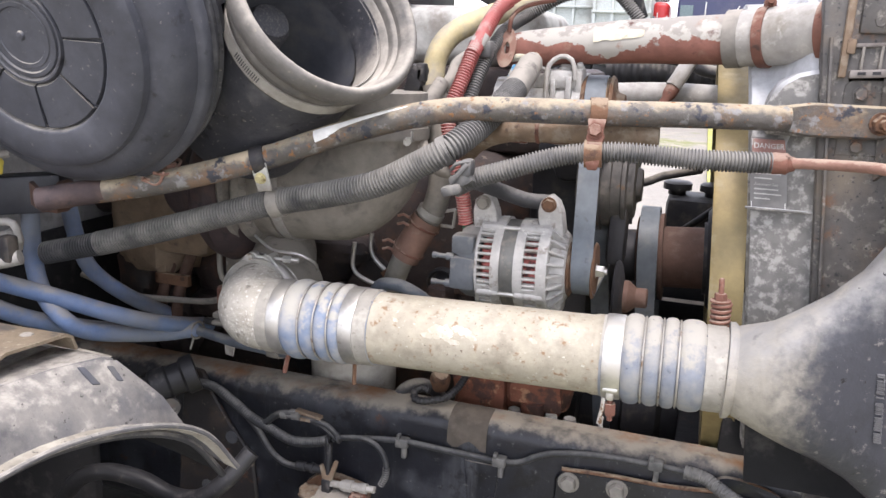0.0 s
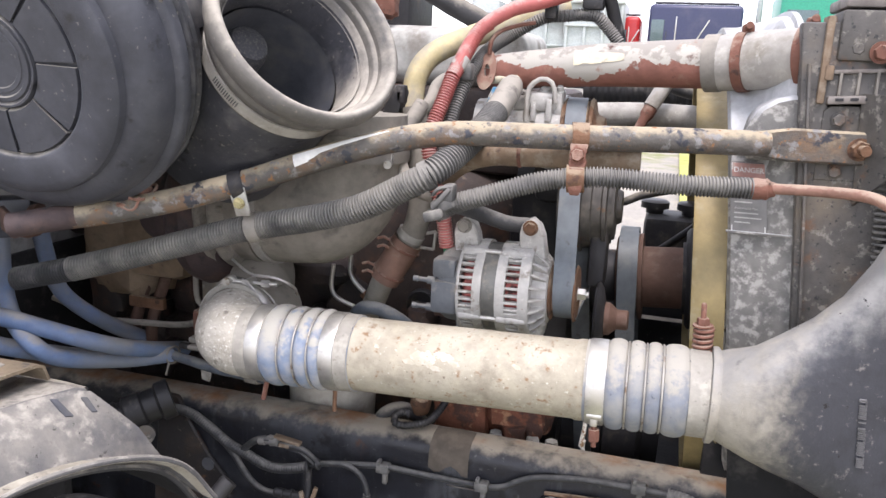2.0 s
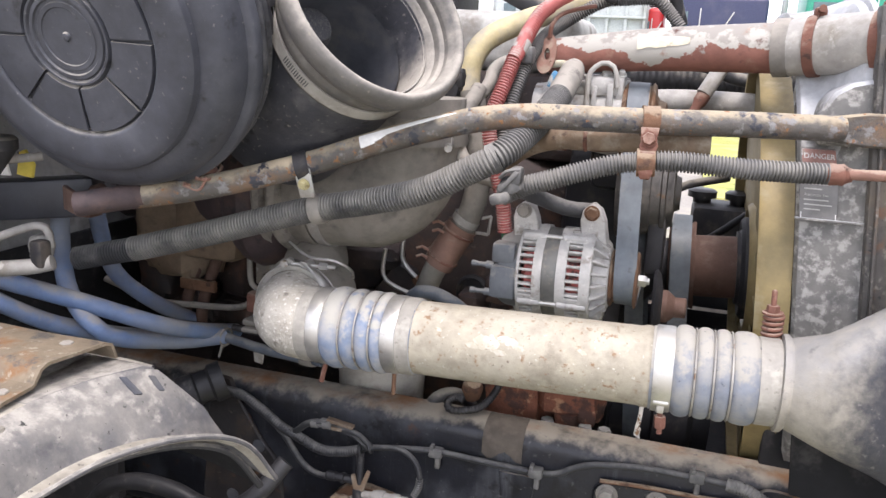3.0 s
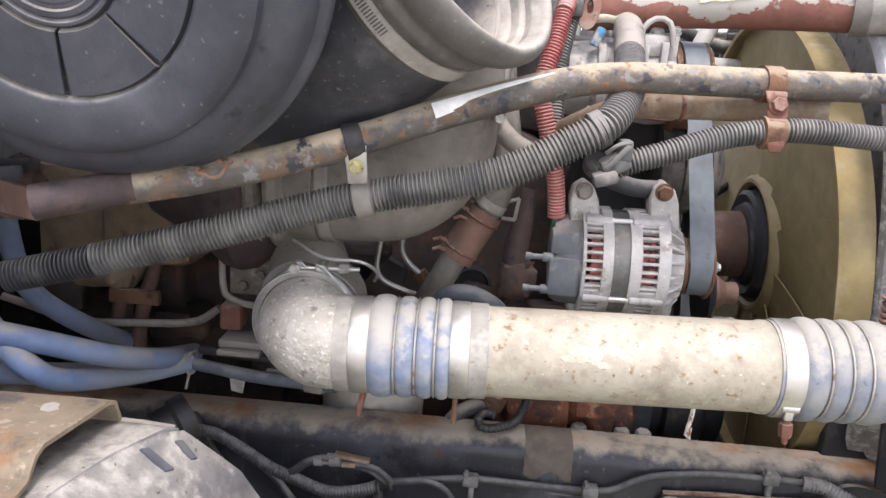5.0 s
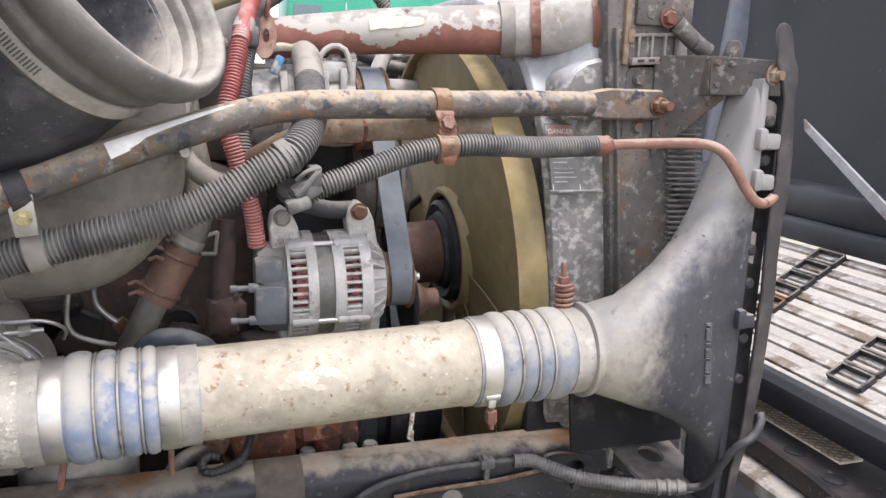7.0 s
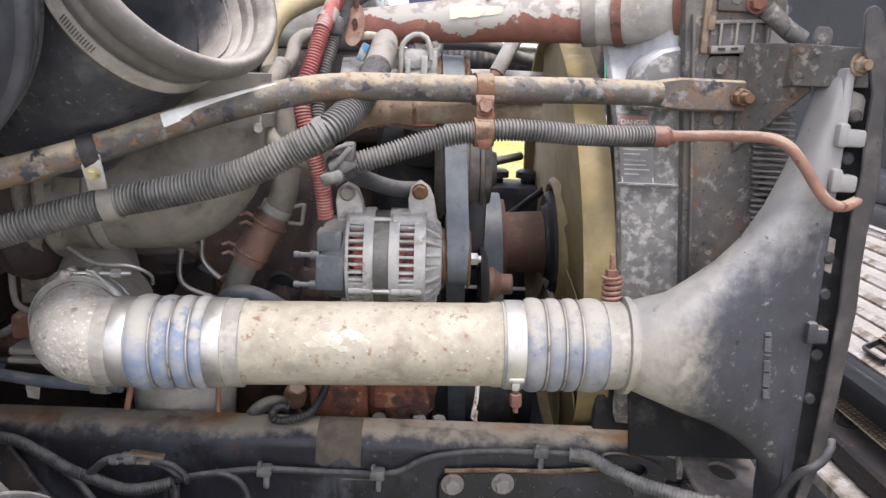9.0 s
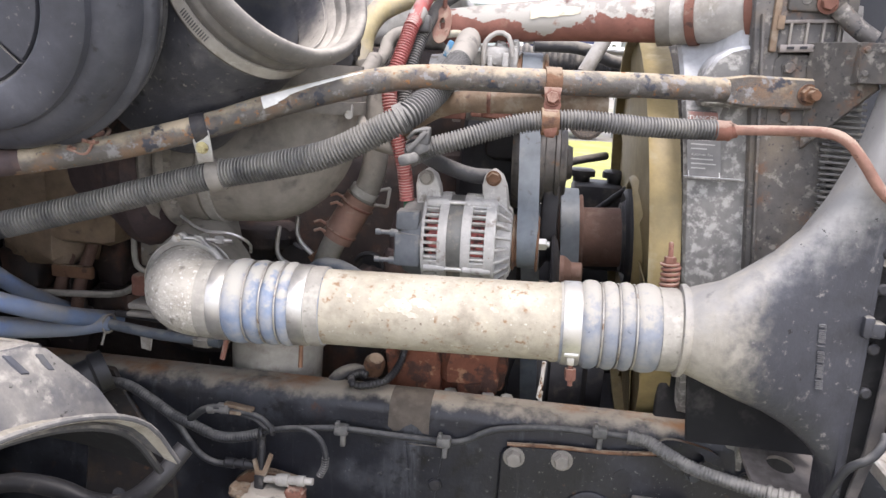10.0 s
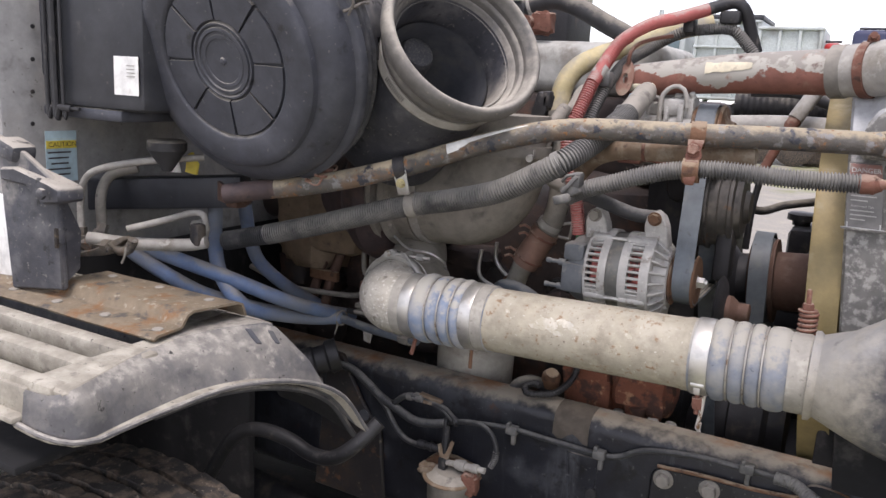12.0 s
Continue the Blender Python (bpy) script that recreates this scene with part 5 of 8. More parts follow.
part("ribbed_sleeve", corrugated([(-0.112, 1.228, 1.4187), (-0.084, 1.227, 1.4343), (-0.042, 1.2285, 1.4490), (0.001, 1.2350, 1.4640), (0.043, 1.2390, 1.4750), (0.101, 1.2430, 1.4810), (0.191, 1.2540, 1.4780), (0.278, 1.2680, 1.4790)], 0.0133, 0.0042, 0.0028, 16), M_CONDUIT, second)
part("ferrule", lathe((0.274, 1.267, 1.479), (1, 0.02, 0.02), [(0, 0.011), (0.004, 0.0135), (0.014, 0.0125), (0.018, 0.0135), (0.022, 0.010), (0.028, 0.008)], 20), M_REDRUST, second, "rusty crimped ferrule")
part("bent_pipe", sweep([(0.295, 1.267, 1.4805), (0.345, 1.242, 1.4850), (0.386, 1.205, 1.4880), (0.408, 1.192, 1.481), (0.427, 1.188, 1.461), (0.450, 1.187, 1.431), (0.466, 1.187, 1.417), (0.484, 1.190, 1.415), (0.508, 1.202, 1.424)], 0.0066, 12, 0.006), M_PINKPIPE, second, "bent rust-red steel pipe")
third = thing("vacuum_hose", (-0.06, 1.36, 1.38), "short smooth dark grey hose above the alternator", "hose")
part("smooth_hose", sweep([(-0.112, 1.26, 1.43), (-0.106, 1.32, 1.414), (-0.080, 1.366, 1.396), (-0.045, 1.380, 1.384), (-0.012, 1.390, 1.382)], 0.0115, 14), M_CONDUITD, third)
clip = thing("hose_clip", (-0.1, 1.21, 1.41), "dusty plastic hose clip joining two conduits", "clip")
part("clip_body", merge(box((-0.098, 1.217, 1.434), (0.030, 0.03, 0.020), 0.005, Euler((0, -0.5, 0)).to_matrix().to_4x4()), box((-0.090, 1.212, 1.450), (0.014, 0.022, 0.022), 0.003), box((-0.098, 1.200, 1.443), (0.034, 0.004, 0.006), 0.001, Euler((0, -0.9, 0)).to_matrix().to_4x4()), sweep([(-0.110, 1.203, 1.446), (-0.100, 1.197, 1.456), (-0.086, 1.203, 1.459)], 0.0025, 8, 0.004), box((-0.108, 1.208, 1.420), (0.026, 0.026, 0.014), 0.004, Euler((0, -0.3, 0)).to_matrix().to_4x4())), M_CONDUIT, clip)

RED = [(-0.137, 1.3778, 1.3391), (-0.144, 1.3736, 1.3887), (-0.159, 1.3700, 1.4440), (-0.170, 1.3730, 1.4850), (-0.170, 1.3820, 1.5140), (-0.160, 1.3970, 1.5520), (-0.151, 1.4170, 1.5930)]
red = thing("red_cable_conduit", (-0.15, 1.4, 1.33), "faded red corrugated battery cable conduit with a grey ferrule", "cable")
part("ribbed_sleeve", corrugated(RED, 0.0118, 0.0042, 0.0018, 16), M_REDHOSE, red)
part("ferrule", sweep([(-0.1475, 1.428, 1.605), (-0.1420, 1.439, 1.619)], 0.0130, 16), M_GREYHOSE, red)
part("ribbed_sleeve", corrugated([(-0.151, 1.417, 1.593), (-0.142, 1.438, 1.620), (-0.127, 1.466, 1.660), (-0.112, 1.480, 1.676)], 0.0118, 0.0042, 0.0018, 16), M_REDHOSE, red)
part("plain_cable", sweep([(-0.151, 1.417, 1.593), (-0.127, 1.466, 1.660), (-0.086, 1.495, 1.695), (-0.045, 1.520, 1.7095), (0.000, 1.545, 1.7265)], 0.0112, 14), M_REDHOSE, red, "smooth faded red cable")
part("dark_cable", sweep([(-0.002, 1.544, 1.726), (0.030, 1.568, 1.739), (0.046, 1.571, 1.738), (0.058, 1.578, 1.722), (0.068, 1.59, 1.69), (0.078, 1.60, 1.660)], 0.0105, 14), M_TAPE, red)
part("terminal", lathe((-0.137, 1.381, 1.336), (0.05, 0, -1), [(0, 0.006), (0.014, 0.005), (0.018, 0.003)], 10), M_GREEN, red, "green boot")
black_c = thing("cable_conduit", (-0.13, 1.45, 1.45), "dusty grey corrugated cable conduit beside the red one", "cable")
part("ribbed_sleeve", corrugated([(-0.150, 1.375, 1.440), (-0.152, 1.405, 1.505), (-0.145, 1.43, 1.555), (-0.134, 1.465, 1.600), (-0.122, 1.505, 1.632), (-0.098, 1.55, 1.657), (-0.046, 1.562, 1.688), (-0.01, 1.566, 1.694), (0.037, 1.57, 1.695), (0.060, 1.58, 1.676), (0.078, 1.582, 1.655)], 0.0105, 0.0042, 0.0018, 14), M_CONDUIT, black_c)
part("cable_clip", box((-0.030, 1.556, 1.704), (0.020, 0.03, 0.034), 0.005), M_TAPE, black_c)
part("cable_clip", box((0.034, 1.570, 1.715), (0.034, 0.03, 0.022), 0.005), M_TAPE, black_c)
part("cable_clip", box((-0.137, 1.442, 1.600), (0.022, 0.024, 0.026), 0.004), M_CONDUIT, black_c)
cream = solid("cream_hose", sweep([(-0.250, 1.53, 1.49), (-0.257, 1.55, 1.552), (-0.254, 1.56, 1.590), (-0.236, 1.58, 1.624), (-0.195, 1.62, 1.652), (-0.135, 1.66, 1.679), (-0.079, 1.70, 1.706), (-0.03, 1.73, 1.72)], 0.0195, 18), M_CREAM, "cream yellow hose arching over the engine", "hose")

coolant = thing("coolant_pipe", (-0.24, 1.46, 1.18), "dusty grey coolant pipe with a rust-brown clamped joint", "pipe")
part("upper_pipe", sweep([(-0.226, 1.47, 1.54), (-0.216, 1.460, 1.470), (-0.205, 1.456, 1.406), (-0.211, 1.456, 1.355), (-0.228, 1.460, 1.318)], 0.0205, 18), M_GREYTUBE, coolant)
part("bright_ring", lathe((-0.219, 1.458, 1.338), (-0.46, 0.0, -0.87), [(0, 0.0205), (0, 0.0232), (0.012, 0.0232), (0.012, 0.0205)], 28), M_GREYHOSE, coolant, "pale ring above the joint")
part("lower_pipe", sweep([(-0.228, 1.460, 1.318), (-0.250, 1.458, 1.282), (-0.269, 1.457, 1.246), (-0.288, 1.47, 1.205), (-0.312, 1.495, 1.160)], lambda u, s: 0.021 - 0.003 * u, 18), M_GREYTUBE, coolant)
part("joint", sweep([(-0.227, 1.460, 1.322), (-0.246, 1.458, 1.288), (-0.266, 1.4565, 1.252)], 0.0262, 20), M_JOINT, coolant, "rust-brown rubber joint")
for px, pz in ((-0.233, 1.311), (-0.259, 1.265)):
    part("joint_clamp", ring((px, 1.459, pz), (-0.47, 0.0, -0.88), 0.0266, 0.0026, 28, 6), M_REDRUST, coolant)
    for q in (-0.004, 0.010):
        part("clamp_ear", sweep([(px - 0.020, 1.440, pz + q + 0.004), (px - 0.030, 1.434, pz + q + 0.010), (px - 0.038, 1.434, pz + q + 0.006)], 0.0026, 8), M_PINKPIPE, coolant)
part("tab", merge(*[sweep([a, b], 0.0028, 8) for a, b in (((-0.200, 1.462, 1.336), (-0.182, 1.470, 1.340)), ((-0.182, 1.470, 1.340), (-0.186, 1.472, 1.309)), ((-0.186, 1.472, 1.309), (-0.206, 1.464, 1.312)))]), M_GREYHOSE, coolant, "square wire tab")
solid("rusty_casting", merge(sweep([(-0.165, 1.56, 1.340), (-0.170, 1.552, 1.285), (-0.176, 1.55, 1.240), (-0.172, 1.55, 1.195)], lambda u, s: 0.013 + 0.008 * u, 16), lump((-0.172, 1.55, 1.20), (0.055, 0.05, 0.06), 95, 0.3, 12)), M_TURBINE, "red-brown rusted casting beside the alternator", "casting")


# ---- intake elbow and turbocharger ----
intake = thing("intake_elbow", (-0.35, 1.40, 1.29), "large dust-caked rubber intake elbow with band clamps", "elbow")
part("elbow", sweep([(-0.302, 1.398, 1.53), (-0.302, 1.398, 1.50), (-0.304, 1.398, 1.455), (-0.318, 1.398, 1.412), (-0.350, 1.398, 1.386), (-0.395, 1.398, 1.380), (-0.45, 1.398, 1.378)], lambda u, s: 0.084 + 0.014 * min(1.0, max(0.0, (u - 0.25) / 0.4)), 44, 0.01), M_TURBO, intake)
part("band", lathe((-0.302, 1.398, 1.462), (0.02, 0, 1), [(0, 0.0850), (0, 0.0895), (0.018, 0.0895), (0.018, 0.0850)], 48), M_GREYTUBE, intake)
part("band", lathe((-0.420, 1.398, 1.379), (-1, 0, 0), [(0, 0.0975), (0, 0.1015), (0.016, 0.1015), (0.016, 0.0975)], 48), M_GREYHOSE, intake)
part("band_screw", merge(lathe((-0.228, 1.358, 1.462), (0.3, -1, 0), [(0, 0.006), (0.026, 0.006)], 10), box((-0.232, 1.362, 1.468), (0.022, 0.014, 0.018), 0.003)), M_STEEL, intake)
part("band", lathe((-0.302, 1.398, 1.492), (0.02, 0, 1), [(0, 0.0840), (0, 0.0880), (0.010, 0.0880), (0.010, 0.0840)], 48), M_TURBO, intake)
turbo = thing("turbocharger", (-0.48, 1.42, 1.16), "dusty cast turbocharger compressor behind the elbow", "turbocharger")
part("inlet", lathe((-0.44, 1.398, 1.378), (-1, 0, 0), [(0, 0.080), (0, 0.101), (0.010, 0.103), (0.016, 0.100), (0.034, 0.100), (0.040, 0.112), (0.050, 0.115), (0.056, 0.112), (0.060, 0.100), (0.066, 0.116), (0.074, 0.118), (0.080, 0.114), (0.082, 0.08)], 48), M_TURBO, turbo)
for k in range(10):
    a = 2 * math.pi * k / 10
    part("flange_bolt", hexhead((-0.479, 1.398 + 0.108 * math.cos(a), 1.378 + 0.108 * math.sin(a)), (1, 0, 0), 0.006, 0.008, 0), M_GREYTUBE, turbo)
part("volute", merge(ring((-0.545, 1.42, 1.36), (1, 0, 0), 0.085, 0.052, 40, 14), lathe((-0.49, 1.42, 1.36), (-1, 0, 0), [(0, 0.09), (0.09, 0.11), (0.12, 0.10), (0.18, 0.07)], 36)), M_TURBINE, turbo, "dark rust-brown turbine housing")
part("outlet", sweep([(-0.50, 1.43, 1.28), (-0.47, 1.41, 1.25), (-0.450, 1.36, 1.232), (-0.447, 1.30, 1.224)], lambda u, s: 0.056 - 0.004 * u, 28), M_GREYTUBE, turbo)
part("wire_loop", sweep([(-0.46, 1.30, 1.30), (-0.42, 1.285, 1.285), (-0.375, 1.28, 1.285), (-0.355, 1.30, 1.268), (-0.36, 1.32, 1.25)], 0.0022, 8), M_STEEL, turbo)

# ---- engine block and what hangs on it ----
engine = thing("engine", (-0.45, 1.85, 0.75), "oily rust-brown diesel engine block with grimy castings", "engine")
part("block", lump((-0.52, 1.86, 1.12), (1.06, 0.50, 0.66), 11, 0.10, 20), M_ENGINE, engine)
part("cylinder_head", box((-0.52, 1.87, 1.49), (1.0, 0.36, 0.16), 0.02), M_ENGINE, engine)
part("valve_cover", box((-0.55, 1.85, 1.625), (0.90, 0.30, 0.11), 0.03, None, 4), M_VALVE, engine, "pale dusty valve cover")
part("front_cover", merge(lump((-0.02, 1.80, 1.20), (0.16, 0.46, 0.62), 5, 0.14), box((0.0, 1.62, 1.44), (0.08, 0.16, 0.10), 0.02)), M_DARK, engine)
part("exhaust_manifold", merge(*[lump((-0.82 + 0.15 * k, 1.60, 1.30 + 0.02 * math.sin(k)), (0.11, 0.16, 0.12), 20 + k, 0.25, 10) for k in range(3)], sweep([(-0.95, 1.54, 1.29), (-0.70, 1.53, 1.30), (-0.48, 1.55, 1.30)], 0.045, 16)), M_ENGINE, engine)
part("oil_pan", box((-0.5, 1.84, 0.75), (0.9, 0.36, 0.22), 0.03), M_DARK, engine)
rnd = random.Random(9)
for k in range(26):
    part("casting_boss", lump((rnd.uniform(-0.95, -0.05), rnd.uniform(1.56, 1.60), rnd.uniform(0.95, 1.40)), (rnd.uniform(0.04, 0.12), 0.08, rnd.uniform(0.04, 0.10)), k, 0.3, 8), M_ENGINE, engine)
part("casting_tab", slab([(-0.40, 1.555, 1.10), (-0.35, 1.555, 1.13), (-0.34, 1.555, 1.20), (-0.38, 1.555, 1.22), (-0.42, 1.555, 1.16)], (0, 0.03, 0), 0.004), M_ENGINE, engine)

mount = thing("engine_mount", (-0.09, 1.5, 0.93), "flaking orange-rusted engine mount casting", "mount")
part("casting", merge(lump((-0.125, 1.52, 1.01), (0.10, 0.12, 0.20), 31, 0.25, 16), lump((-0.11, 1.51, 0.95), (0.16, 0.12, 0.06), 33, 0.25, 12)), M_ORANGE, mount)
part("boss", merge(lump((-0.035, 1.53, 1.045), (0.13, 0.12, 0.11), 35, 0.2, 14), lathe((-0.03, 1.475, 1.02), (0.05, 0, -1), [(0, 0.022), (0.02, 0.02), (0.05, 0.014)], 16)), M_ORANGE, mount)
for k in range(4):
    part("mount_bolt", hexhead((-0.06 + 0.032 * k, 1.47, 0.985), (0, 0, 1), 0.012, 0.018, 1.2), M_VALVE, mount)
canister = thing("filter_canister", (-0.375, 1.50, 0.9), "beige plastic canister between engine and rail", "canister")
part("can", lathe((-0.378, 1.505, 0.92), (0, 0, 1), [(0, 0.060), (0.03, 0.078), (0.12, 0.080), (0.15, 0.074), (0.158, 0.05)], 36), M_CANISTER, canister)
part("lid", lathe((-0.378, 1.505, 1.078), (0, 0, 1), [(0, 0.055), (0.02, 0.055), (0.03, 0.04)], 30), M_DARK, canister)
solid("vent_pipe", sweep([(-0.15, 1.50, 0.90), (-0.19, 1.48, 0.985), (-0.205, 1.455, 1.02), (-0.225, 1.43, 1.035), (-0.25, 1.42, 1.02), (-0.262, 1.42, 0.98)], 0.011, 12), M_RUBBER, "black rubber vent hose curling over the rail", "hose")
solid("drain_plug", merge(lathe((-0.195, 1.46, 1.028), (0.3, -0.5, 1), [(0, 0.018), (0.02, 0.018), (0.03, 0.012)], 16)), M_RUSTY, "rusty round plug behind the rail", "plug")

# fuel lines and small pipes behind the elbow
lines = thing("fuel_line", (-0.36, 1.5, 1.18), "bent bare steel fuel lines beside the engine", "pipe")
part("line", sweep([(-0.378, 1.50, 1.255), (-0.382, 1.50, 1.215), (-0.372, 1.50, 1.195), (-0.340, 1.505, 1.180), (-0.315, 1.51, 1.172)], 0.0042, 10), M_STEEL, lines)
part("line", sweep([(-0.345, 1.50, 1.275), (-0.346, 1.50, 1.245), (-0.335, 1.50, 1.225), (-0.315, 1.50, 1.208), (-0.305, 1.50, 1.20)], 0.0042, 10), M_STEEL, lines)
part("nut", hexhead((-0.318, 1.50, 1.212), (0.6, 0, -0.7), 0.011, 0.02, 0), M_RUSTY, lines)
frame_wire = thing("bracket_rod", (-0.56, 1.38, 1.14), "bent steel bracket with a wire edge beside the turbocharger", "bracket")
part("rod", sweep([(-0.547, 1.365, 1.300), (-0.566, 1.365, 1.280), (-0.570, 1.365, 1.218), (-0.558, 1.365, 1.193), (-0.500, 1.360, 1.188), (-0.488, 1.360, 1.213)], 0.0048, 10), M_GREYTUBE, frame_wire)
part("bolted_plate", merge(box((-0.532, 1.375, 1.224), (0.060, 0.012, 0.050), 0.003), hexhead((-0.542, 1.368, 1.214), (0, -1, 0), 0.007, 0.006, 1.3), hexhead((-0.518, 1.368, 1.231), (0, -1, 0), 0.006, 0.006, 1.3)), M_FRAME, frame_wire, "grimy bolted plate")
part("block", box((-0.556, 1.368, 1.170), (0.030, 0.035, 0.036), 0.006), M_REDRUST, frame_wire, "rusty block")
part("plate", merge(box((-0.532, 1.352, 1.142), (0.066, 0.045, 0.010), 0.003), box((-0.538, 1.348, 1.129), (0.058, 0.040, 0.008), 0.003)), M_GREYTUBE, frame_wire)
oil_line = solid("oil_line", sweep([(-0.90, 1.40, 1.155), (-0.80, 1.41, 1.125), (-0.72, 1.43, 1.12), (-0.64, 1.44, 1.125), (-0.60, 1.44, 1.15)], 0.006, 10), M_GREYTUBE, "thin grey oil line along the engine", "pipe")

# ---- red pipe to the radiator ----
R0, R1, R2 = Vector((-0.112, 1.513, 1.601)), Vector((0.216, 1.457, 1.627)), Vector((0.345, 1.385, 1.640))
redpipe = thing("coolant_return_pipe", (0.05, 1.48, 1.57), "red primed metal pipe with peeling grey paint and a torn label", "pipe")
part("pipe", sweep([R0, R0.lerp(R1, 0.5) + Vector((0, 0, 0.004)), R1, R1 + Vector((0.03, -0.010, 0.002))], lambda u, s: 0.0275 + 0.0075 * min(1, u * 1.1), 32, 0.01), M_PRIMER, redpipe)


def label_on_pipe():
    d = (R1 - R0).normalized()
    up = (Vector((0, 0, 1)) - d * d.z).normalized()
    out = d.cross(up)
    if out.y > 0:
        out = -out
    grid, rr = [], random.Random(2)
    for i in range(12):
        p = R0.lerp(R1, 0.43 + 0.225 * i / 11) + Vector((0, 0, 0.0038))
        w = 15 - 6 * (i / 11) ** 2 + rr.uniform(-2, 2)
        grid.append([p + (out * math.cos(radians(a)) + up * math.sin(radians(a))) * 0.0330 for a in [18 - w + 2 * w * k / 6 for k in range(7)]])
    return sheet(grid, 0.0006)


part("torn_label", label_on_pipe(), M_CREAMLABEL, redpipe, "torn cream paper label")
coupler = thing("coupling_hose", (0.28, 1.42, 1.59), "cracked grey rubber coupling hose with rusty band clamps", "hose")
part("sleeve", sweep([R1, R1.lerp(R2, 0.35) + Vector((0.008, 0.004, 0.001)), R1.lerp(R2, 0.7) + Vector((0.006, 0.002, 0.001)), R2], lambda u, s: 0.0395 - 0.003 * abs(u - 0.45), 36, 0.008), M_GREYHOSE, coupler)
part("dark_cuff", lathe(R1 - Vector((0.004, -0.001, 0)), (0.9, -0.25, 0.06), [(0, 0.036), (0, 0.0402), (0.020, 0.0400), (0.020, 0.036)], 36), M_GREYTUBE, coupler)
for u in (0.26, 0.86):
    c = R1.lerp(R2, u) + Vector((0.006 * (1 - u), 0.003 * (1 - u), 0))
    part("band_clamp", lathe(c, (R2 - R1).normalized() + Vector((0.15, 0.1, 0)) * (1 - u), [(0, 0.0385), (0, 0.0412), (0.013, 0.0412), (0.013, 0.0385)], 36), M_REDRUST, coupler, "rusty band clamp")
    part("clamp_worm", merge(box(c + Vector((0.006, -0.006, 0.044)), (0.016, 0.018, 0.014), 0.004), lathe(c + Vector((0.006, -0.012, 0.046)), (0, -1, 0.2), [(0, 0.005), (0.014, 0.005)], 10)), M_REDRUST, coupler)
tab_plate = []
for i in range(5):
    q = i / 4
    row = []
    for k in range(25):
        a = 2 * math.pi * k / 24
        sx, sz = 0.0045 * math.cos(a), 0.009 * math.sin(a)
        bx, bz = (0.0145 - 0.004 * max(0.0, math.sin(a))) * math.cos(a), 0.030 * math.copysign(abs(math.sin(a)) ** 0.8, math.sin(a))
        row.append((-0.113 + sx + (bx - sx) * q + 0.1 * (bz * q), 1.478 + 0.2 * (bz * q), 1.604 + sz + (bz - sz) * q))
    tab_plate.append(row)
tab = thing("hanger_tab", (-0.113, 1.49, 1.575), "rusty slotted hanger tab with a bent wire at the red pipe", "bracket")
part("slotted_plate", sheet(tab_plate, 0.003), M_PINKPIPE, tab)
part("bent_wire", sweep([(-0.111, 1.482, 1.628), (-0.109, 1.480, 1.648), (-0.098, 1.492, 1.664), (-0.075, 1.51, 1.674), (-0.05, 1.525, 1.680)], 0.0035, 8), M_REDRUST, tab)

# ---- plates and top tank of the radiator ----
part("bracket_plate", slab([(0.352, 1.336, 1.487), (0.352, 1.336, 1.574), (0.360, 1.336, 1.581), (0.442, 1.336, 1.583), (0.462, 1.336, 1.604), (0.478, 1.336, 1.60), (0.480, 1.336, 1.548), (0.437, 1.336, 1.489)], (0, 0.006, 0), 0.0015), M_FRAME, radiator, "dark speckled bracket plate with bolts")
for bx, bz in ((0.3716, 1.5635), (0.4212, 1.5670), (0.3750, 1.4995), (0.4265, 1.5035), (0.380, 1.650)):
    part("plate_bolt", hexhead((bx, 1.335, bz), (0, -1, 0), 0.0078, 0.006, 1.2), M_FRAME, radiator)
def tipped(geo):
    """The end of the top tank dips a little to the left."""
    return [(p[0], p[1], p[2] + 0.07 * (p[0] - 0.397)) for p in geo[0]], geo[1]


top = part("top_tank", tipped(merge(box((0.398, 1.402, 1.604), (0.076, 0.12, 0.036), 0.004), box((0.397, 1.342, 1.624), (0.080, 0.020, 0.005), 0.0015), box((0.397, 1.337, 1.590), (0.086, 0.022, 0.010), 0.002))), M_LOWPLATE, radiator, "pale grey ribbed plastic end of the radiator tank")
for k in range(4):
    part("rib", tipped(box((0.3665 + 0.0205 * k, 1.337, 1.609), (0.0035, 0.010, 0.028), 0.001)), M_GREYTUBE, top)
for k in range(5):
    part("notch", tipped(box((0.367 + 0.0165 * k, 1.3255, 1.5905), (0.009, 0.002, 0.0035), 0)), M_DARK, top)
# solid black bar stands in for the shaded gap
part("gap_shade", tipped(box((0.399, 1.345, 1.5825), (0.088, 0.016, 0.006), 0.001)), M_SHADEBLACK, top, "near-black bar painting the shade below the tank edge")
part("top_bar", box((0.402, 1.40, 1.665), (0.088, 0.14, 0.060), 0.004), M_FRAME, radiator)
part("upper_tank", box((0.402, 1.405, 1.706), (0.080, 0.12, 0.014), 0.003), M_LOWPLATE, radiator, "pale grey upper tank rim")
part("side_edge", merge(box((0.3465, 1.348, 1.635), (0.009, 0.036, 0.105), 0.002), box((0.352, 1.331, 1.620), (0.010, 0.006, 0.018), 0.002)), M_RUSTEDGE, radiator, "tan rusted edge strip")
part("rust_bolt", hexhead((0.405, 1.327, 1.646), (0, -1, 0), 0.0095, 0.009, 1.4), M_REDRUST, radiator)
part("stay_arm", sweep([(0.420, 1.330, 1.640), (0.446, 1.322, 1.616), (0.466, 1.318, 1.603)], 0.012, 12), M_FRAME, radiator)
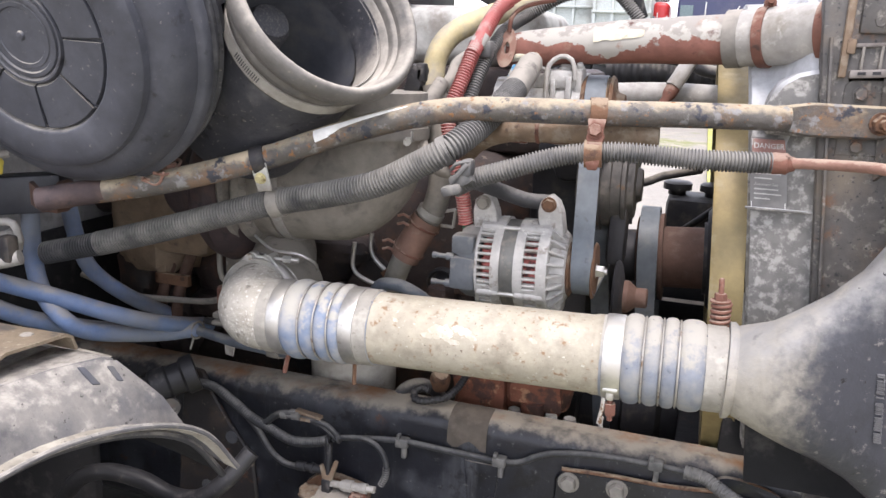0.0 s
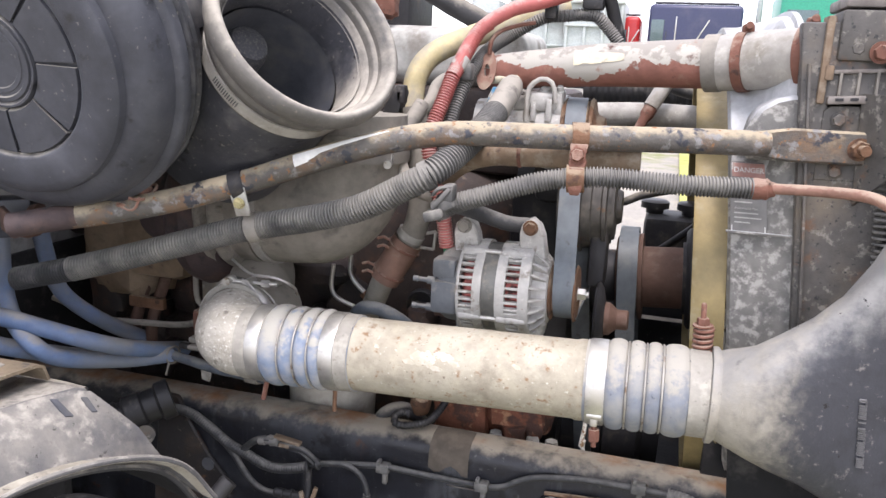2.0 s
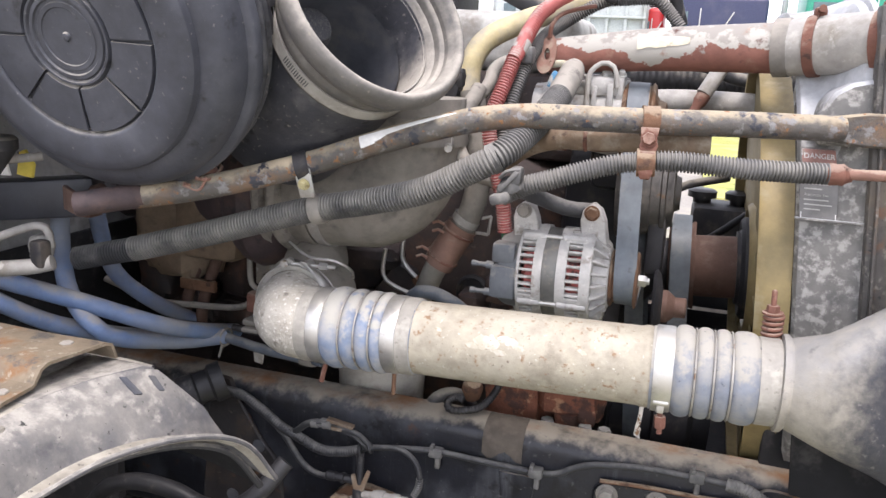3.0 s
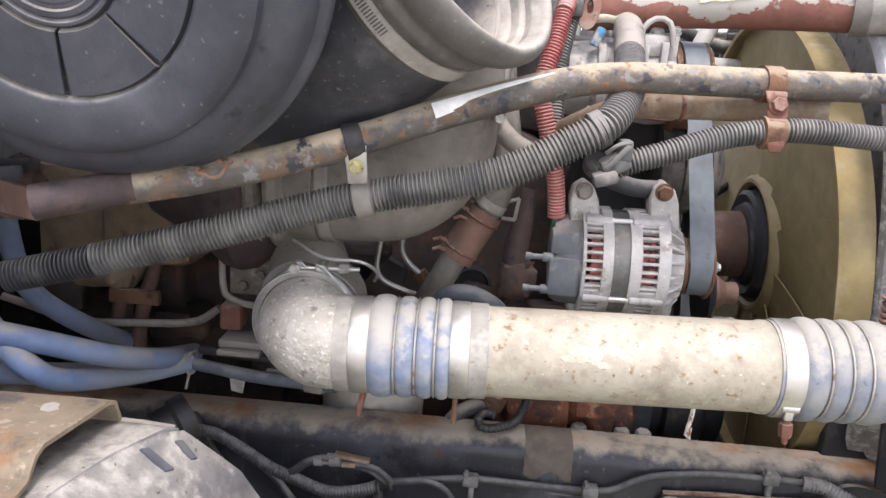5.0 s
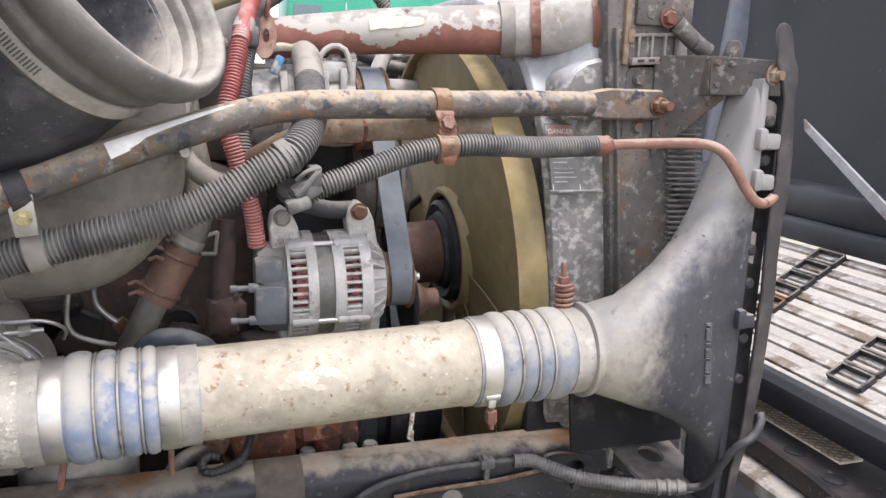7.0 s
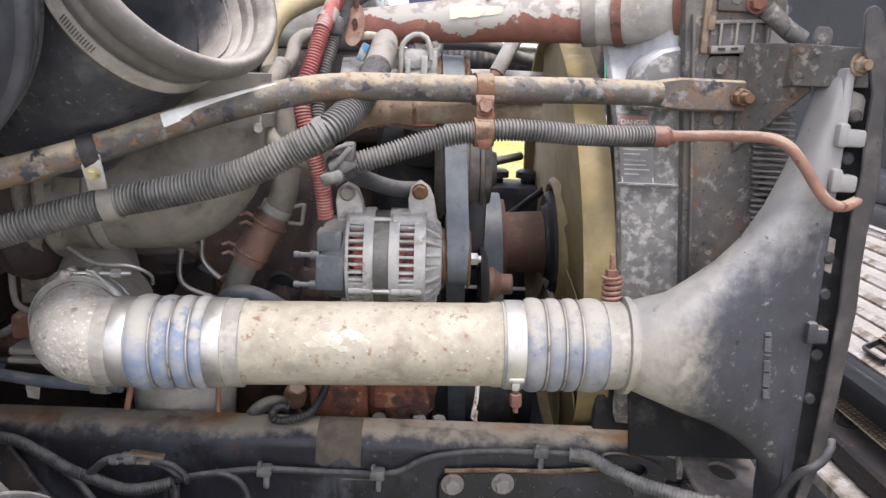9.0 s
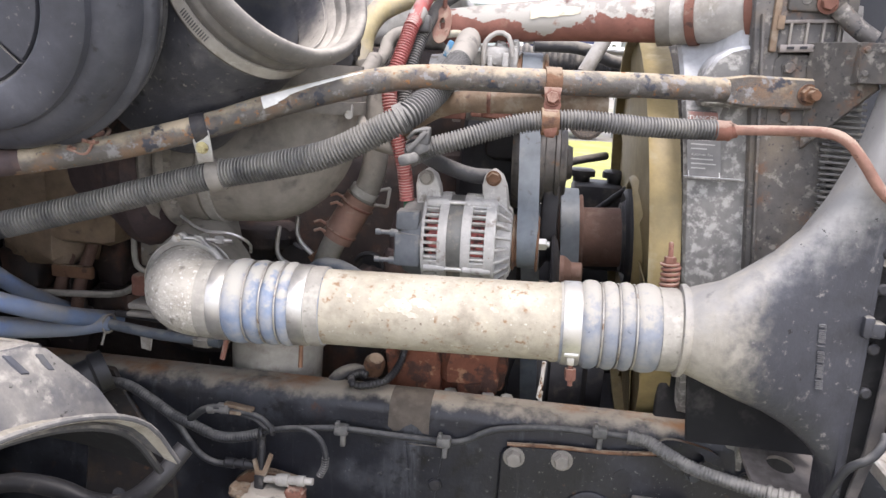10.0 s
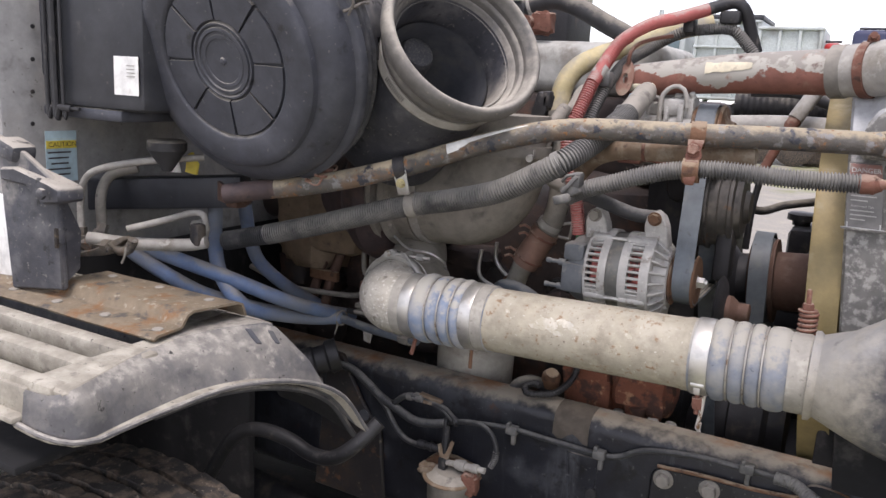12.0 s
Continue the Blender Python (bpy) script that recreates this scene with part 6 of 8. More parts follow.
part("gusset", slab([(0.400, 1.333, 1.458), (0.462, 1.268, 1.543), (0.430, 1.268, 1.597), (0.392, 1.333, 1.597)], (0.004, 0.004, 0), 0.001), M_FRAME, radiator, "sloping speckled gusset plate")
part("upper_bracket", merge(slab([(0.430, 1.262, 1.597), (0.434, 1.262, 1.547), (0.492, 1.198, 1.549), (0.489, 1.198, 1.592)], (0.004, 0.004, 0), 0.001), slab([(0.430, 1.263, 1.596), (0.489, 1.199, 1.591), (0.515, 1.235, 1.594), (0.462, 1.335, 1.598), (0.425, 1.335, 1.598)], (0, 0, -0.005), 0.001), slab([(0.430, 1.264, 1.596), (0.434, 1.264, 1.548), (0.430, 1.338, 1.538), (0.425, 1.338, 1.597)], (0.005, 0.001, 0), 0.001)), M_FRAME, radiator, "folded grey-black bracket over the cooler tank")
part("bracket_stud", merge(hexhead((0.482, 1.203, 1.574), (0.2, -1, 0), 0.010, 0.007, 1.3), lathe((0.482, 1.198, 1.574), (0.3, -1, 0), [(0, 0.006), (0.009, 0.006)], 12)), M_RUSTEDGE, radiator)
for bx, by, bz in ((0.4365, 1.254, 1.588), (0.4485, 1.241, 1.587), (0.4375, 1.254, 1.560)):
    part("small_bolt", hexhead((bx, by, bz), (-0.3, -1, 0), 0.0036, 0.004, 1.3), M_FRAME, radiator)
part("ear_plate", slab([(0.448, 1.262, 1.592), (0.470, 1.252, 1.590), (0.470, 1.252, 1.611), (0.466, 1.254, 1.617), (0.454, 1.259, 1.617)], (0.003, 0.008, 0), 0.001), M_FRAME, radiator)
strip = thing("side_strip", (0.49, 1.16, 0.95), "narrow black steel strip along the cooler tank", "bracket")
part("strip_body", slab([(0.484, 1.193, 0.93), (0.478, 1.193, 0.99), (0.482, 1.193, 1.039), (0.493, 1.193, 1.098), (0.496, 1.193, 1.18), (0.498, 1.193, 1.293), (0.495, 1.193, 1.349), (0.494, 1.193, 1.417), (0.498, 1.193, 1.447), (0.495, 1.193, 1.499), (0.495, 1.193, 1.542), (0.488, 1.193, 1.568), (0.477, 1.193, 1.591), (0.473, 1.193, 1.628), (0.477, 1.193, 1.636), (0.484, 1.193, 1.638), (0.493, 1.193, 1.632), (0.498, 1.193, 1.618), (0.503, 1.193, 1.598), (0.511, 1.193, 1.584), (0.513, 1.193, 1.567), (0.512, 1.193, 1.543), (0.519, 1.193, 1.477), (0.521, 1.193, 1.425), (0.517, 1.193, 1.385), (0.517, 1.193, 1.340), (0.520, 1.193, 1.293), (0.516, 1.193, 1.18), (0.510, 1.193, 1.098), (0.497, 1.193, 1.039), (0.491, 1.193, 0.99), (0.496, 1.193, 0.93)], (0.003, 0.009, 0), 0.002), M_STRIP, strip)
# web made tall and wide so that no light comes past the strip
part("strip_web", box((0.490, 1.217, 1.25), (0.040, 0.006, 0.64), 0.0015), M_SHADEBLACK, strip, "near-black web behind the strip, enlarged to block light")
part("tab_plate", merge(slab([(0.476, 1.206, 1.512), (0.497, 1.206, 1.512), (0.497, 1.206, 1.535), (0.493, 1.206, 1.541), (0.480, 1.206, 1.545)], (0, 0.004, 0), 0.001)), M_GREYTUBE, strip, "small grey tab plate")
part("tab_plate", slab([(0.476, 1.206, 1.335), (0.489, 1.206, 1.330), (0.489, 1.206, 1.372), (0.478, 1.206, 1.376)], (0, 0.004, 0), 0.001), M_GREYTUBE, strip, "small grey tab plate")
for x, z in ((0.486, 1.517), (0.486, 1.468), (0.482, 1.350), (0.484, 1.305), (0.486, 1.228), (0.486, 1.17)):
    part("web_bolt", lathe((x, 1.2075, z), (0, -1, 0), [(0, 0.0075), (0.004, 0.0075), (0.006, 0.005), (0.006, 0.0)], 16), M_DARK, strip)

spring = thing("spring_bolt", (0.238, 1.256, 1.25), "rusty spring-loaded bolt on the hose clamp", "bolt")
part("rod", lathe((0.241, 1.256, 1.262), (-0.06, 0, 1), [(0, 0.0035), (0.068, 0.0035), (0.07, 0.002)], 10), M_REDRUST, spring)
part("nut", hexhead((0.2385, 1.256, 1.302), (-0.06, 0, 1), 0.008, 0.010, 1.6), M_REDRUST, spring)
part("spring", sweep([(0.2405 + 0.0105 * math.cos(k * 0.8), 1.256 + 0.0105 * math.sin(k * 0.8), 1.264 + 0.00088 * k) for k in range(44)], 0.0028, 8, 0.004), M_REDRUST, spring)

lower_br = thing("lower_bracket", (0.43, 1.32, 0.97), "dusty steel bracket plate with a round hole", "bracket")


def holed_plate():
    grid = []
    c = (0.4413, 1.3244)
    for i in range(5):
        row = []
        for k in range(33):
            a = 2 * math.pi * k / 32
            ex = 0.054 * math.copysign(abs(math.cos(a)) ** 0.6, math.cos(a))
            ey = 0.085 * math.copysign(abs(math.sin(a)) ** 0.6, math.sin(a))
            q = i / 4
            x, y = (0.020 * math.cos(a)) * (1 - q) + ex * q, (0.020 * math.sin(a)) * (1 - q) + ey * q
            row.append((c[0] + x, c[1] + y, 0.9995 - 0.08 * x + 0.18 * y))
        grid.append(row)
    return sheet(grid, -0.006)


part("plate", holed_plate(), M_LOWPLATE, lower_br)
part("web", slab([(0.385, 1.39, 1.02), (0.485, 1.39, 1.02), (0.485, 1.39, 0.90), (0.385, 1.39, 0.90)], (0, 0.008, 0), 0.001), M_DARK, lower_br)
ear_grid = []
for i in range(4):
    q = i / 3
    row = []
    for k in range(29):
        a = 2 * math.pi * k / 28
        ex, ez = 0.052 * math.copysign(abs(math.cos(a)) ** 0.75, math.cos(a)), 0.024 * math.copysign(abs(math.sin(a)) ** 0.75, math.sin(a))
        row.append((0.318 + 0.021 * math.cos(a) * (1 - q) + ex * q, 1.350 + 0.10 * (ex * q), 0.987 + 0.0125 * math.sin(a) * (1 - q) + ez * q - 0.25 * ex * q))
    ear_grid.append(row)
part("end_ear", sheet(ear_grid, -0.007), M_RAIL, rail, "rounded black ear with a large hole")
lug = thing("tow_lug", (0.30, 1.345, 0.86), "folded steel bracket with a large bolt on the gusset", "bracket")
part("shell", merge(box((0.245, 1.335, 0.87), (0.006, 0.04, 0.08), 0.002), box((0.285, 1.335, 0.909), (0.085, 0.04, 0.006), 0.002), box((0.325, 1.335, 0.868), (0.006, 0.04, 0.08), 0.002)), M_GREYTUBE, lug)
part("bolt", hexhead((0.283, 1.35, 0.885), (0, -1, 0), 0.015, 0.018, 1.4), M_RUSTY, lug)

# ---- harness along the rail ----
harness = thing("wiring_harness", (-0.1, 1.345, 0.93), "dusty black wiring conduit clipped along the frame rail", "cable")
part("conduit", sweep([(-0.345, 1.338, 0.948), (-0.33, 1.336, 0.957), (-0.276, 1.338, 0.966), (-0.215, 1.345, 0.970), (-0.144, 1.350, 0.966), (-0.053, 1.353, 0.964), (-0.019, 1.352, 0.971), (0.004, 1.352, 0.985), (0.035, 1.350, 0.998), (0.104, 1.352, 1.007), (0.181, 1.352, 1.008), (0.235, 1.350, 1.008)], 0.0052, 10, 0.008), M_CONDUITD, harness)
part("thick_conduit", corrugated([(0.225, 1.350, 1.008), (0.252, 1.345, 1.007), (0.276, 1.330, 1.001), (0.317, 1.300, 0.993), (0.369, 1.270, 0.993), (0.408, 1.252, 0.993)], 0.0105, 0.005, 0.001, 14), M_CONDUIT, harness)
part("ferrule", sweep([(0.400, 1.256, 0.993), (0.445, 1.238, 0.995)], lambda u, s: 0.0125 if int(s / 0.007) % 2 else 0.0100, 14, 0.002), M_CONDUIT, harness)
part("end_cable", sweep([(0.44, 1.240, 0.995), (0.462, 1.222, 1.004), (0.466, 1.198, 1.042), (0.474, 1.182, 1.078), (0.492, 1.171, 1.098), (0.504, 1.172, 1.118), (0.508, 1.180, 1.128)], 0.0056, 12), M_CONDUITD, harness)
for cx, cz, cy in ((-0.218, 0.963, 1.347), (-0.054, 0.962, 1.350), (0.183, 1.006, 1.352)):
    part("clip", merge(box((cx, cy, cz + 0.004), (0.022, 0.018, 0.016), 0.003), box((cx + 0.002, cy + 0.004, cz - 0.014), (0.008, 0.010, 0.024), 0.002), box((cx - 0.006, cy - 0.003, cz + 0.014), (0.006, 0.012, 0.008), 0.001)), M_CONDUIT, harness)
branch = thing("wiring_harness", (-0.42, 1.34, 0.92), "looped black conduit hanging on the rail by the fender", "cable")
part("conduit", corrugated([(-0.62, 1.345, 1.005), (-0.575, 1.343, 1.003), (-0.535, 1.340, 0.985), (-0.494, 1.332, 0.966), (-0.459, 1.330, 0.954), (-0.415, 1.328, 0.940), (-0.375, 1.328, 0.944), (-0.345, 1.330, 0.953)], 0.0088, 0.0045, 0.0008, 14), M_CONDUITD, branch)
part("loop", sweep([(-0.468, 1.332, 0.958), (-0.455, 1.328, 0.970), (-0.439, 1.326, 0.984), (-0.419, 1.325, 0.991), (-0.402, 1.325, 0.990)], 0.0058, 10), M_CONDUITD, branch)
part("connector", merge(lathe((-0.432, 1.324, 0.986), (1, 0, 0.12), [(0, 0.004), (0.002, 0.0068), (0.012, 0.0068), (0.013, 0.0052), (0.022, 0.0052), (0.023, 0.0075), (0.036, 0.0075), (0.038, 0.004)], 12), box((-0.408, 1.324, 0.996), (0.012, 0.010, 0.006), 0.0015)), M_CONDUIT, branch, "grey barrel connector")
part("rusty_clip", merge(box((-0.380, 1.328, 0.995), (0.048, 0.012, 0.006), 0.0015, Euler((0, 0.12, 0)).to_matrix().to_4x4()), box((-0.384, 1.324, 0.986), (0.020, 0.008, 0.006), 0.0015)), M_RUSTEDGE, branch, "tan rusted strap")
part("loop", sweep([(-0.400, 1.326, 0.985), (-0.365, 1.325, 0.986), (-0.345, 1.325, 0.982), (-0.333, 1.326, 0.972), (-0.324, 1.330, 0.960)], 0.0046, 10), M_CONDUITD, branch)
part("loop", sweep([(-0.385, 1.328, 0.984), (-0.358, 1.328, 0.978), (-0.340, 1.328, 0.966), (-0.328, 1.332, 0.955)], 0.0036, 8), M_CONDUITD, branch)
part("tape_knot", merge(ring((-0.343, 1.329, 0.954), (1, 0.1, 0.2), 0.0088, 0.003, 16, 6), ring((-0.327, 1.331, 0.960), (1, 0.1, 0.35), 0.0072, 0.003, 16, 6)), M_TAPE, branch)
part("loop", sweep([(-0.325, 1.332, 0.960), (-0.300, 1.328, 0.968), (-0.275, 1.324, 0.972), (-0.255, 1.322, 0.966), (-0.242, 1.322, 0.952), (-0.236, 1.322, 0.932), (-0.238, 1.322, 0.912), (-0.245, 1.322, 0.895)], 0.0046, 10), M_CONDUITD, branch)
part("ribbed_end", corrugated([(-0.236, 1.322, 0.928), (-0.2375, 1.322, 0.912), (-0.245, 1.322, 0.895)], 0.0062, 0.004, 0.0014, 12), M_CONDUITD, branch)
part("drop", sweep([(-0.500, 1.334, 0.962), (-0.481, 1.330, 0.948), (-0.467, 1.328, 0.930), (-0.447, 1.326, 0.908), (-0.424, 1.324, 0.897), (-0.398, 1.322, 0.896)], 0.0054, 10), M_CONDUITD, branch)
part("plug", lathe((-0.402, 1.322, 0.899), (1, 0, 0.03), [(0, 0.005), (0.003, 0.0085), (0.018, 0.0085), (0.019, 0.0070), (0.028, 0.0070), (0.029, 0.0095), (0.034, 0.0095), (0.035, 0.0075), (0.056, 0.0070)], 14), M_TAPE, branch, "black barrel plug")
valve = thing("pressure_valve", (-0.33, 1.33, 0.82), "corroded round air valve with brass fittings on the rail", "valve")
part("bowl", lathe((-0.330, 1.322, 0.79), (0.06, 0, 1), [(0, 0.026), (0.015, 0.040), (0.050, 0.043), (0.056, 0.046), (0.062, 0.046), (0.068, 0.040), (0.076, 0.030)], 28), M_GREYTUBE, valve, "grey oxidised bowl")
part("mounting_plate", slab([(-0.390, 1.335, 0.862), (-0.368, 1.335, 0.882), (-0.330, 1.335, 0.884), (-0.285, 1.335, 0.876), (-0.272, 1.335, 0.852), (-0.300, 1.335, 0.838), (-0.365, 1.335, 0.836)], (0, 0.016, 0), 0.002), M_RUSTY, valve, "rusty flaking mounting plate")
part("flange_ring", merge(ring((-0.330, 1.322, 0.851), (0.06, 0, 1), 0.046, 0.004, 32, 8), lump((-0.372, 1.315, 0.858), (0.034, 0.03, 0.020), 91, 0.35, 8)), M_RUSTEDGE, valve)
part("port", merge(box((-0.341, 1.318, 0.876), (0.016, 0.016, 0.028), 0.003), sweep([(-0.340, 1.320, 0.885), (-0.341, 1.324, 0.915), (-0.343, 1.328, 0.950)], 0.0068, 10)), M_TAPE, valve, "black rubber port")
part("fork", merge(slab([(-0.353, 1.312, 0.914), (-0.347, 1.312, 0.916), (-0.341, 1.312, 0.897), (-0.336, 1.312, 0.897), (-0.325, 1.312, 0.928), (-0.319, 1.312, 0.925), (-0.330, 1.312, 0.888), (-0.347, 1.312, 0.888)], (0, 0.006, 0), 0.001)), M_RUSTEDGE, valve, "tan forked lever")
part("fitting", lathe((-0.334, 1.318, 0.881), (1, 0, 0.07), [(0, 0.006), (0.020, 0.006), (0.020, 0.0085), (0.028, 0.0105), (0.040, 0.0105), (0.041, 0.0075), (0.054, 0.0075), (0.055, 0.0088), (0.066, 0.0088), (0.067, 0.0060), (0.080, 0.0060), (0.081, 0.003)], 12), M_GREYHOSE, valve, "pale metal hose fitting")
part("rusty_ear", lump((-0.283, 1.318, 0.852), (0.034, 0.024, 0.042), 93, 0.35, 9), M_REDRUST, valve)


# ---- loose bits between rail and engine ----
solid("loose_cable", corrugated([(-0.138, 1.46, 1.12), (-0.143, 1.445, 1.06), (-0.158, 1.40, 1.038), (-0.185, 1.378, 1.034), (-0.207, 1.374, 1.034), (-0.214, 1.386, 1.041), (-0.203, 1.396, 1.046), (-0.190, 1.394, 1.044)], 0.0065, 0.006, 0.001, 12), M_TAPE, "black cable end curled on top of the frame rail", "cable")
solid("bypass_hose", sweep([(-0.292, 1.38, 1.190), (-0.278, 1.368, 1.217), (-0.262, 1.36, 1.230), (-0.240, 1.36, 1.231), (-0.218, 1.365, 1.222), (-0.200, 1.38, 1.205), (-0.19, 1.40, 1.18)], 0.011, 14), M_BLUEGREY, "dark blue-grey rubber hose arching behind the charge pipe", "hose")
solid("core_plug", lathe((-0.238, 1.595, 1.173), (0, -1, 0), [(0, 0.030), (0.012, 0.030), (0.014, 0.026), (0.008, 0.022), (0.008, 0.0)], 28), M_DARK, "dark round core plug in the engine side", "plug")
solid("pale_rod", merge(sweep([(0.092, 1.43, 1.085), (0.0905, 1.43, 1.05), (0.088, 1.43, 1.03), (0.094, 1.43, 1.005), (0.097, 1.43, 0.975)], 0.0035, 8), lathe((0.0885, 1.43, 1.022), (0.1, 0, 1), [(0, 0.005), (0.012, 0.005)], 8)), M_CHALK, "thin rod with flaking white paint behind the rail", "rod")
stain = []
for i in range(8):
    x = -0.146 + 0.066 * i / 7
    jag = 0.004 * math.sin(5.1 * i)
    stain.append([(x, 1.414 + jag / 2, 1.0225), (x, 1.395, 1.0225), (x, 1.388, 1.0218), (x, 1.374, 1.0165), (x, 1.3655, 1.009), (x, 1.3616, 0.998), (x, 1.3612, 0.988), (x, 1.3612, 0.976 + 2 * jag)])
part("mud_patch", sheet(stain, 0.0012), M_MUD, rail, "dried brown mud patch")


# ---- air cleaner ----
CAP, CAP_TILT = Vector((-0.582, 0.990, 1.5904)), radians(16.4)
CAP_A, CAP_X, CAP_Z = Vector((0, math.cos(CAP_TILT), math.sin(CAP_TILT))), Vector((1, 0, 0)), Vector((0, -math.sin(CAP_TILT), math.cos(CAP_TILT)))

cleaner = thing("air_cleaner", (-0.55, 1.25, 1.41), "round dusty black plastic air cleaner housing with a ribbed end cap", "air cleaner")
cap = part("end_cap", lathe(CAP, CAP_A, [(0.006, 0.0), (0.006, 0.0515), (0.003, 0.0540), (0.003, 0.0565), (0.008, 0.0580), (0.009, 0.0590), (0.009, 0.1165), (0.003, 0.1190), (0.001, 0.1225), (0.000, 0.153), (0.0015, 0.162), (0.005, 0.1665), (0.011, 0.1680), (0.0135, 0.1690), (0.0135, 0.1725), (0.016, 0.1810), (0.021, 0.1900), (0.029, 0.1975), (0.040, 0.2020), (0.052, 0.2040), (0.056, 0.2045), (0.058, 0.2115), (0.062, 0.2145), (0.073, 0.2145), (0.077, 0.2110), (0.080, 0.190)], 112), M_BLACK, cleaner, "dusty black end cap with eight raised pads")


def sector_pad(a0, a1, r0, r1, y0, y1):
    grid = []
    for i in range(13):
        a = a0 + (a1 - a0) * i / 12
        d = CAP_X * math.cos(a) + CAP_Z * math.sin(a)
        grid.append([CAP + d * r0 + CAP_A * y1, CAP + d * (r0 + 0.002) + CAP_A * y0, CAP + d * ((r0 + r1) / 2) + CAP_A * (y0 - 0.0005), CAP + d * (r1 - 0.002) + CAP_A * y0, CAP + d * r1 + CAP_A * y1])
    return sheet(grid, -0.003)


for k in range(8):
    a = radians(45 * k - 0.8)
    part("raised_pad", sector_pad(a + radians(1.5), a + radians(43.5), 0.0595, 0.1160, 0.0035, 0.009), M_BLACK, cap)
part("centre_boss", merge(lathe(CAP + CAP_A * 0.0065, -CAP_A, [(0, 0.0510), (0.003, 0.0495), (0.0035, 0.0450), (0.0012, 0.0435), (0.0012, 0.0400), (0.0022, 0.0390), (0.0022, 0.0340), (0.001, 0.0330), (0.001, 0.006), (0.004, 0.0045), (0.005, 0.0)], 56)), M_BLACK, cap)
INLET, IN_C = Vector((0.73, -0.43, 0.53)).normalized(), Vector((-0.2725, 1.174, 1.6425))


def body_geo():
    prof = [(0.079, 0.16), (0.080, 0.202), (0.086, 0.2115), (0.090, 0.2115), (0.092, 0.2060), (0.100, 0.2060), (0.104, 0.2095), (0.108, 0.2050), (0.112, 0.2040)] + [(0.12 + 0.02 * k, 0.2040) for k in range(12)] + [(0.350, 0.198), (0.360, 0.16), (0.360, 0.0)]
    v, f = lathe(CAP, CAP_A, prof, 120)

    def inside(face):   # the hole for the inlet
        c = sum((v[i] for i in face), Vector()) / len(face) - IN_C
        s = c.dot(INLET)
        return s > -0.33 and (c - INLET * s).length < 0.1135
    return v, [q for q in f if not inside(q)]


part("body", body_geo(), M_BODYP, cleaner, "sun-bleached black cylindrical body")


def on_body(a, y, r):
    return CAP + CAP_A * y + (CAP_X * math.cos(radians(a)) + CAP_Z * math.sin(radians(a))) * r


emblem = []
for k in range(41):
    w = 2 * math.pi * k / 40
    c, s = math.cos(w), math.sin(w)
    emblem.append(on_body(50 + 12 * math.copysign(abs(c) ** 0.45, c), 0.222 + 0.078 * math.copysign(abs(s) ** 0.6, s), 0.2045))
part("emblem_outline", sweep(emblem, 0.0018, 6, 0.006), M_BODYP, cleaner, "raised rounded emblem outline")
for k in range(11):   # raised brand lettering as plain blocks
    y0 = 0.157 + 0.0120 * k
    part("emblem_bar", sheet([[on_body(47 + 8 * i / 4, y0 + 0.0080 * j / 2, 0.2053) for j in range(3)] for i in range(5)], -0.0018), M_BODYP, cleaner)
part("paper_label", sheet([[on_body(76 + 28 * i / 10, 0.125 + 0.10 * j / 3, 0.2048) for j in range(4)] for i in range(11)], -0.0008), M_WHITE, cleaner, "white paper label")


def wire_clip(a):
    def q(y, r, da):
        return on_body(a + da, y, r)
    return merge(sweep([q(0.048, 0.2125, -3), q(0.062, 0.2215, -3), q(0.080, 0.2245, -2.5), q(0.100, 0.2205, -3), q(0.106, 0.2155, -1), q(0.106, 0.2155, 1), q(0.100, 0.2205, 3), q(0.080, 0.2245, 2.5), q(0.062, 0.2215, 3), q(0.048, 0.2125, 3)], 0.0022, 8, 0.004), box(q(0.088, 0.2165, 0), (0.014, 0.022, 0.010), 0.002), sweep([q(0.053, 0.2145, -5), q(0.057, 0.2285, -1), q(0.061, 0.2185, 4)], 0.002, 6, 0.004))


for a in (-64, 21, 112, 198):
    part("wire_clip", wire_clip(a), M_PINKPIPE if a == -64 else M_FRAME, cleaner, "bent wire clip")

part("inlet_housing", lathe(IN_C, INLET, [(-0.27, 0.118), (-0.20, 0.1135), (-0.12, 0.1090), (-0.085, 0.1075), (-0.03, 0.1075), (-0.03, 0.104), (-0.16, 0.098), (-0.20, 0.094)], 64, caps=False), M_BODYP, cleaner, "flared inlet housing")
rim = part("inlet_rim", lathe(IN_C, INLET, [(-0.082, 0.106), (-0.080, 0.1085), (-0.052, 0.1095), (-0.047, 0.1140), (-0.040, 0.1150), (-0.036, 0.1120), (-0.031, 0.1130), (-0.027, 0.1175), (-0.022, 0.1245), (-0.016, 0.1285), (-0.009, 0.1312), (-0.002, 0.1322), (0.005, 0.1312), (0.0100, 0.1285), (0.0125, 0.1250), (0.0125, 0.1215), (0.0100, 0.1185), (0.006, 0.1165), (0.001, 0.1150), (-0.003, 0.1120), (-0.006, 0.1120), (-0.012, 0.1120), (-0.014, 0.1075), (-0.017, 0.1065), (-0.026, 0.1060), (-0.028, 0.1020), (-0.036, 0.1005), (-0.038, 0.0960)], 84, caps=False), M_RIM, cleaner, "pale dusty rolled rubber inlet rim", sharp=60)
part("inner_sleeve", lathe(IN_C, INLET, [(-0.034, 0.098), (-0.045, 0.0945), (-0.09, 0.0925)], 72, caps=False), M_BODYP, cleaner, "dark inner sleeve")
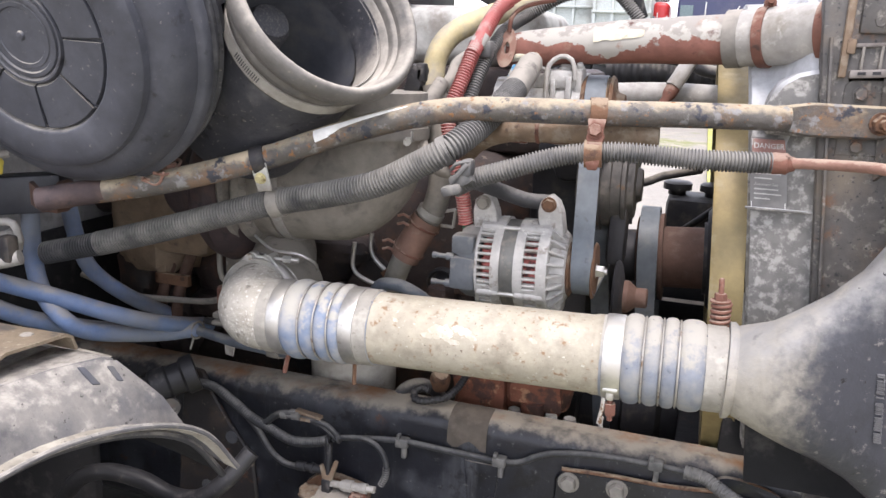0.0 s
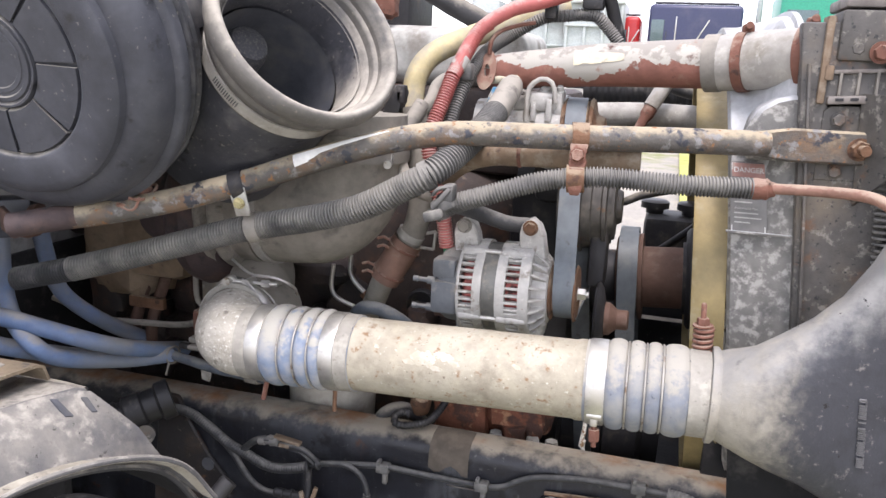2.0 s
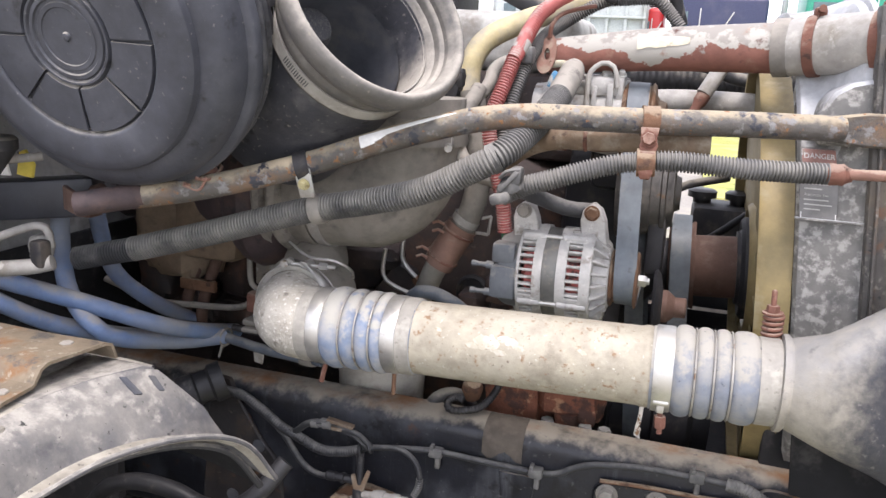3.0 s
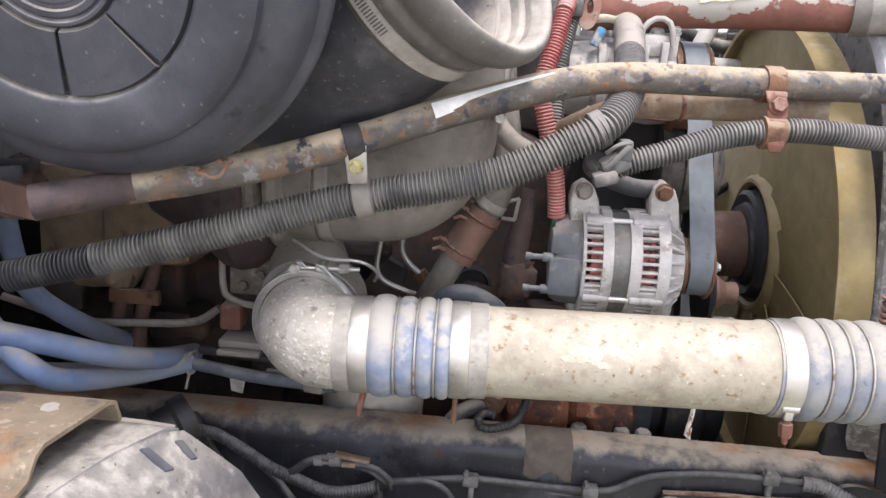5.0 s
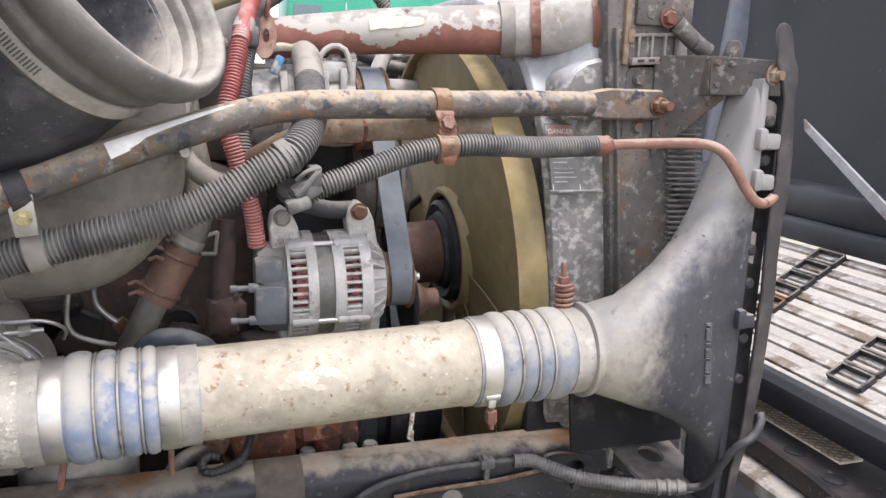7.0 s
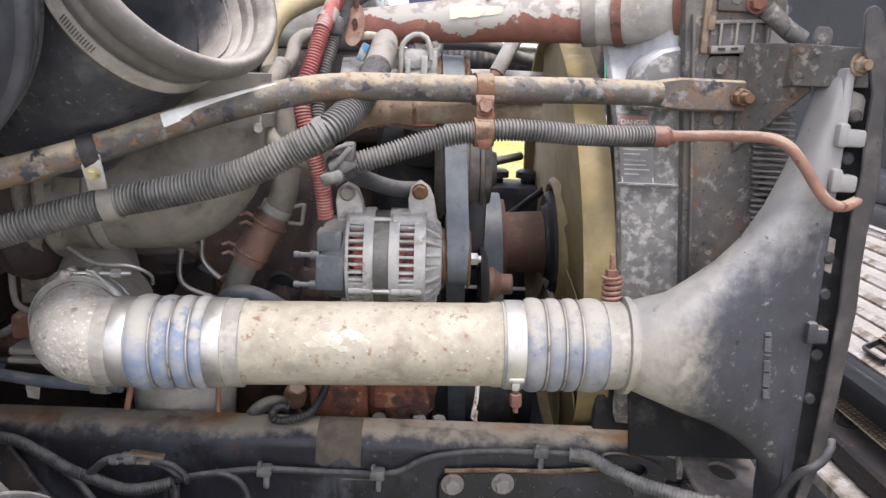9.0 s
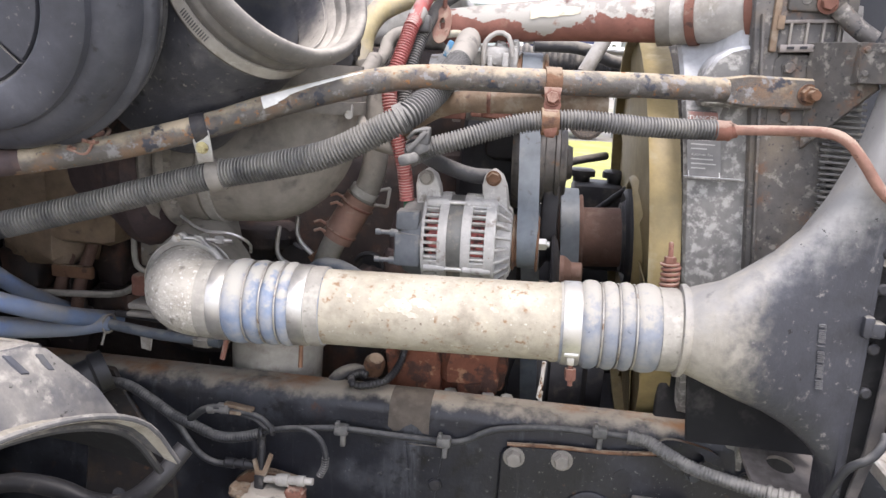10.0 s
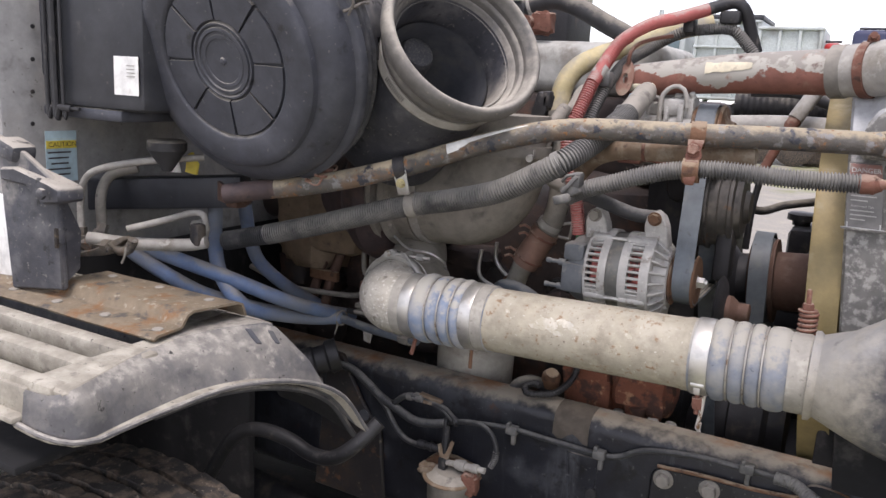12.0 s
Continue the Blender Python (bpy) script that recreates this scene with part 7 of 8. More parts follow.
part("inlet_band", lathe(IN_C, INLET, [(-0.074, 0.1095), (-0.074, 0.1118), (-0.056, 0.1118), (-0.056, 0.1095)], 72, caps=False), M_GREYHOSE, cleaner, "slotted steel band")
for k in range(13):
    x, y, z = basis(INLET)
    a = radians(141 + 1.7 * k)
    # slots lie on the side of the band that faces down and out
    d = x * math.cos(a) + y * math.sin(a)
    m = Matrix((INLET, INLET.cross(d), d)).transposed().to_4x4()
    part("band_slot", box(IN_C + INLET * -0.065 + d * 0.1119, (0.010, 0.0015, 0.0006), 0, m), M_CONDUIT, cleaner)
part("inlet_throat", lathe(IN_C, INLET, [(-0.30, 0.0), (-0.30, 0.078), (-0.19, 0.082), (-0.17, 0.086), (-0.086, 0.0885)], 72, caps=False), M_THROAT, cleaner, "dark throat of the inlet")
part("filter_end", lathe(IN_C - INLET * 0.175 + Vector((-0.029, 0.016, 0.050)), INLET, [(0, 0.032), (0.040, 0.031), (0.050, 0.026), (0.054, 0.012), (0.054, 0.0)], 32), M_FILTER, cleaner, "speckled grey end of the filter inside")
dust_valve = solid("dust_valve", lathe((-0.80, 1.08, 1.455), (0, 0, -1), [(0, 0.030), (0.004, 0.034), (0.018, 0.034), (0.022, 0.030), (0.055, 0.008), (0.056, 0.0)], 24), M_RUBBER, "grey rubber dust valve under the air cleaner", "valve")

# ---- blue hoses and pipes by the cab ----
for pts in ([(-0.805, 1.20, 1.330), (-0.797, 1.19, 1.253), (-0.765, 1.170, 1.205), (-0.722, 1.165, 1.165), (-0.699, 1.20, 1.135), (-0.653, 1.29, 1.109), (-0.610, 1.348, 1.104)],
            [(-0.925, 1.083, 1.248), (-0.87, 1.10, 1.215), (-0.80, 1.15, 1.165), (-0.74, 1.21, 1.135), (-0.70, 1.28, 1.11), (-0.66, 1.37, 1.09)],
            [(-0.910, 1.100, 1.250), (-0.82, 1.130, 1.225), (-0.74, 1.165, 1.200), (-0.67, 1.21, 1.168), (-0.642, 1.255, 1.145), (-0.628, 1.32, 1.12), (-0.628, 1.41, 1.09)],
            [(-0.827, 1.30, 1.320), (-0.825, 1.32, 1.231), (-0.812, 1.34, 1.181), (-0.77, 1.38, 1.13), (-0.74, 1.45, 1.08)]):
    solid("blue_hose", sweep(pts, 0.0138, 16), M_BLUEHOSE, "blue rubber hose greyed with dust beside the cab", "hose", "blue hoses by the cab")
hard = thing("hydraulic_pipe", (-0.5, 1.31, 1.08), "dark steel pipe with fittings joining the blue hose", "pipe")
part("pipe", sweep([(-0.612, 1.347, 1.104), (-0.57, 1.335, 1.104), (-0.50, 1.315, 1.106), (-0.40, 1.30, 1.110)], 0.0085, 14), M_BLUEGREY, hard)
part("pipe", sweep([(-0.600, 1.36, 1.118), (-0.55, 1.35, 1.120), (-0.48, 1.34, 1.120)], 0.006, 10), M_DARK, hard)
part("hose_clamp", merge(ring((-0.606, 1.345, 1.104), (1, -0.2, 0), 0.0148, 0.0022, 20, 6), sweep([(-0.604, 1.33, 1.095), (-0.607, 1.325, 1.075)], 0.002, 6)), M_GREYTUBE, hard)
part("sleeve_nut", lathe((-0.44, 1.306, 1.108), (1, -0.15, 0.03), [(0, 0.008), (0.0, 0.012), (0.024, 0.012), (0.024, 0.008)], 6), M_GREYTUBE, hard)
part("label_tag", slab([(-0.557, 1.351, 1.090), (-0.534, 1.349, 1.090), (-0.537, 1.347, 1.064), (-0.554, 1.349, 1.066)], (0, 0.003, 0), 0.001), M_GREYHOSE, hard)
part("thin_rod", sweep([(-0.500, 1.335, 1.108), (-0.395, 1.325, 1.104)], 0.003, 8), M_GREYTUBE, hard)
white_pipe = thing("hard_pipe", (-0.83, 1.04, 1.25), "bent pale steel pipes and a fitting on the cab front", "pipe")
part("pipe", sweep([(-0.735, 1.108, 1.277), (-0.767, 1.090, 1.270), (-0.83, 1.03, 1.272), (-0.90, 0.99, 1.278)], 0.0115, 12), M_GREYHOSE, white_pipe)
part("pipe", sweep([(-0.930, 1.000, 1.278), (-0.930, 1.000, 1.340), (-0.915, 1.000, 1.380), (-0.875, 1.003, 1.402), (-0.832, 1.05, 1.415), (-0.762, 1.13, 1.425)], 0.0062, 10), M_GREYHOSE, white_pipe)
part("pipe", sweep([(-0.934, 1.045, 1.285), (-0.940, 1.05, 1.345), (-0.935, 1.07, 1.380), (-0.90, 1.10, 1.395)], 0.0095, 10), M_GREYTUBE, white_pipe)
part("pipe", sweep([(-0.83, 1.015, 1.300), (-0.79, 1.06, 1.315), (-0.772, 1.11, 1.325), (-0.752, 1.118, 1.322), (-0.748, 1.12, 1.295)], 0.006, 10), M_GREYHOSE, white_pipe)
part("fitting", merge(lathe((-0.944, 0.998, 1.262), (1, 0.02, 0.06), [(0, 0.008), (0.004, 0.014), (0.020, 0.014), (0.021, 0.010), (0.034, 0.010), (0.035, 0.016), (0.054, 0.016), (0.055, 0.011), (0.075, 0.011), (0.076, 0.014), (0.092, 0.014), (0.094, 0.008)], 6), lathe((-0.930, 1.000, 1.262), (0, 0, 1), [(0, 0.012), (0.016, 0.012), (0.017, 0.0095), (0.030, 0.0095), (0.031, 0.007)], 6), lathe((-0.905, 1.010, 1.262), (0.1, 0.4, 1), [(0, 0.013), (0.026, 0.013), (0.027, 0.010), (0.040, 0.010)], 6), slab([(-0.880, 0.985, 1.262), (-0.825, 1.000, 1.290), (-0.820, 1.000, 1.284), (-0.862, 0.988, 1.252), (-0.915, 0.980, 1.243), (-0.920, 0.980, 1.250)], (0, 0.018, 0), 0.002), sweep([(-0.850, 1.00, 1.275), (-0.835, 1.005, 1.262), (-0.818, 1.01, 1.268), (-0.808, 1.01, 1.285)], 0.009, 10)), M_FRAME, white_pipe, "grimy stacked brass fittings and a strap")
part("wire_tail", sweep([(-0.815, 1.0, 1.272), (-0.812, 0.995, 1.258), (-0.817, 0.992, 1.245)], 0.002, 6), M_GREYTUBE, white_pipe)
part("clamp_block", box((-0.748, 1.100, 1.290), (0.022, 0.022, 0.040), 0.005), M_DARK, white_pipe)
part("white_boot", lump((-0.775, 1.13, 1.292), (0.030, 0.03, 0.034), 55, 0.2, 8), M_GREYHOSE, white_pipe)
solid("cable_loop", ring((-0.752, 1.085, 1.493), (0.5, -1, 0.2), 0.013, 0.0025, 24, 6), M_GREYHOSE, "small grey cable loop under the black box", "cable")
beam = thing("cross_beam", (-0.85, 1.16, 1.31), "black drilled steel cross beam under the air cleaner", "beam")
bturn = Matrix.Rotation(math.atan2(0.10, 0.27), 4, "Z") @ Matrix.Rotation(-0.09, 4, "Y")
part("channel", box((-0.875, 1.145, 1.348), (0.32, 0.05, 0.058), 0.004, bturn), M_HOOD, beam)
for k in range(4):
    part("hole", lathe(Vector((-0.94 + 0.055 * k, 1.0955 + 0.0205 * k, 1.345 + 0.005 * k)), (0.35, -1, 0), [(0, 0.0055), (0.001, 0.0055)], 14), M_TYRE, beam)
part("rusty_end", merge(lathe((-0.715, 1.175, 1.362), (1, 0.2, 0.1), [(0, 0.02), (0.012, 0.022), (0.02, 0.012)], 16), box((-0.722, 1.17, 1.345), (0.03, 0.03, 0.02), 0.005), slab([(-0.735, 1.135, 1.385), (-0.640, 1.055, 1.392), (-0.625, 1.060, 1.378), (-0.640, 1.060, 1.362), (-0.735, 1.135, 1.350)], (0.004, 0.006, 0), 0.001)), M_HUB, beam, "rusty beam end")
solid("yellow_tag", slab([(-0.822, 1.14, 1.392), (-0.800, 1.145, 1.388), (-0.795, 1.145, 1.408), (-0.805, 1.14, 1.430), (-0.815, 1.14, 1.425)], (0.002, 0.004, 0), 0.0005), M_YELLOW, "crumpled yellow tag behind the cross beam", "tag")
solid("white_tag", slab([(-0.848, 1.13, 1.390), (-0.830, 1.134, 1.390), (-0.834, 1.132, 1.412), (-0.852, 1.129, 1.410)], (0.002, 0.004, 0), 0.0005), M_WHITE, "small white tag behind the cross beam", "tag")
brown = thing("brown_cover", (-0.74, 1.50, 1.15), "dull tan-brown dusty cover behind the hoses", "cover")
part("housing", box((-0.70, 1.50, 1.29), (0.14, 0.16, 0.17), 0.03), M_COVER, brown)
part("bulge", lump((-0.80, 1.52, 1.26), (0.16, 0.16, 0.22), 71, 0.2, 12), M_COVER, brown)
for px in (-0.735, -0.700):
    solid("vertical_pipe", sweep([(px, 1.50, 1.25), (px - 0.012, 1.47, 1.18), (px - 0.022, 1.45, 1.12), (px - 0.03, 1.45, 1.05)], 0.011, 12), M_HUB, "brown rusted small pipe beside the engine", "pipe", "small brown pipes")
solid("pipe_clamp_plate", box((-0.728, 1.445, 1.155), (0.075, 0.012, 0.022), 0.003), M_RUSTY, "rusty plate clamping two brown pipes", "clamp")

# ---- cab front ----
cab = thing("cab_wall", (-1.3, 1.75, 0.95), "grey painted cab front and side panel", "cab", kind="structure")
part("front_panel", box((-1.04, 1.75, 1.405), (0.07, 1.68, 0.91), 0.012), M_CAB, cab)
part("windscreen", slab([(-1.02, 0.98, 1.862), (-1.02, 2.52, 1.862), (-1.34, 2.50, 2.535), (-1.34, 1.00, 2.535)], (-0.006, 0, 0.003), 0), M_GLASS, cab, "windscreen glass reflecting the sky")
# added panel, keeps the lower cab front from looking lit
part("darkening_panel", box((-0.998, 1.40, 1.09), (0.010, 0.90, 0.27), 0.003), M_SHADEBLACK, cab, "near-black panel added to darken the lower cab front")
part("lower_panel", box((-1.03, 1.95, 0.80), (0.03, 1.25, 0.34), 0.005), M_HOOD, cab, "black lower firewall")
part("side_panel", box((-2.0, 0.93, 1.6), (1.86, 0.05, 1.9), 0.012), M_CAB, cab)
part("far_side_panel", box((-2.0, 2.57, 1.6), (1.86, 0.05, 1.9), 0.012), M_CAB, cab)
part("rear_panel", box((-2.95, 1.75, 1.6), (0.05, 1.68, 1.9), 0.012), M_CAB, cab)
part("roof_edge", box((-2.0, 1.75, 2.58), (1.92, 1.70, 0.08), 0.02), M_CAB, cab)
part("cowl", box((-0.95, 1.80, 1.862), (0.13, 1.3, 0.05), 0.02, None, 3), M_HOOD, cab, "black plastic cowl below the windscreen")
for k in range(4):
    part("rivet", lathe((-1.003, 0.965 + 0.003 * k, 1.47 + 0.055 * k), (1, 0, 0), [(0, 0.004), (0.002, 0.0035)], 10), M_DARK, cab)
warn = thing("caution_label", (-1.0, 1.02, 1.36), "pale blue and yellow caution label on the cab wall", "label")
part("sheet", box((-1.0035, 1.0185, 1.4105), (0.001, 0.062, 0.092), 0), M_PALEBLUE, warn)
part("yellow_bar", box((-1.0025, 1.0185, 1.432), (0.001, 0.060, 0.014), 0), M_YELLOW, warn, "yellow heading bar")
for k in range(6):
    part("print_line", box((-1.0025, 1.014 - 0.002 * (k % 2), 1.418 - 0.010 * k), (0.0008, 0.046 - 0.006 * (k % 3), 0.003), 0), M_INK, warn)
caution = bpy.data.curves.new("heading_word", "FONT")
caution.body, caution.size, caution.align_x, caution.align_y, caution.extrude = "CAUTION", 0.0125, "CENTER", "CENTER", 0.0002
holder = bpy.data.objects.new("heading_word", caution)
flat = holder.to_mesh()
word = [Vector((-1.0016, 1.0205 + v.co.x, 1.432 + v.co.y)) for v in flat.vertices], [list(p.vertices) for p in flat.polygons]
holder.to_mesh_clear()
bpy.data.objects.remove(holder)
part("heading_word", word, M_INK, warn)
hvac = thing("heater_box", (-0.86, 1.15, 1.5), "black plastic heater box with pipes and paper labels", "heater box")
part("case", box((-0.845, 1.16, 1.73), (0.25, 0.39, 0.45), 0.015), M_HOOD, hvac)
part("side_case", box((-0.985, 1.14, 1.75), (0.08, 0.30, 0.42), 0.02), M_BLACK, hvac)
for x, r in ((-0.945, 0.004), (-0.905, 0.003), (-0.925, 0.006)):
    part("edge_pipe", sweep([(x, 0.958, 1.95), (x, 0.957, 1.52), (x + 0.012, 0.957, 1.505), (x + 0.04, 0.958, 1.503)], r, 8), M_TAPE, hvac)
part("white_label", box((-0.757, 0.9635, 1.562), (0.056, 0.001, 0.060), 0), M_WHITE, hvac, "white paper label")
for k in range(4):
    part("print_line", box((-0.746, 0.9625, 1.578 - 0.0055 * k), (0.018, 0.0008, 0.0014), 0), M_GREYHOSE, hvac)
part("yellow_label", box((-0.763, 0.9635, 1.762), (0.088, 0.001, 0.042), 0), M_YELLOW, hvac, "yellow caution label")
for k in range(4):
    part("print_line", box((-0.765, 0.9625, 1.774 - 0.008 * k), (0.07 - 0.01 * (k % 2), 0.0008, 0.003), 0), M_INK, hvac)
part("lower_tray", box((-0.88, 1.10, 1.497), (0.20, 0.26, 0.02), 0.006), M_BLACK, hvac)
foot = thing("cab_bracket", (-0.87, 0.86, 1.2), "grimy black hinge bracket beside the cab step", "bracket")
part("upright", slab([(-0.905, 0.85, 1.215), (-0.796, 0.865, 1.226), (-0.800, 0.865, 1.385), (-0.815, 0.862, 1.405), (-0.86, 0.85, 1.438), (-0.918, 0.845, 1.462)], (0, 0.012, 0), 0.003), M_BODYP, foot)
part("brace", slab([(-0.806, 0.874, 1.385), (-0.806, 0.905, 1.315), (-0.806, 0.90, 1.255), (-0.806, 0.874, 1.235)], (0.006, 0, 0), 0.001), M_BODYP, foot)
part("hinge", merge(slab([(-0.905, 0.840, 1.412), (-0.870, 0.842, 1.416), (-0.800, 0.850, 1.398), (-0.776, 0.852, 1.390), (-0.776, 0.852, 1.368), (-0.815, 0.848, 1.362), (-0.850, 0.845, 1.388), (-0.905, 0.840, 1.392)], (0, 0.045, 0), 0.004), box((-0.890, 0.86, 1.440), (0.050, 0.045, 0.030), 0.010, Euler((0, 0.3, 0)).to_matrix().to_4x4()), lathe((-0.800, 0.842, 1.382), (0, -1, 0), [(0, 0.009), (0.006, 0.009), (0.008, 0.005)], 6)), M_BODYP, foot)
part("slot", box((-0.802, 0.862, 1.31), (0.006, 0.006, 0.032), 0.002), M_TYRE, foot)
solid("door_skirt", box((-0.985, 0.895, 1.272), (0.10, 0.02, 0.165), 0.008), M_WHITE, "white painted door skirt beside the bracket", "panel")

# ---- fender with its step ----
fender = thing("quarter_fender", (-0.75, 0.85, 1.02), "weathered pale plastic fender with step slats and a rusty tread plate", "fender")
DECK = [(-0.565, 0.646, 1.190), (-0.530, 0.647, 1.191), (-0.508, 0.653, 1.193), (-0.499, 0.668, 1.199), (-0.508, 0.703, 1.200), (-0.524, 0.757, 1.201), (-0.536, 0.81, 1.202), (-0.535, 0.87, 1.203), (-0.515, 0.94, 1.204), (-0.490, 0.99, 1.202), (-0.482, 1.004, 1.196)]
LIP = [(-0.565, 0.634, 1.150), (-0.520, 0.634, 1.147), (-0.484, 0.645, 1.143), (-0.472, 0.675, 1.138), (-0.474, 0.70, 1.137), (-0.468, 0.78, 1.141), (-0.450, 0.88, 1.145), (-0.412, 0.97, 1.134), (-0.385, 1.045, 1.095), (-0.372, 1.101, 1.018)]


def nose_geo(first, last, start=0, stop=22):
    deck, lip = spline(DECK, 0.022), spline(LIP, 0.030)
    n = 22
    grid = []
    for i in range(start, stop + 1):
        a = deck[round(i * (len(deck) - 1) / n)]
        b = lip[round(i * (len(lip) - 1) / n)]
        row = []
        for k in range(first, last + 1):
            u = k / 9
            p = a.lerp(b, u)
            p = p + Vector((0.006, 0, 0.004)) * math.sin(math.pi * u) - Vector((0.003, 0, 0.022)) * max(0.0, 1 - abs(u - 0.667) / 0.333) ** 0.8
            row.append(p)
        grid.append(row)
    return sheet(grid, -0.004)


part("nose", nose_geo(0, 6), M_FENDER, fender, "dark grey weathered sloping nose", sharp=60)
part("flare", nose_geo(6, 9, 0, 15), M_FLARE, fender, "pale dusty flare along the wheel arch", sharp=60)
part("flare_end", nose_geo(6, 8, 15, 22), M_FENDER, fender, sharp=60)
part("flare_rim", nose_geo(8, 9, 15, 22), M_FLARE, fender, "pale dusty rim", sharp=60)
part("lip", sweep(LIP, 0.0036, 8, 0.015), M_FENDER, fender)
part("inner_lip", sweep([(x - 0.022, y - 0.004, z - 0.014) for x, y, z in LIP[5:]], 0.005, 8, 0.015), M_RUBBER, fender, "black inner lip")
# shade under the fender is put into this sheet's black
part("liner", sheet([[Vector(p) + Vector((-0.018 - 0.16 * u, -0.004, -0.012 + 0.03 * math.sin(1.5 * u))) for u in (0, 0.25, 0.5, 0.75, 1.0)] for p in spline(LIP[4:], 0.03)], 0.003), M_SHADEBLACK, fender, "inside of the fender, near-black for its shade")
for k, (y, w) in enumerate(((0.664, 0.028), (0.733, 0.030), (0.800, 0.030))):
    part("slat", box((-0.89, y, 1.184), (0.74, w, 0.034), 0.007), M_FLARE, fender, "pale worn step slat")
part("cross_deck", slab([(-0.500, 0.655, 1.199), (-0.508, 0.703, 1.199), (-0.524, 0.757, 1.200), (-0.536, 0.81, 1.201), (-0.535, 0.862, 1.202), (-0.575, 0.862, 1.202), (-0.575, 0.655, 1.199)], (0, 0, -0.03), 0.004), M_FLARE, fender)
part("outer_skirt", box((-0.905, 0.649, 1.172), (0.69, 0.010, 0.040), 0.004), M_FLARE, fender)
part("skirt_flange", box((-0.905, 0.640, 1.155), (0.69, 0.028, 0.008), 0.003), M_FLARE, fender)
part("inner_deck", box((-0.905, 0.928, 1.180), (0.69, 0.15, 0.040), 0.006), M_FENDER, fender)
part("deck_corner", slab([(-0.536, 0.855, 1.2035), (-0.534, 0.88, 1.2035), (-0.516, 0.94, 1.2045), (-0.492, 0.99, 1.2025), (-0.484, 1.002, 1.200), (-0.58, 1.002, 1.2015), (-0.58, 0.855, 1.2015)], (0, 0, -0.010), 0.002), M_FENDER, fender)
# black tray added to darken the gaps between the slats
part("gap_shade_tray", box((-0.92, 0.75, 1.095), (0.74, 0.26, 0.012), 0.004), M_SHADEBLACK, fender)
part("edge_bead", sweep([(-1.25, 1.004, 1.196), (-0.60, 1.004, 1.198), (-0.490, 1.004, 1.195)], 0.005, 8, 0.03), M_RUBBER, fender, "black edge bead")
def tread_geo_plate():
    """One bent sheet: a low strip, a slope and a raised strip, its end cut askew."""
    prof = [(0.826, 1.205), (0.832, 1.2085), (0.876, 1.2090), (0.882, 1.2110), (0.892, 1.2255), (0.900, 1.2290), (0.978, 1.2270), (0.986, 1.2240), (0.992, 1.2060)]
    grid = []
    for i in range(15):
        u = i / 14
        row = []
        for k, (y, z) in enumerate(prof):
            x0, x1 = (-1.05, -0.545 - 0.10 * (y - 0.83)) if k < 4 else (-0.835, -0.548 + 0.15 * (y - 0.90))
            row.append((x0 + (x1 - x0) * u, y, z - 0.0006 * math.sin(11 * u + k)))
        grid.append(row)
    return sheet(grid, -0.004)


tread = part("tread_plate", tread_geo_plate(), M_STEP, fender, "rusty bent tread plate with bolts")
for bx, by, bz in ((-0.566, 0.850, 1.209), (-0.678, 0.850, 1.209), (-0.79, 0.850, 1.209), (-0.90, 0.85, 1.209), (-0.576, 0.958, 1.227), (-0.688, 0.960, 1.227), (-0.80, 0.960, 1.227)):
    part("tread_bolt", hexhead((bx, by, bz), (0, 0, 1), 0.0085, 0.006, 1.5), M_GREYTUBE, tread)
for slot in (((-0.503, 0.959, 1.199), (-0.498, 0.965, 1.197), (-0.477, 0.966, 1.179), (-0.481, 0.958, 1.181)), ((-0.485, 0.989, 1.192), (-0.481, 0.995, 1.190), (-0.468, 0.996, 1.173), (-0.471, 0.990, 1.175))):
    part("vent_slot", slab([Vector(p) + Vector((0.0014, 0, 0.0018)) for p in slot], (-0.002, 0, -0.003), 0.0), M_THROAT, fender, "dark slot")

# ---- front tyre and what shows behind it ----
TY = Vector((-0.58, 0.742, 0.505))
tyre = thing("road_wheel", (TY.x, TY.y, 0.0), "large truck wheel with a dusty worn tyre under the fender", "wheel")
part("tyre", lathe(TY, (0, 1, 0), [(-0.135, 0.30), (-0.155, 0.38), (-0.152, 0.45), (-0.138, 0.487), (-0.10, 0.494), (0.10, 0.494), (0.138, 0.487), (0.152, 0.45), (0.155, 0.38), (0.135, 0.30)], 96), M_TYRE, tyre)


def tread_geo(y0, y1, r):
    v, f, n = [], [], 240
    for k in range(n):
        a = 2 * math.pi * k / n
        d = Vector((math.cos(a), 0, math.sin(a)))
        cut = 0.004 if k % 5 == 0 else 0.0
        for y, rr in ((y0, r - 0.012), (y0 + 0.002, r - cut), (y1 - 0.002, r - cut), (y1, r - 0.012)):
            v.append(TY + d * rr + Vector((0, y, 0)))
    for k in range(n):
        j = (k + 1) % n
        for q in range(3):
            f.append([k * 4 + q, k * 4 + q + 1, j * 4 + q + 1, j * 4 + q])
    return v, f


for y0, y1, r in ((-0.136, -0.094, 0.500), (-0.084, -0.044, 0.505), (-0.034, -0.004, 0.506), (0.004, 0.034, 0.506), (0.044, 0.084, 0.505), (0.094, 0.136, 0.500)):
    part("tread_rib", tread_geo(y0, y1, r), M_TYRE, tyre, "worn dusty tread rib")
part("rim", lathe(TY, (0, 1, 0), [(-0.12, 0.295), (-0.10, 0.28), (-0.05, 0.26), (-0.04, 0.0)], 48), M_RAIL, tyre)
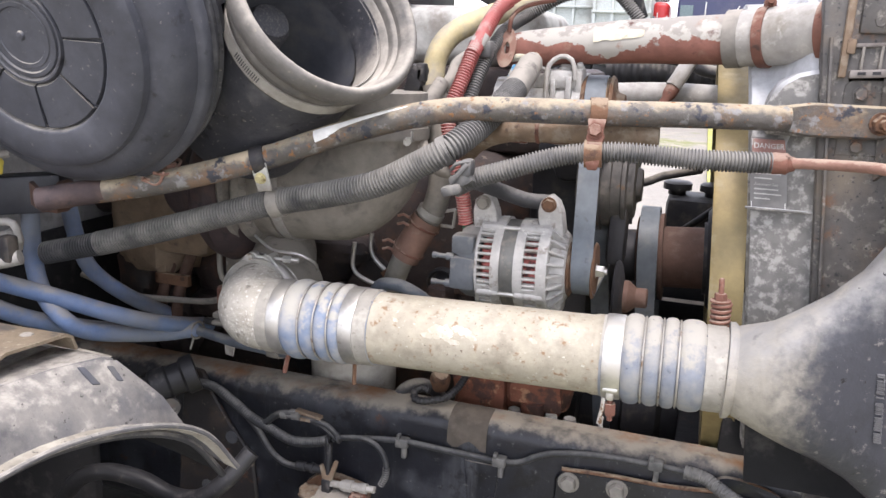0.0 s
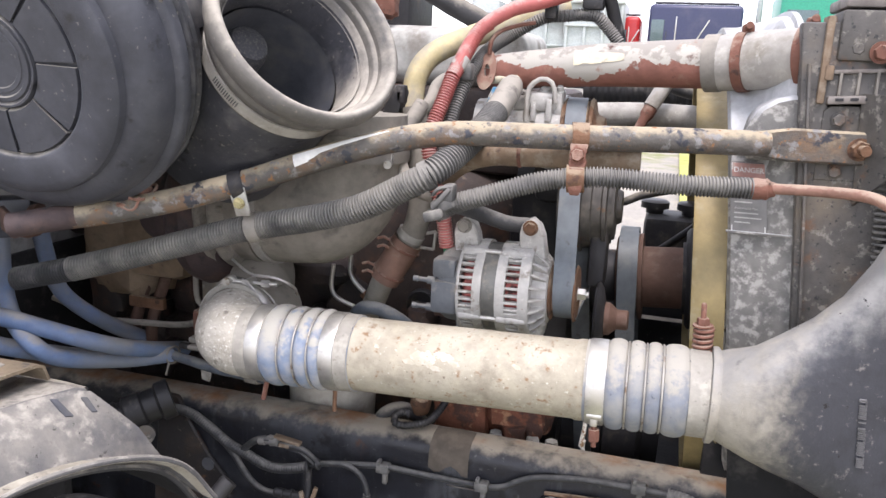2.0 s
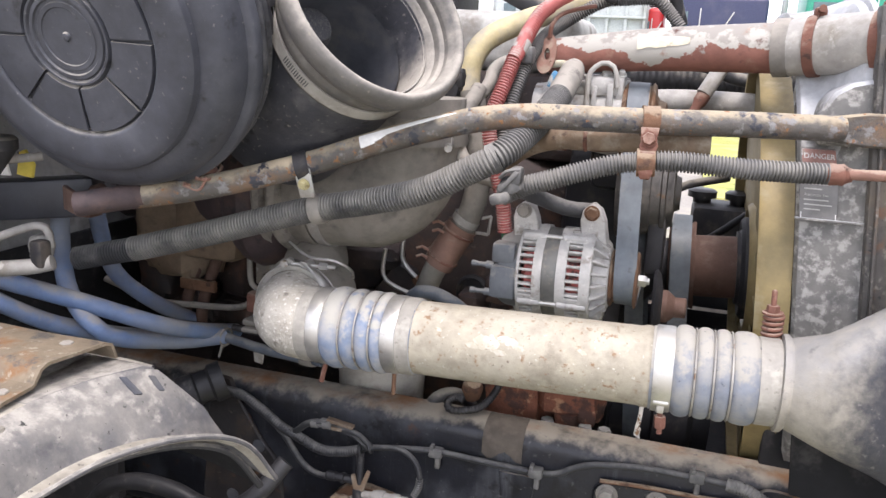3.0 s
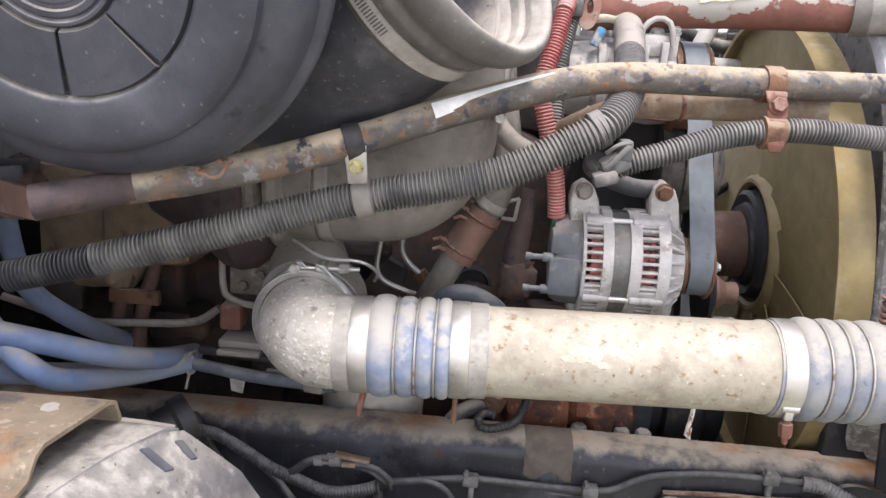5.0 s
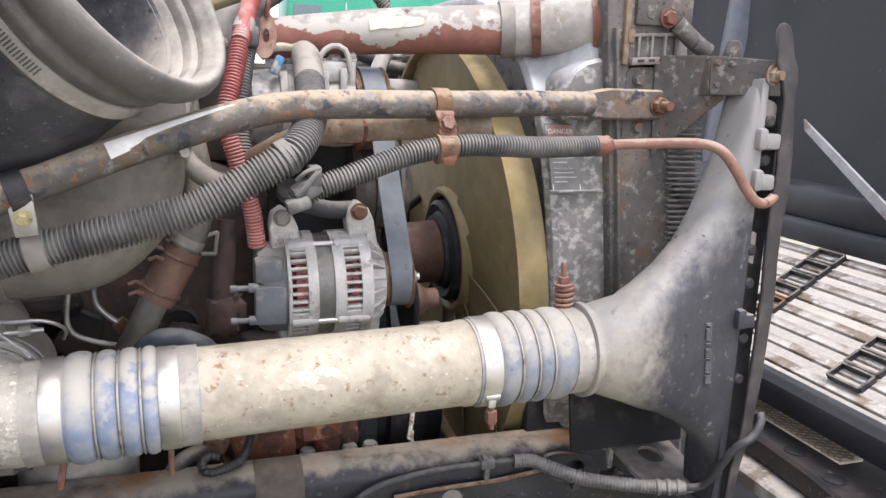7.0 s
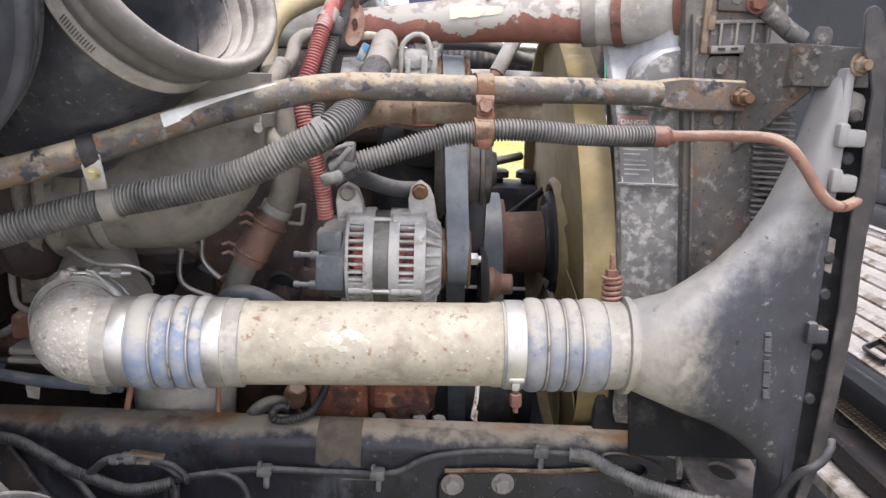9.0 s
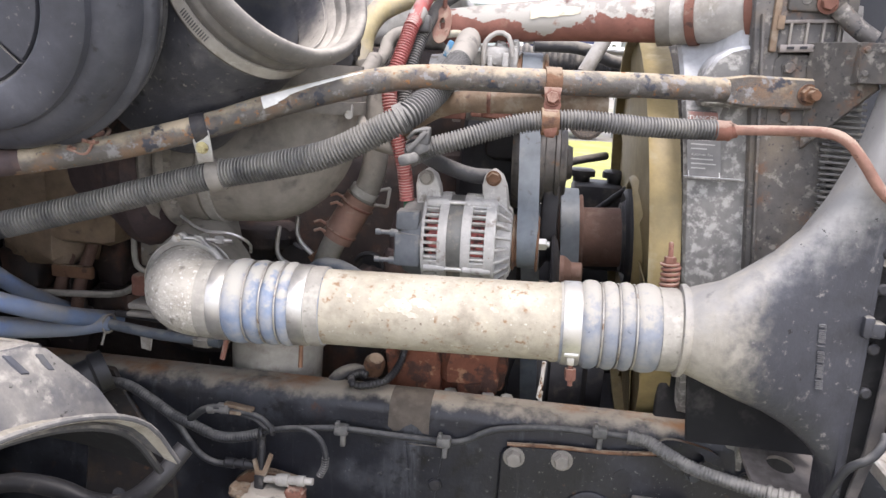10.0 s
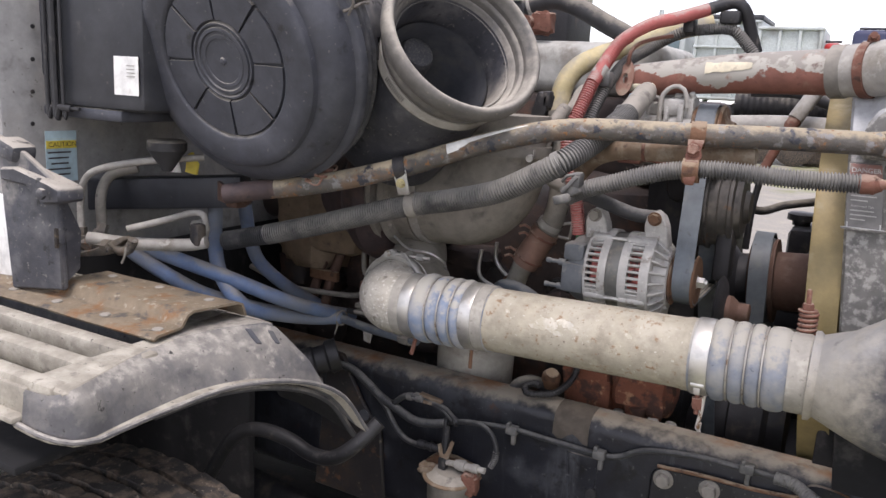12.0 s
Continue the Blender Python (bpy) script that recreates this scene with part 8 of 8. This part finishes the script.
solid("brake_hose", sweep([(-0.78, 1.15, 0.78), (-0.738, 1.15, 0.852), (-0.701, 1.15, 0.900), (-0.645, 1.15, 0.925), (-0.576, 1.15, 0.925), (-0.524, 1.15, 0.911), (-0.473, 1.15, 0.918), (-0.431, 1.16, 0.952), (-0.405, 1.19, 0.99)], 0.0135, 14), M_TAPE, "thick black rubber hose inside the wheel arch", "hose")
# added panels: block light and paint the wheel arch's shade
inner_well = thing("wheel_arch_shade", (-0.9, 1.25, 0.3), "near-black panels added to darken the wheel arch", "panel")
part("side_panel", box((-1.04, 1.255, 0.66), (0.56, 0.02, 0.62), 0.005), M_SHADEBLACK, inner_well)
part("rear_panel", box((-1.28, 0.95, 0.75), (0.02, 0.62, 0.86), 0.005), M_SHADEBLACK, inner_well)
solid("front_crossmember", merge(box((0.20, 1.79, 0.75), (0.50, 0.80, 0.10), 0.02), box((0.02, 1.79, 0.80), (0.10, 0.78, 0.06), 0.015)), M_DARK, "grimy black front crossmember between the frame rails", "crossmember")
# axle, springs and pan are added to keep the ground below dark
axle = thing("light_block_axle", (-0.58, 1.79, 0.40), "grimy black axle beam, leaf springs and pan added to block light under the truck", "axle")
part("beam", box((-0.58, 1.79, 0.47), (0.14, 1.9, 0.16), 0.03), M_DARK, axle)
for y in (1.41, 2.17):
    for k in range(3):
        part("leaf", sweep([(-1.35, y, 0.66 - 0.014 * k), (-0.58, y, 0.585 - 0.014 * k), (0.35, y, 0.67 - 0.014 * k)], 0.045, 8, 0.08, True, 0.16), M_DARK, axle)
part("light_block_pan", box((-0.35, 1.79, 0.50), (1.7, 0.70, 0.03), 0.01), M_DARK, axle)
BUSH, BUSH_WAY = Vector((-0.685, 1.268, 0.997)), Vector((0.72, 0.62, 0.30)).normalized()
damper = thing("shock_mount", (-0.64, 1.30, 0.98), "black rubber bush with a dull washer on the frame rail", "mount")
part("bush", lathe(BUSH, BUSH_WAY, [(0, 0.0), (0, 0.022), (0.006, 0.028), (0.020, 0.030), (0.024, 0.026), (0.030, 0.026), (0.034, 0.031), (0.060, 0.032), (0.064, 0.028), (0.085, 0.028), (0.090, 0.034), (0.110, 0.034)], 28), M_TAPE, damper)
part("washer", lathe((-0.622, 1.285, 0.982), (0.5, -0.8, 0.2), [(0, 0.016), (0.010, 0.016), (0.012, 0.010)], 20), M_FRAME, damper)

# ---- top of the engine bay ----
tank_w = thing("coolant_reservoir", (-0.52, 2.0, 1.78), "yellowed white coolant reservoir with a black cap", "reservoir")
part("bottle", box((-0.52, 2.0, 1.85), (0.26, 0.20, 0.14), 0.03, None, 4), M_RESERVOIR, tank_w)
part("cap", lathe((-0.53, 1.97, 1.915), (0, 0, 1), [(0, 0.03), (0.004, 0.034), (0.03, 0.034), (0.034, 0.028)], 24), M_TAPE, tank_w, "black screw cap")
part("stand", box((-0.54, 2.0, 1.73), (0.30, 0.18, 0.12), 0.02), M_DARK, tank_w)
top_hose = thing("breather_hose", (-0.32, 1.75, 1.69), "thick dusty black breather hose over the valve cover", "hose")
part("hose", sweep([(-0.430, 1.75, 1.748), (-0.395, 1.75, 1.760), (-0.353, 1.75, 1.764), (-0.302, 1.75, 1.747), (-0.250, 1.75, 1.720), (-0.200, 1.76, 1.695), (-0.16, 1.78, 1.67)], 0.020, 16), M_RUBBER, top_hose)
part("clamp", ring((-0.418, 1.75, 1.753), (1, 0, 0.3), 0.022, 0.004, 24, 6), M_GREYHOSE, top_hose)
solid("cable_conduit", corrugated([(-0.64, 1.60, 1.78), (-0.58, 1.62, 1.815), (-0.54, 1.70, 1.85), (-0.52, 1.78, 1.865), (-0.481, 1.80, 1.83), (-0.44, 1.80, 1.805), (-0.38, 1.80, 1.775)], 0.012, 0.006, 0.0016, 12), M_CONDUITD, "black corrugated cable conduit across the cowl", "cable")
solid("splash_panel", box((0.15, 2.262, 1.03), (0.75, 0.015, 0.20), 0.004), M_HOOD, "dark splash panel on the far frame rail", "panel")
solid("low_bracket", merge(lump((-0.375, 1.72, 1.715), (0.05, 0.04, 0.045), 81, 0.3, 10), lathe((-0.40, 1.70, 1.715), (0, -1, 0), [(0, 0.014), (0.02, 0.014)], 16)), M_REDRUST, "small rusty bracket on the valve cover", "bracket")
solid("sensor_plug", merge(box((-0.262, 1.47, 1.535), (0.028, 0.03, 0.075), 0.006, Matrix.Rotation(0.25, 4, "Y")), box((-0.248, 1.465, 1.56), (0.016, 0.02, 0.03), 0.004)), M_TAPE, "black electric sensor plug beside the cream hose", "plug")
solid("thin_conduit", sweep([(-0.235, 1.46, 1.520), (-0.212, 1.470, 1.536), (-0.204, 1.49, 1.556), (-0.2035, 1.512, 1.575), (-0.190, 1.53, 1.588), (-0.165, 1.55, 1.592)], 0.0105, 14), M_GREYTUBE, "smooth grey hose bending beside the red cable", "hose")
solid("curved_hose", sweep([(-0.215, 1.47, 1.545), (-0.225, 1.42, 1.50), (-0.225, 1.40, 1.455), (-0.195, 1.385, 1.425), (-0.155, 1.38, 1.415)], 0.013, 14), M_GREYTUBE, "grey rubber hose curving behind the strut", "hose")

# beyond the engine, seen past the fan drive
far_pipe = thing("radiator_hose", (0.13, 1.97, 1.47), "grey radiator hose and stay behind the fan drive", "hose")
part("hose", sweep([(-0.05, 1.97, 1.515), (0.10, 1.96, 1.525), (0.26, 1.94, 1.525)], 0.026, 18), M_GREYHOSE, far_pipe)
part("stay", sweep([(0.085, 1.86, 1.44), (0.115, 1.88, 1.515), (0.165, 1.92, 1.615)], lambda u, s: 0.010 if u < 0.45 else 0.014, 12), M_REDRUST, far_pipe)
part("stay_sleeve", sweep([(0.128, 1.89, 1.545), (0.165, 1.92, 1.615)], 0.0155, 12), M_GREYHOSE, far_pipe)
part("thin_rod", sweep([(0.085, 1.86, 1.44), (0.075, 1.85, 1.36), (0.072, 1.85, 1.27)], 0.007, 10), M_DARK, far_pipe)
solid("black_hose", sweep([(0.02, 2.0, 1.60), (0.12, 2.02, 1.60), (0.20, 2.04, 1.575), (0.30, 2.05, 1.57)], 0.014, 12), M_RUBBER, "black rubber hose across the far side of the bay", "hose")
solid("far_tube", sweep([(-0.02, 2.1, 1.62), (0.15, 2.12, 1.605), (0.32, 2.12, 1.60)], 0.010, 10), M_STEEL, "bare steel tube across the far side", "pipe")
ridge = thing("ribbed_duct", (0.15, 2.2, 1.53), "black ribbed rubber duct on the far side of the engine bay", "duct")
part("duct", corrugated([(-0.04, 2.20, 1.570), (0.15, 2.21, 1.572), (0.32, 2.22, 1.572)], 0.042, 0.028, 0.006, 20), M_RUBBER, ridge)
steer = thing("steering_box", (0.20, 2.13, 1.0), "black steering gear housing with two round caps on the far rail", "steering gear")
part("housing", box((0.235, 2.10, 1.20), (0.20, 0.14, 0.20), 0.015), M_DARK, steer)
for x in (0.155, 0.235):
    part("round_cap", lathe((x, 2.10, 1.30), (0, 0, 1), [(0, 0.020), (0.012, 0.020), (0.012, 0.032), (0.026, 0.032), (0.03, 0.026)], 20), M_TAPE, steer)
part("rod", sweep([(0.15, 2.02, 1.21), (0.20, 1.98, 1.26), (0.25, 1.95, 1.31)], 0.008, 10), M_DARK, steer)
solid("far_cable", sweep([(0.02, 1.90, 1.37), (0.08, 1.92, 1.345), (0.13, 1.95, 1.36), (0.20, 2.0, 1.372)], 0.009, 10), M_RUBBER, "black looping cable behind the tensioner", "cable")

# ---- tilted hood with its grille ----
hood = thing("tilted_hood", (1.2, 1.75, 0.7), "tilted black hood shell with its grille seen from inside", "hood")


def hood_wall():
    grid = []
    for i in range(15):
        v = i / 14
        y = 0.95 + 2.6 * v
        edge = abs(2 * v - 1) ** 4
        grid.append([(1.22 + 0.22 * u - 0.16 * edge + 0.02 * math.sin(9 * u), y, 1.26 + 1.75 * u) for u in [k / 8 for k in range(9)]])
    return sheet(grid, -0.02)


part("shell", hood_wall(), M_SHELL, hood, "black inner shell with dusty streaks", sharp=60)
part("upper_beam", merge(box((1.15, 1.9, 1.31), (0.10, 2.0, 0.075), 0.015), box((1.10, 1.9, 1.25), (0.05, 2.0, 0.05), 0.01)), M_HOOD, hood)
for k in range(8):
    u = k / 7
    part("grille_bar", box((0.835 + 0.245 * u, 1.75, 1.055 + 0.155 * u), (0.022, 1.6, 0.009), 0.003, Matrix.Rotation(-0.35, 4, "Y")), M_CHROME, hood, "pale worn grille bar")
for yb in (1.36, 1.66, 2.02, 2.36):
    for k in range(7):
        if k in (0, 1, 2) or yb in (1.66, 2.36):
            u = (k + 0.5) / 7
            part("cell_frame", merge(*[box((0.835 + 0.245 * (u + dx), yb + dy, 1.068 + 0.155 * (u + dx)), s, 0.001, Matrix.Rotation(-0.56, 4, "Y"), 1) for dx, dy, s in ((-0.06, 0, (0.006, 0.07, 0.012)), (0.06, 0, (0.006, 0.07, 0.012)), (0, -0.035, (0.035, 0.006, 0.012)), (0, 0.035, (0.035, 0.006, 0.012)))]), M_RAIL, hood)
part("lower_beam", merge(box((0.80, 1.8, 1.015), (0.05, 1.9, 0.05), 0.012), box((0.875, 1.8, 0.985), (0.10, 1.9, 0.02), 0.006)), M_SHELL, hood)
part("bumper_deck", slab([(0.655, 0.95, 0.947), (0.708, 1.18, 0.947), (0.730, 1.30, 0.947), (0.738, 1.42, 0.947), (0.738, 1.75, 0.947), (0.735, 2.10, 0.947), (0.70, 2.36, 0.947), (0.65, 2.60, 0.947), (0.90, 2.75, 0.947), (0.90, 0.85, 0.947)], (0, 0, -0.045), 0.006), M_HANGER, hood, "grimy black bumper deck")
for y in (1.40, 2.18):
    part("front_horn", box((0.555, y, 0.88), (0.09, 0.05, 0.08), 0.008), M_RAIL, hood)
# solid pale tray in place of lit ground behind open cells
part("backlight_tray", box((0.829, 1.590, 0.945), (0.050, 0.56, 0.012), 0.002), M_BACKLIT, hood, "pale tan tray standing in for bright ground behind the mesh")
hexes = []
for i in range(4):
    for j in range(37):
        cx, cy = 0.810 + 0.0125 * i, 1.322 + 0.0145 * j + (0.00725 if i % 2 else 0)
        hexes.append(lathe((cx, cy, 0.9512), (0, 0, 1), [(0, 0.0073), (0.0010, 0.0073), (0.0010, 0.0060), (0, 0.0060)], 6, caps=False))
part("hex_mesh", merge(*hexes), M_CELL, hood, "brown honeycomb ribs of the mesh strip")
for x, y in ((0.765, 1.370), (0.755, 1.272), (0.790, 1.625), (0.818, 1.680)):
    part("round_hole", lathe((x, y, 0.947), (0, 0, 1), [(0, 0.019), (0.0015, 0.019), (0.0015, 0.0175), (0.0004, 0.016), (0.0004, 0.0)], 24), M_SHADEBLACK, hood)
part("bright_edge", slab([(0.655, 1.00, 0.900), (0.690, 1.21, 0.900), (0.694, 1.30, 0.900), (0.696, 1.47, 0.900), (0.696, 1.75, 0.900), (0.690, 2.10, 0.900), (0.88, 2.10, 0.900), (0.88, 1.00, 0.900)], (0, 0, -0.03), 0.004), M_CHROME, hood, "bright bumper edge")
# added slab in place of the shadow; hides the bright gravel
part("under_shadow", slab([(0.52, 0.95, 0.79), (0.58, 1.25, 0.79), (0.62, 1.75, 0.79), (0.58, 2.30, 0.79), (0.88, 2.30, 0.79), (0.88, 0.95, 0.79)], (0, 0, -0.02), 0.004), M_SHELL, hood, "black slab standing in for the shadow under the bumper")
part("shell_rib", sweep([(1.315, 2.335, 1.28), (1.345, 2.335, 1.60), (1.375, 2.335, 1.90), (1.41, 2.335, 2.3)], 0.085, 28), M_RIBSHEEN, hood, "rounded rib of the hood shell, painted with a bluish sheen")
part("hood_stay", slab([(1.06, 1.775, 1.497), (1.06, 1.770, 1.473), (1.06, 1.500, 1.300), (1.06, 1.505, 1.332)], (0.006, 0, 0), 0.001), M_STAY, hood, "flat silver-grey stay strap")
part("latch", merge(box((0.68, 1.20, 0.93), (0.06, 0.05, 0.05), 0.01), lathe((0.66, 1.19, 0.955), (0, -1, 0.3), [(0, 0.01), (0.05, 0.008)], 12)), M_TAPE, hood)


# ---- yard in the distance ----
def far_truck(name, at, size, paint, label, cab_side=1):
    x, y = at
    w, d, h = size
    t = thing(name, (x, y, 0), label, "truck", "parked trucks in the yard")
    part("body", merge(box((x, y, h * 0.62), (w, d, h * 0.76), 0.12, None, 3)), paint, t)
    part("chassis", box((x, y, 0.75), (w * 1.0, d * 0.9, 0.5), 0.05), M_HOOD, t)
    for k in (-1, 1):
        part("wheel", lathe((x + k * w * 0.32, y - d / 2 + 0.05, 0.5), (0, -1, 0), [(0, 0.5), (0.2, 0.5), (0.25, 0.42), (0.22, 0.25), (0.1, 0.0)], 32), M_TYRE, t)
    part("window", box((x - cab_side * w * 0.40, y - d / 2 - 0.01, h * 0.80), (w * 0.14, 0.03, h * 0.17), 0.02), M_GLASS, t)
    part("trim", box((x - cab_side * w * 0.20, y - d / 2 - 0.015, h * 0.80), (0.03, 0.03, h * 0.22), 0.005), M_STEEL, t)
    part("trim", box((x + cab_side * w * 0.08, y - d / 2 - 0.015, h * 0.80), (0.03, 0.03, h * 0.20), 0.005, Matrix.Rotation(0.5, 4, "Y")), M_STEEL, t)
    part("roof_rack", sweep([(x - w * 0.45, y - d / 2 + 0.2, h + 0.04), (x + w * 0.45, y - d / 2 + 0.2, h + 0.04)], 0.03, 8), M_HOOD, t)
    part("door_line", box((x - cab_side * w * 0.30, y - d / 2 - 0.012, h * 0.55), (0.02, 0.02, h * 0.5), 0.004), M_HOOD, t)
    return t


far_truck("parked_truck", (0.42, 23.0), (2.30, 2.0, 3.40), M_NAVY, "dark blue truck parked across the yard")
far_truck("parked_truck", (-1.17, 23.4), (0.42, 1.6, 3.12), M_TRUCKRED, "red truck nose parked across the yard")
far_truck("parked_truck", (5.0, 23.0), (5.2, 2.2, 3.75), M_TRUCKGREEN, "green truck parked across the yard")


def dump_trailer(x, y, w, low, high, cover, label):
    t = thing("dump_trailer", (x, y, 0), label, "trailer", "ribbed trailers in the yard")
    part("box_side", box((x, y, (low + high) / 2), (w, 2.3, high - low), 0.05), M_TRAILER, t)
    n = max(2, round(w / 0.55))
    for k in range(n + 1):
        part("side_rib", box((x - w / 2 + 0.05 + (w - 0.1) * k / n, y - 1.18, (low + high) / 2), (0.08, 0.10, high - low - 0.06), 0.02), M_TRAILER, t)
    for k in range(4):
        part("side_rail", box((x, y - 1.20, low + 0.06 + (high - low - 0.12) * k / 3), (w + 0.02, 0.12, 0.06), 0.02), M_TRAILER, t)
    if cover:
        part("dark_cover", box((x, y, high + 0.06), (w + 0.05, 2.3, 0.12), 0.03), M_HOOD, t)
    part("frame", box((x, y, low - 0.25), (w * 0.95, 0.9, 0.3), 0.04), M_HOOD, t)
    for k in (-1, 1):
        part("wheel", lathe((x + k * w * 0.3, y - 1.0, 0.5), (0, -1, 0), [(0, 0.5), (0.2, 0.5), (0.25, 0.4), (0.2, 0.0)], 28), M_TYRE, t)


dump_trailer(-2.12, 23.1, 1.52, 1.55, 3.45, False, "pale grey-green ribbed dump trailer in the yard")
dump_trailer(-3.72, 23.6, 1.66, 1.55, 3.66, True, "pale ribbed trailer under a dark cover in the yard")
shed = thing("site_hut", (-5.35, 24.0, 0), "white flat-roofed hut far across the yard", "hut")
part("wall", box((-5.35, 24.0, 1.75), (0.75, 1.5, 3.5), 0.04), M_TRAILER, shed)
part("window", box((-5.30, 23.22, 2.9), (0.35, 0.06, 0.5), 0.01), M_GLASS, shed)
for x, y, h in ((2.05, 23.5, 4.2), (-5.92, 24.0, 4.05)):
    solid("yard_pole", lathe((x, y, 0), (0, 0, 1), [(0, 0.10), (h, 0.07)], 14), M_TRAILER, "pale round pole standing in the yard", "pole", "yard poles")
verge = []
rr = random.Random(12)
for i in range(25):
    x = 0.35 + 9.0 * i / 24
    lo, hi = 10.2 + rr.uniform(-0.3, 0.3), 20.6 + rr.uniform(-0.3, 0.3)
    verge.append([(x, lo + (hi - lo) * k / 8, 0.07 + 0.03 * noise.noise(Vector((x, k, 0)))) for k in range(9)])
solid("grass_verge", sheet(verge, 0.06), M_GRASS, "strip of yellow-green dry grass in the yard", "grass", kind="structure")


def far_trees():
    rr, geos_v, geos_f = random.Random(5), [], []
    for k in range(2600):
        x = rr.uniform(-55, 70)
        base = 3.2 + 1.3 * noise.noise(Vector((x * 0.12, 0, 0))) + 0.7 * noise.noise(Vector((x * 0.5, 3, 0)))
        z, y = rr.uniform(0, 1) ** 0.7 * base * 1.25, 72 + rr.uniform(-2, 2)
        s = rr.uniform(0.18, 0.5)
        n0 = len(geos_v)
        for q in range(6):
            d = Vector((rr.gauss(0, 1), rr.gauss(0, 1), rr.gauss(0, 1))).normalized() * s * rr.uniform(0.6, 1.2)
            geos_v.append((x + d.x, y + d.y, max(0.0, z + d.z)))
        geos_f += [[n0, n0 + 1, n0 + 2], [n0 + 2, n0 + 3, n0 + 4], [n0 + 4, n0 + 5, n0], [n0 + 1, n0 + 3, n0 + 5], [n0, n0 + 2, n0 + 4]]
    return geos_v, geos_f


solid("far_trees", far_trees(), M_LEAF, "distant dark green tree line behind the yard", "trees", kind="stuff")
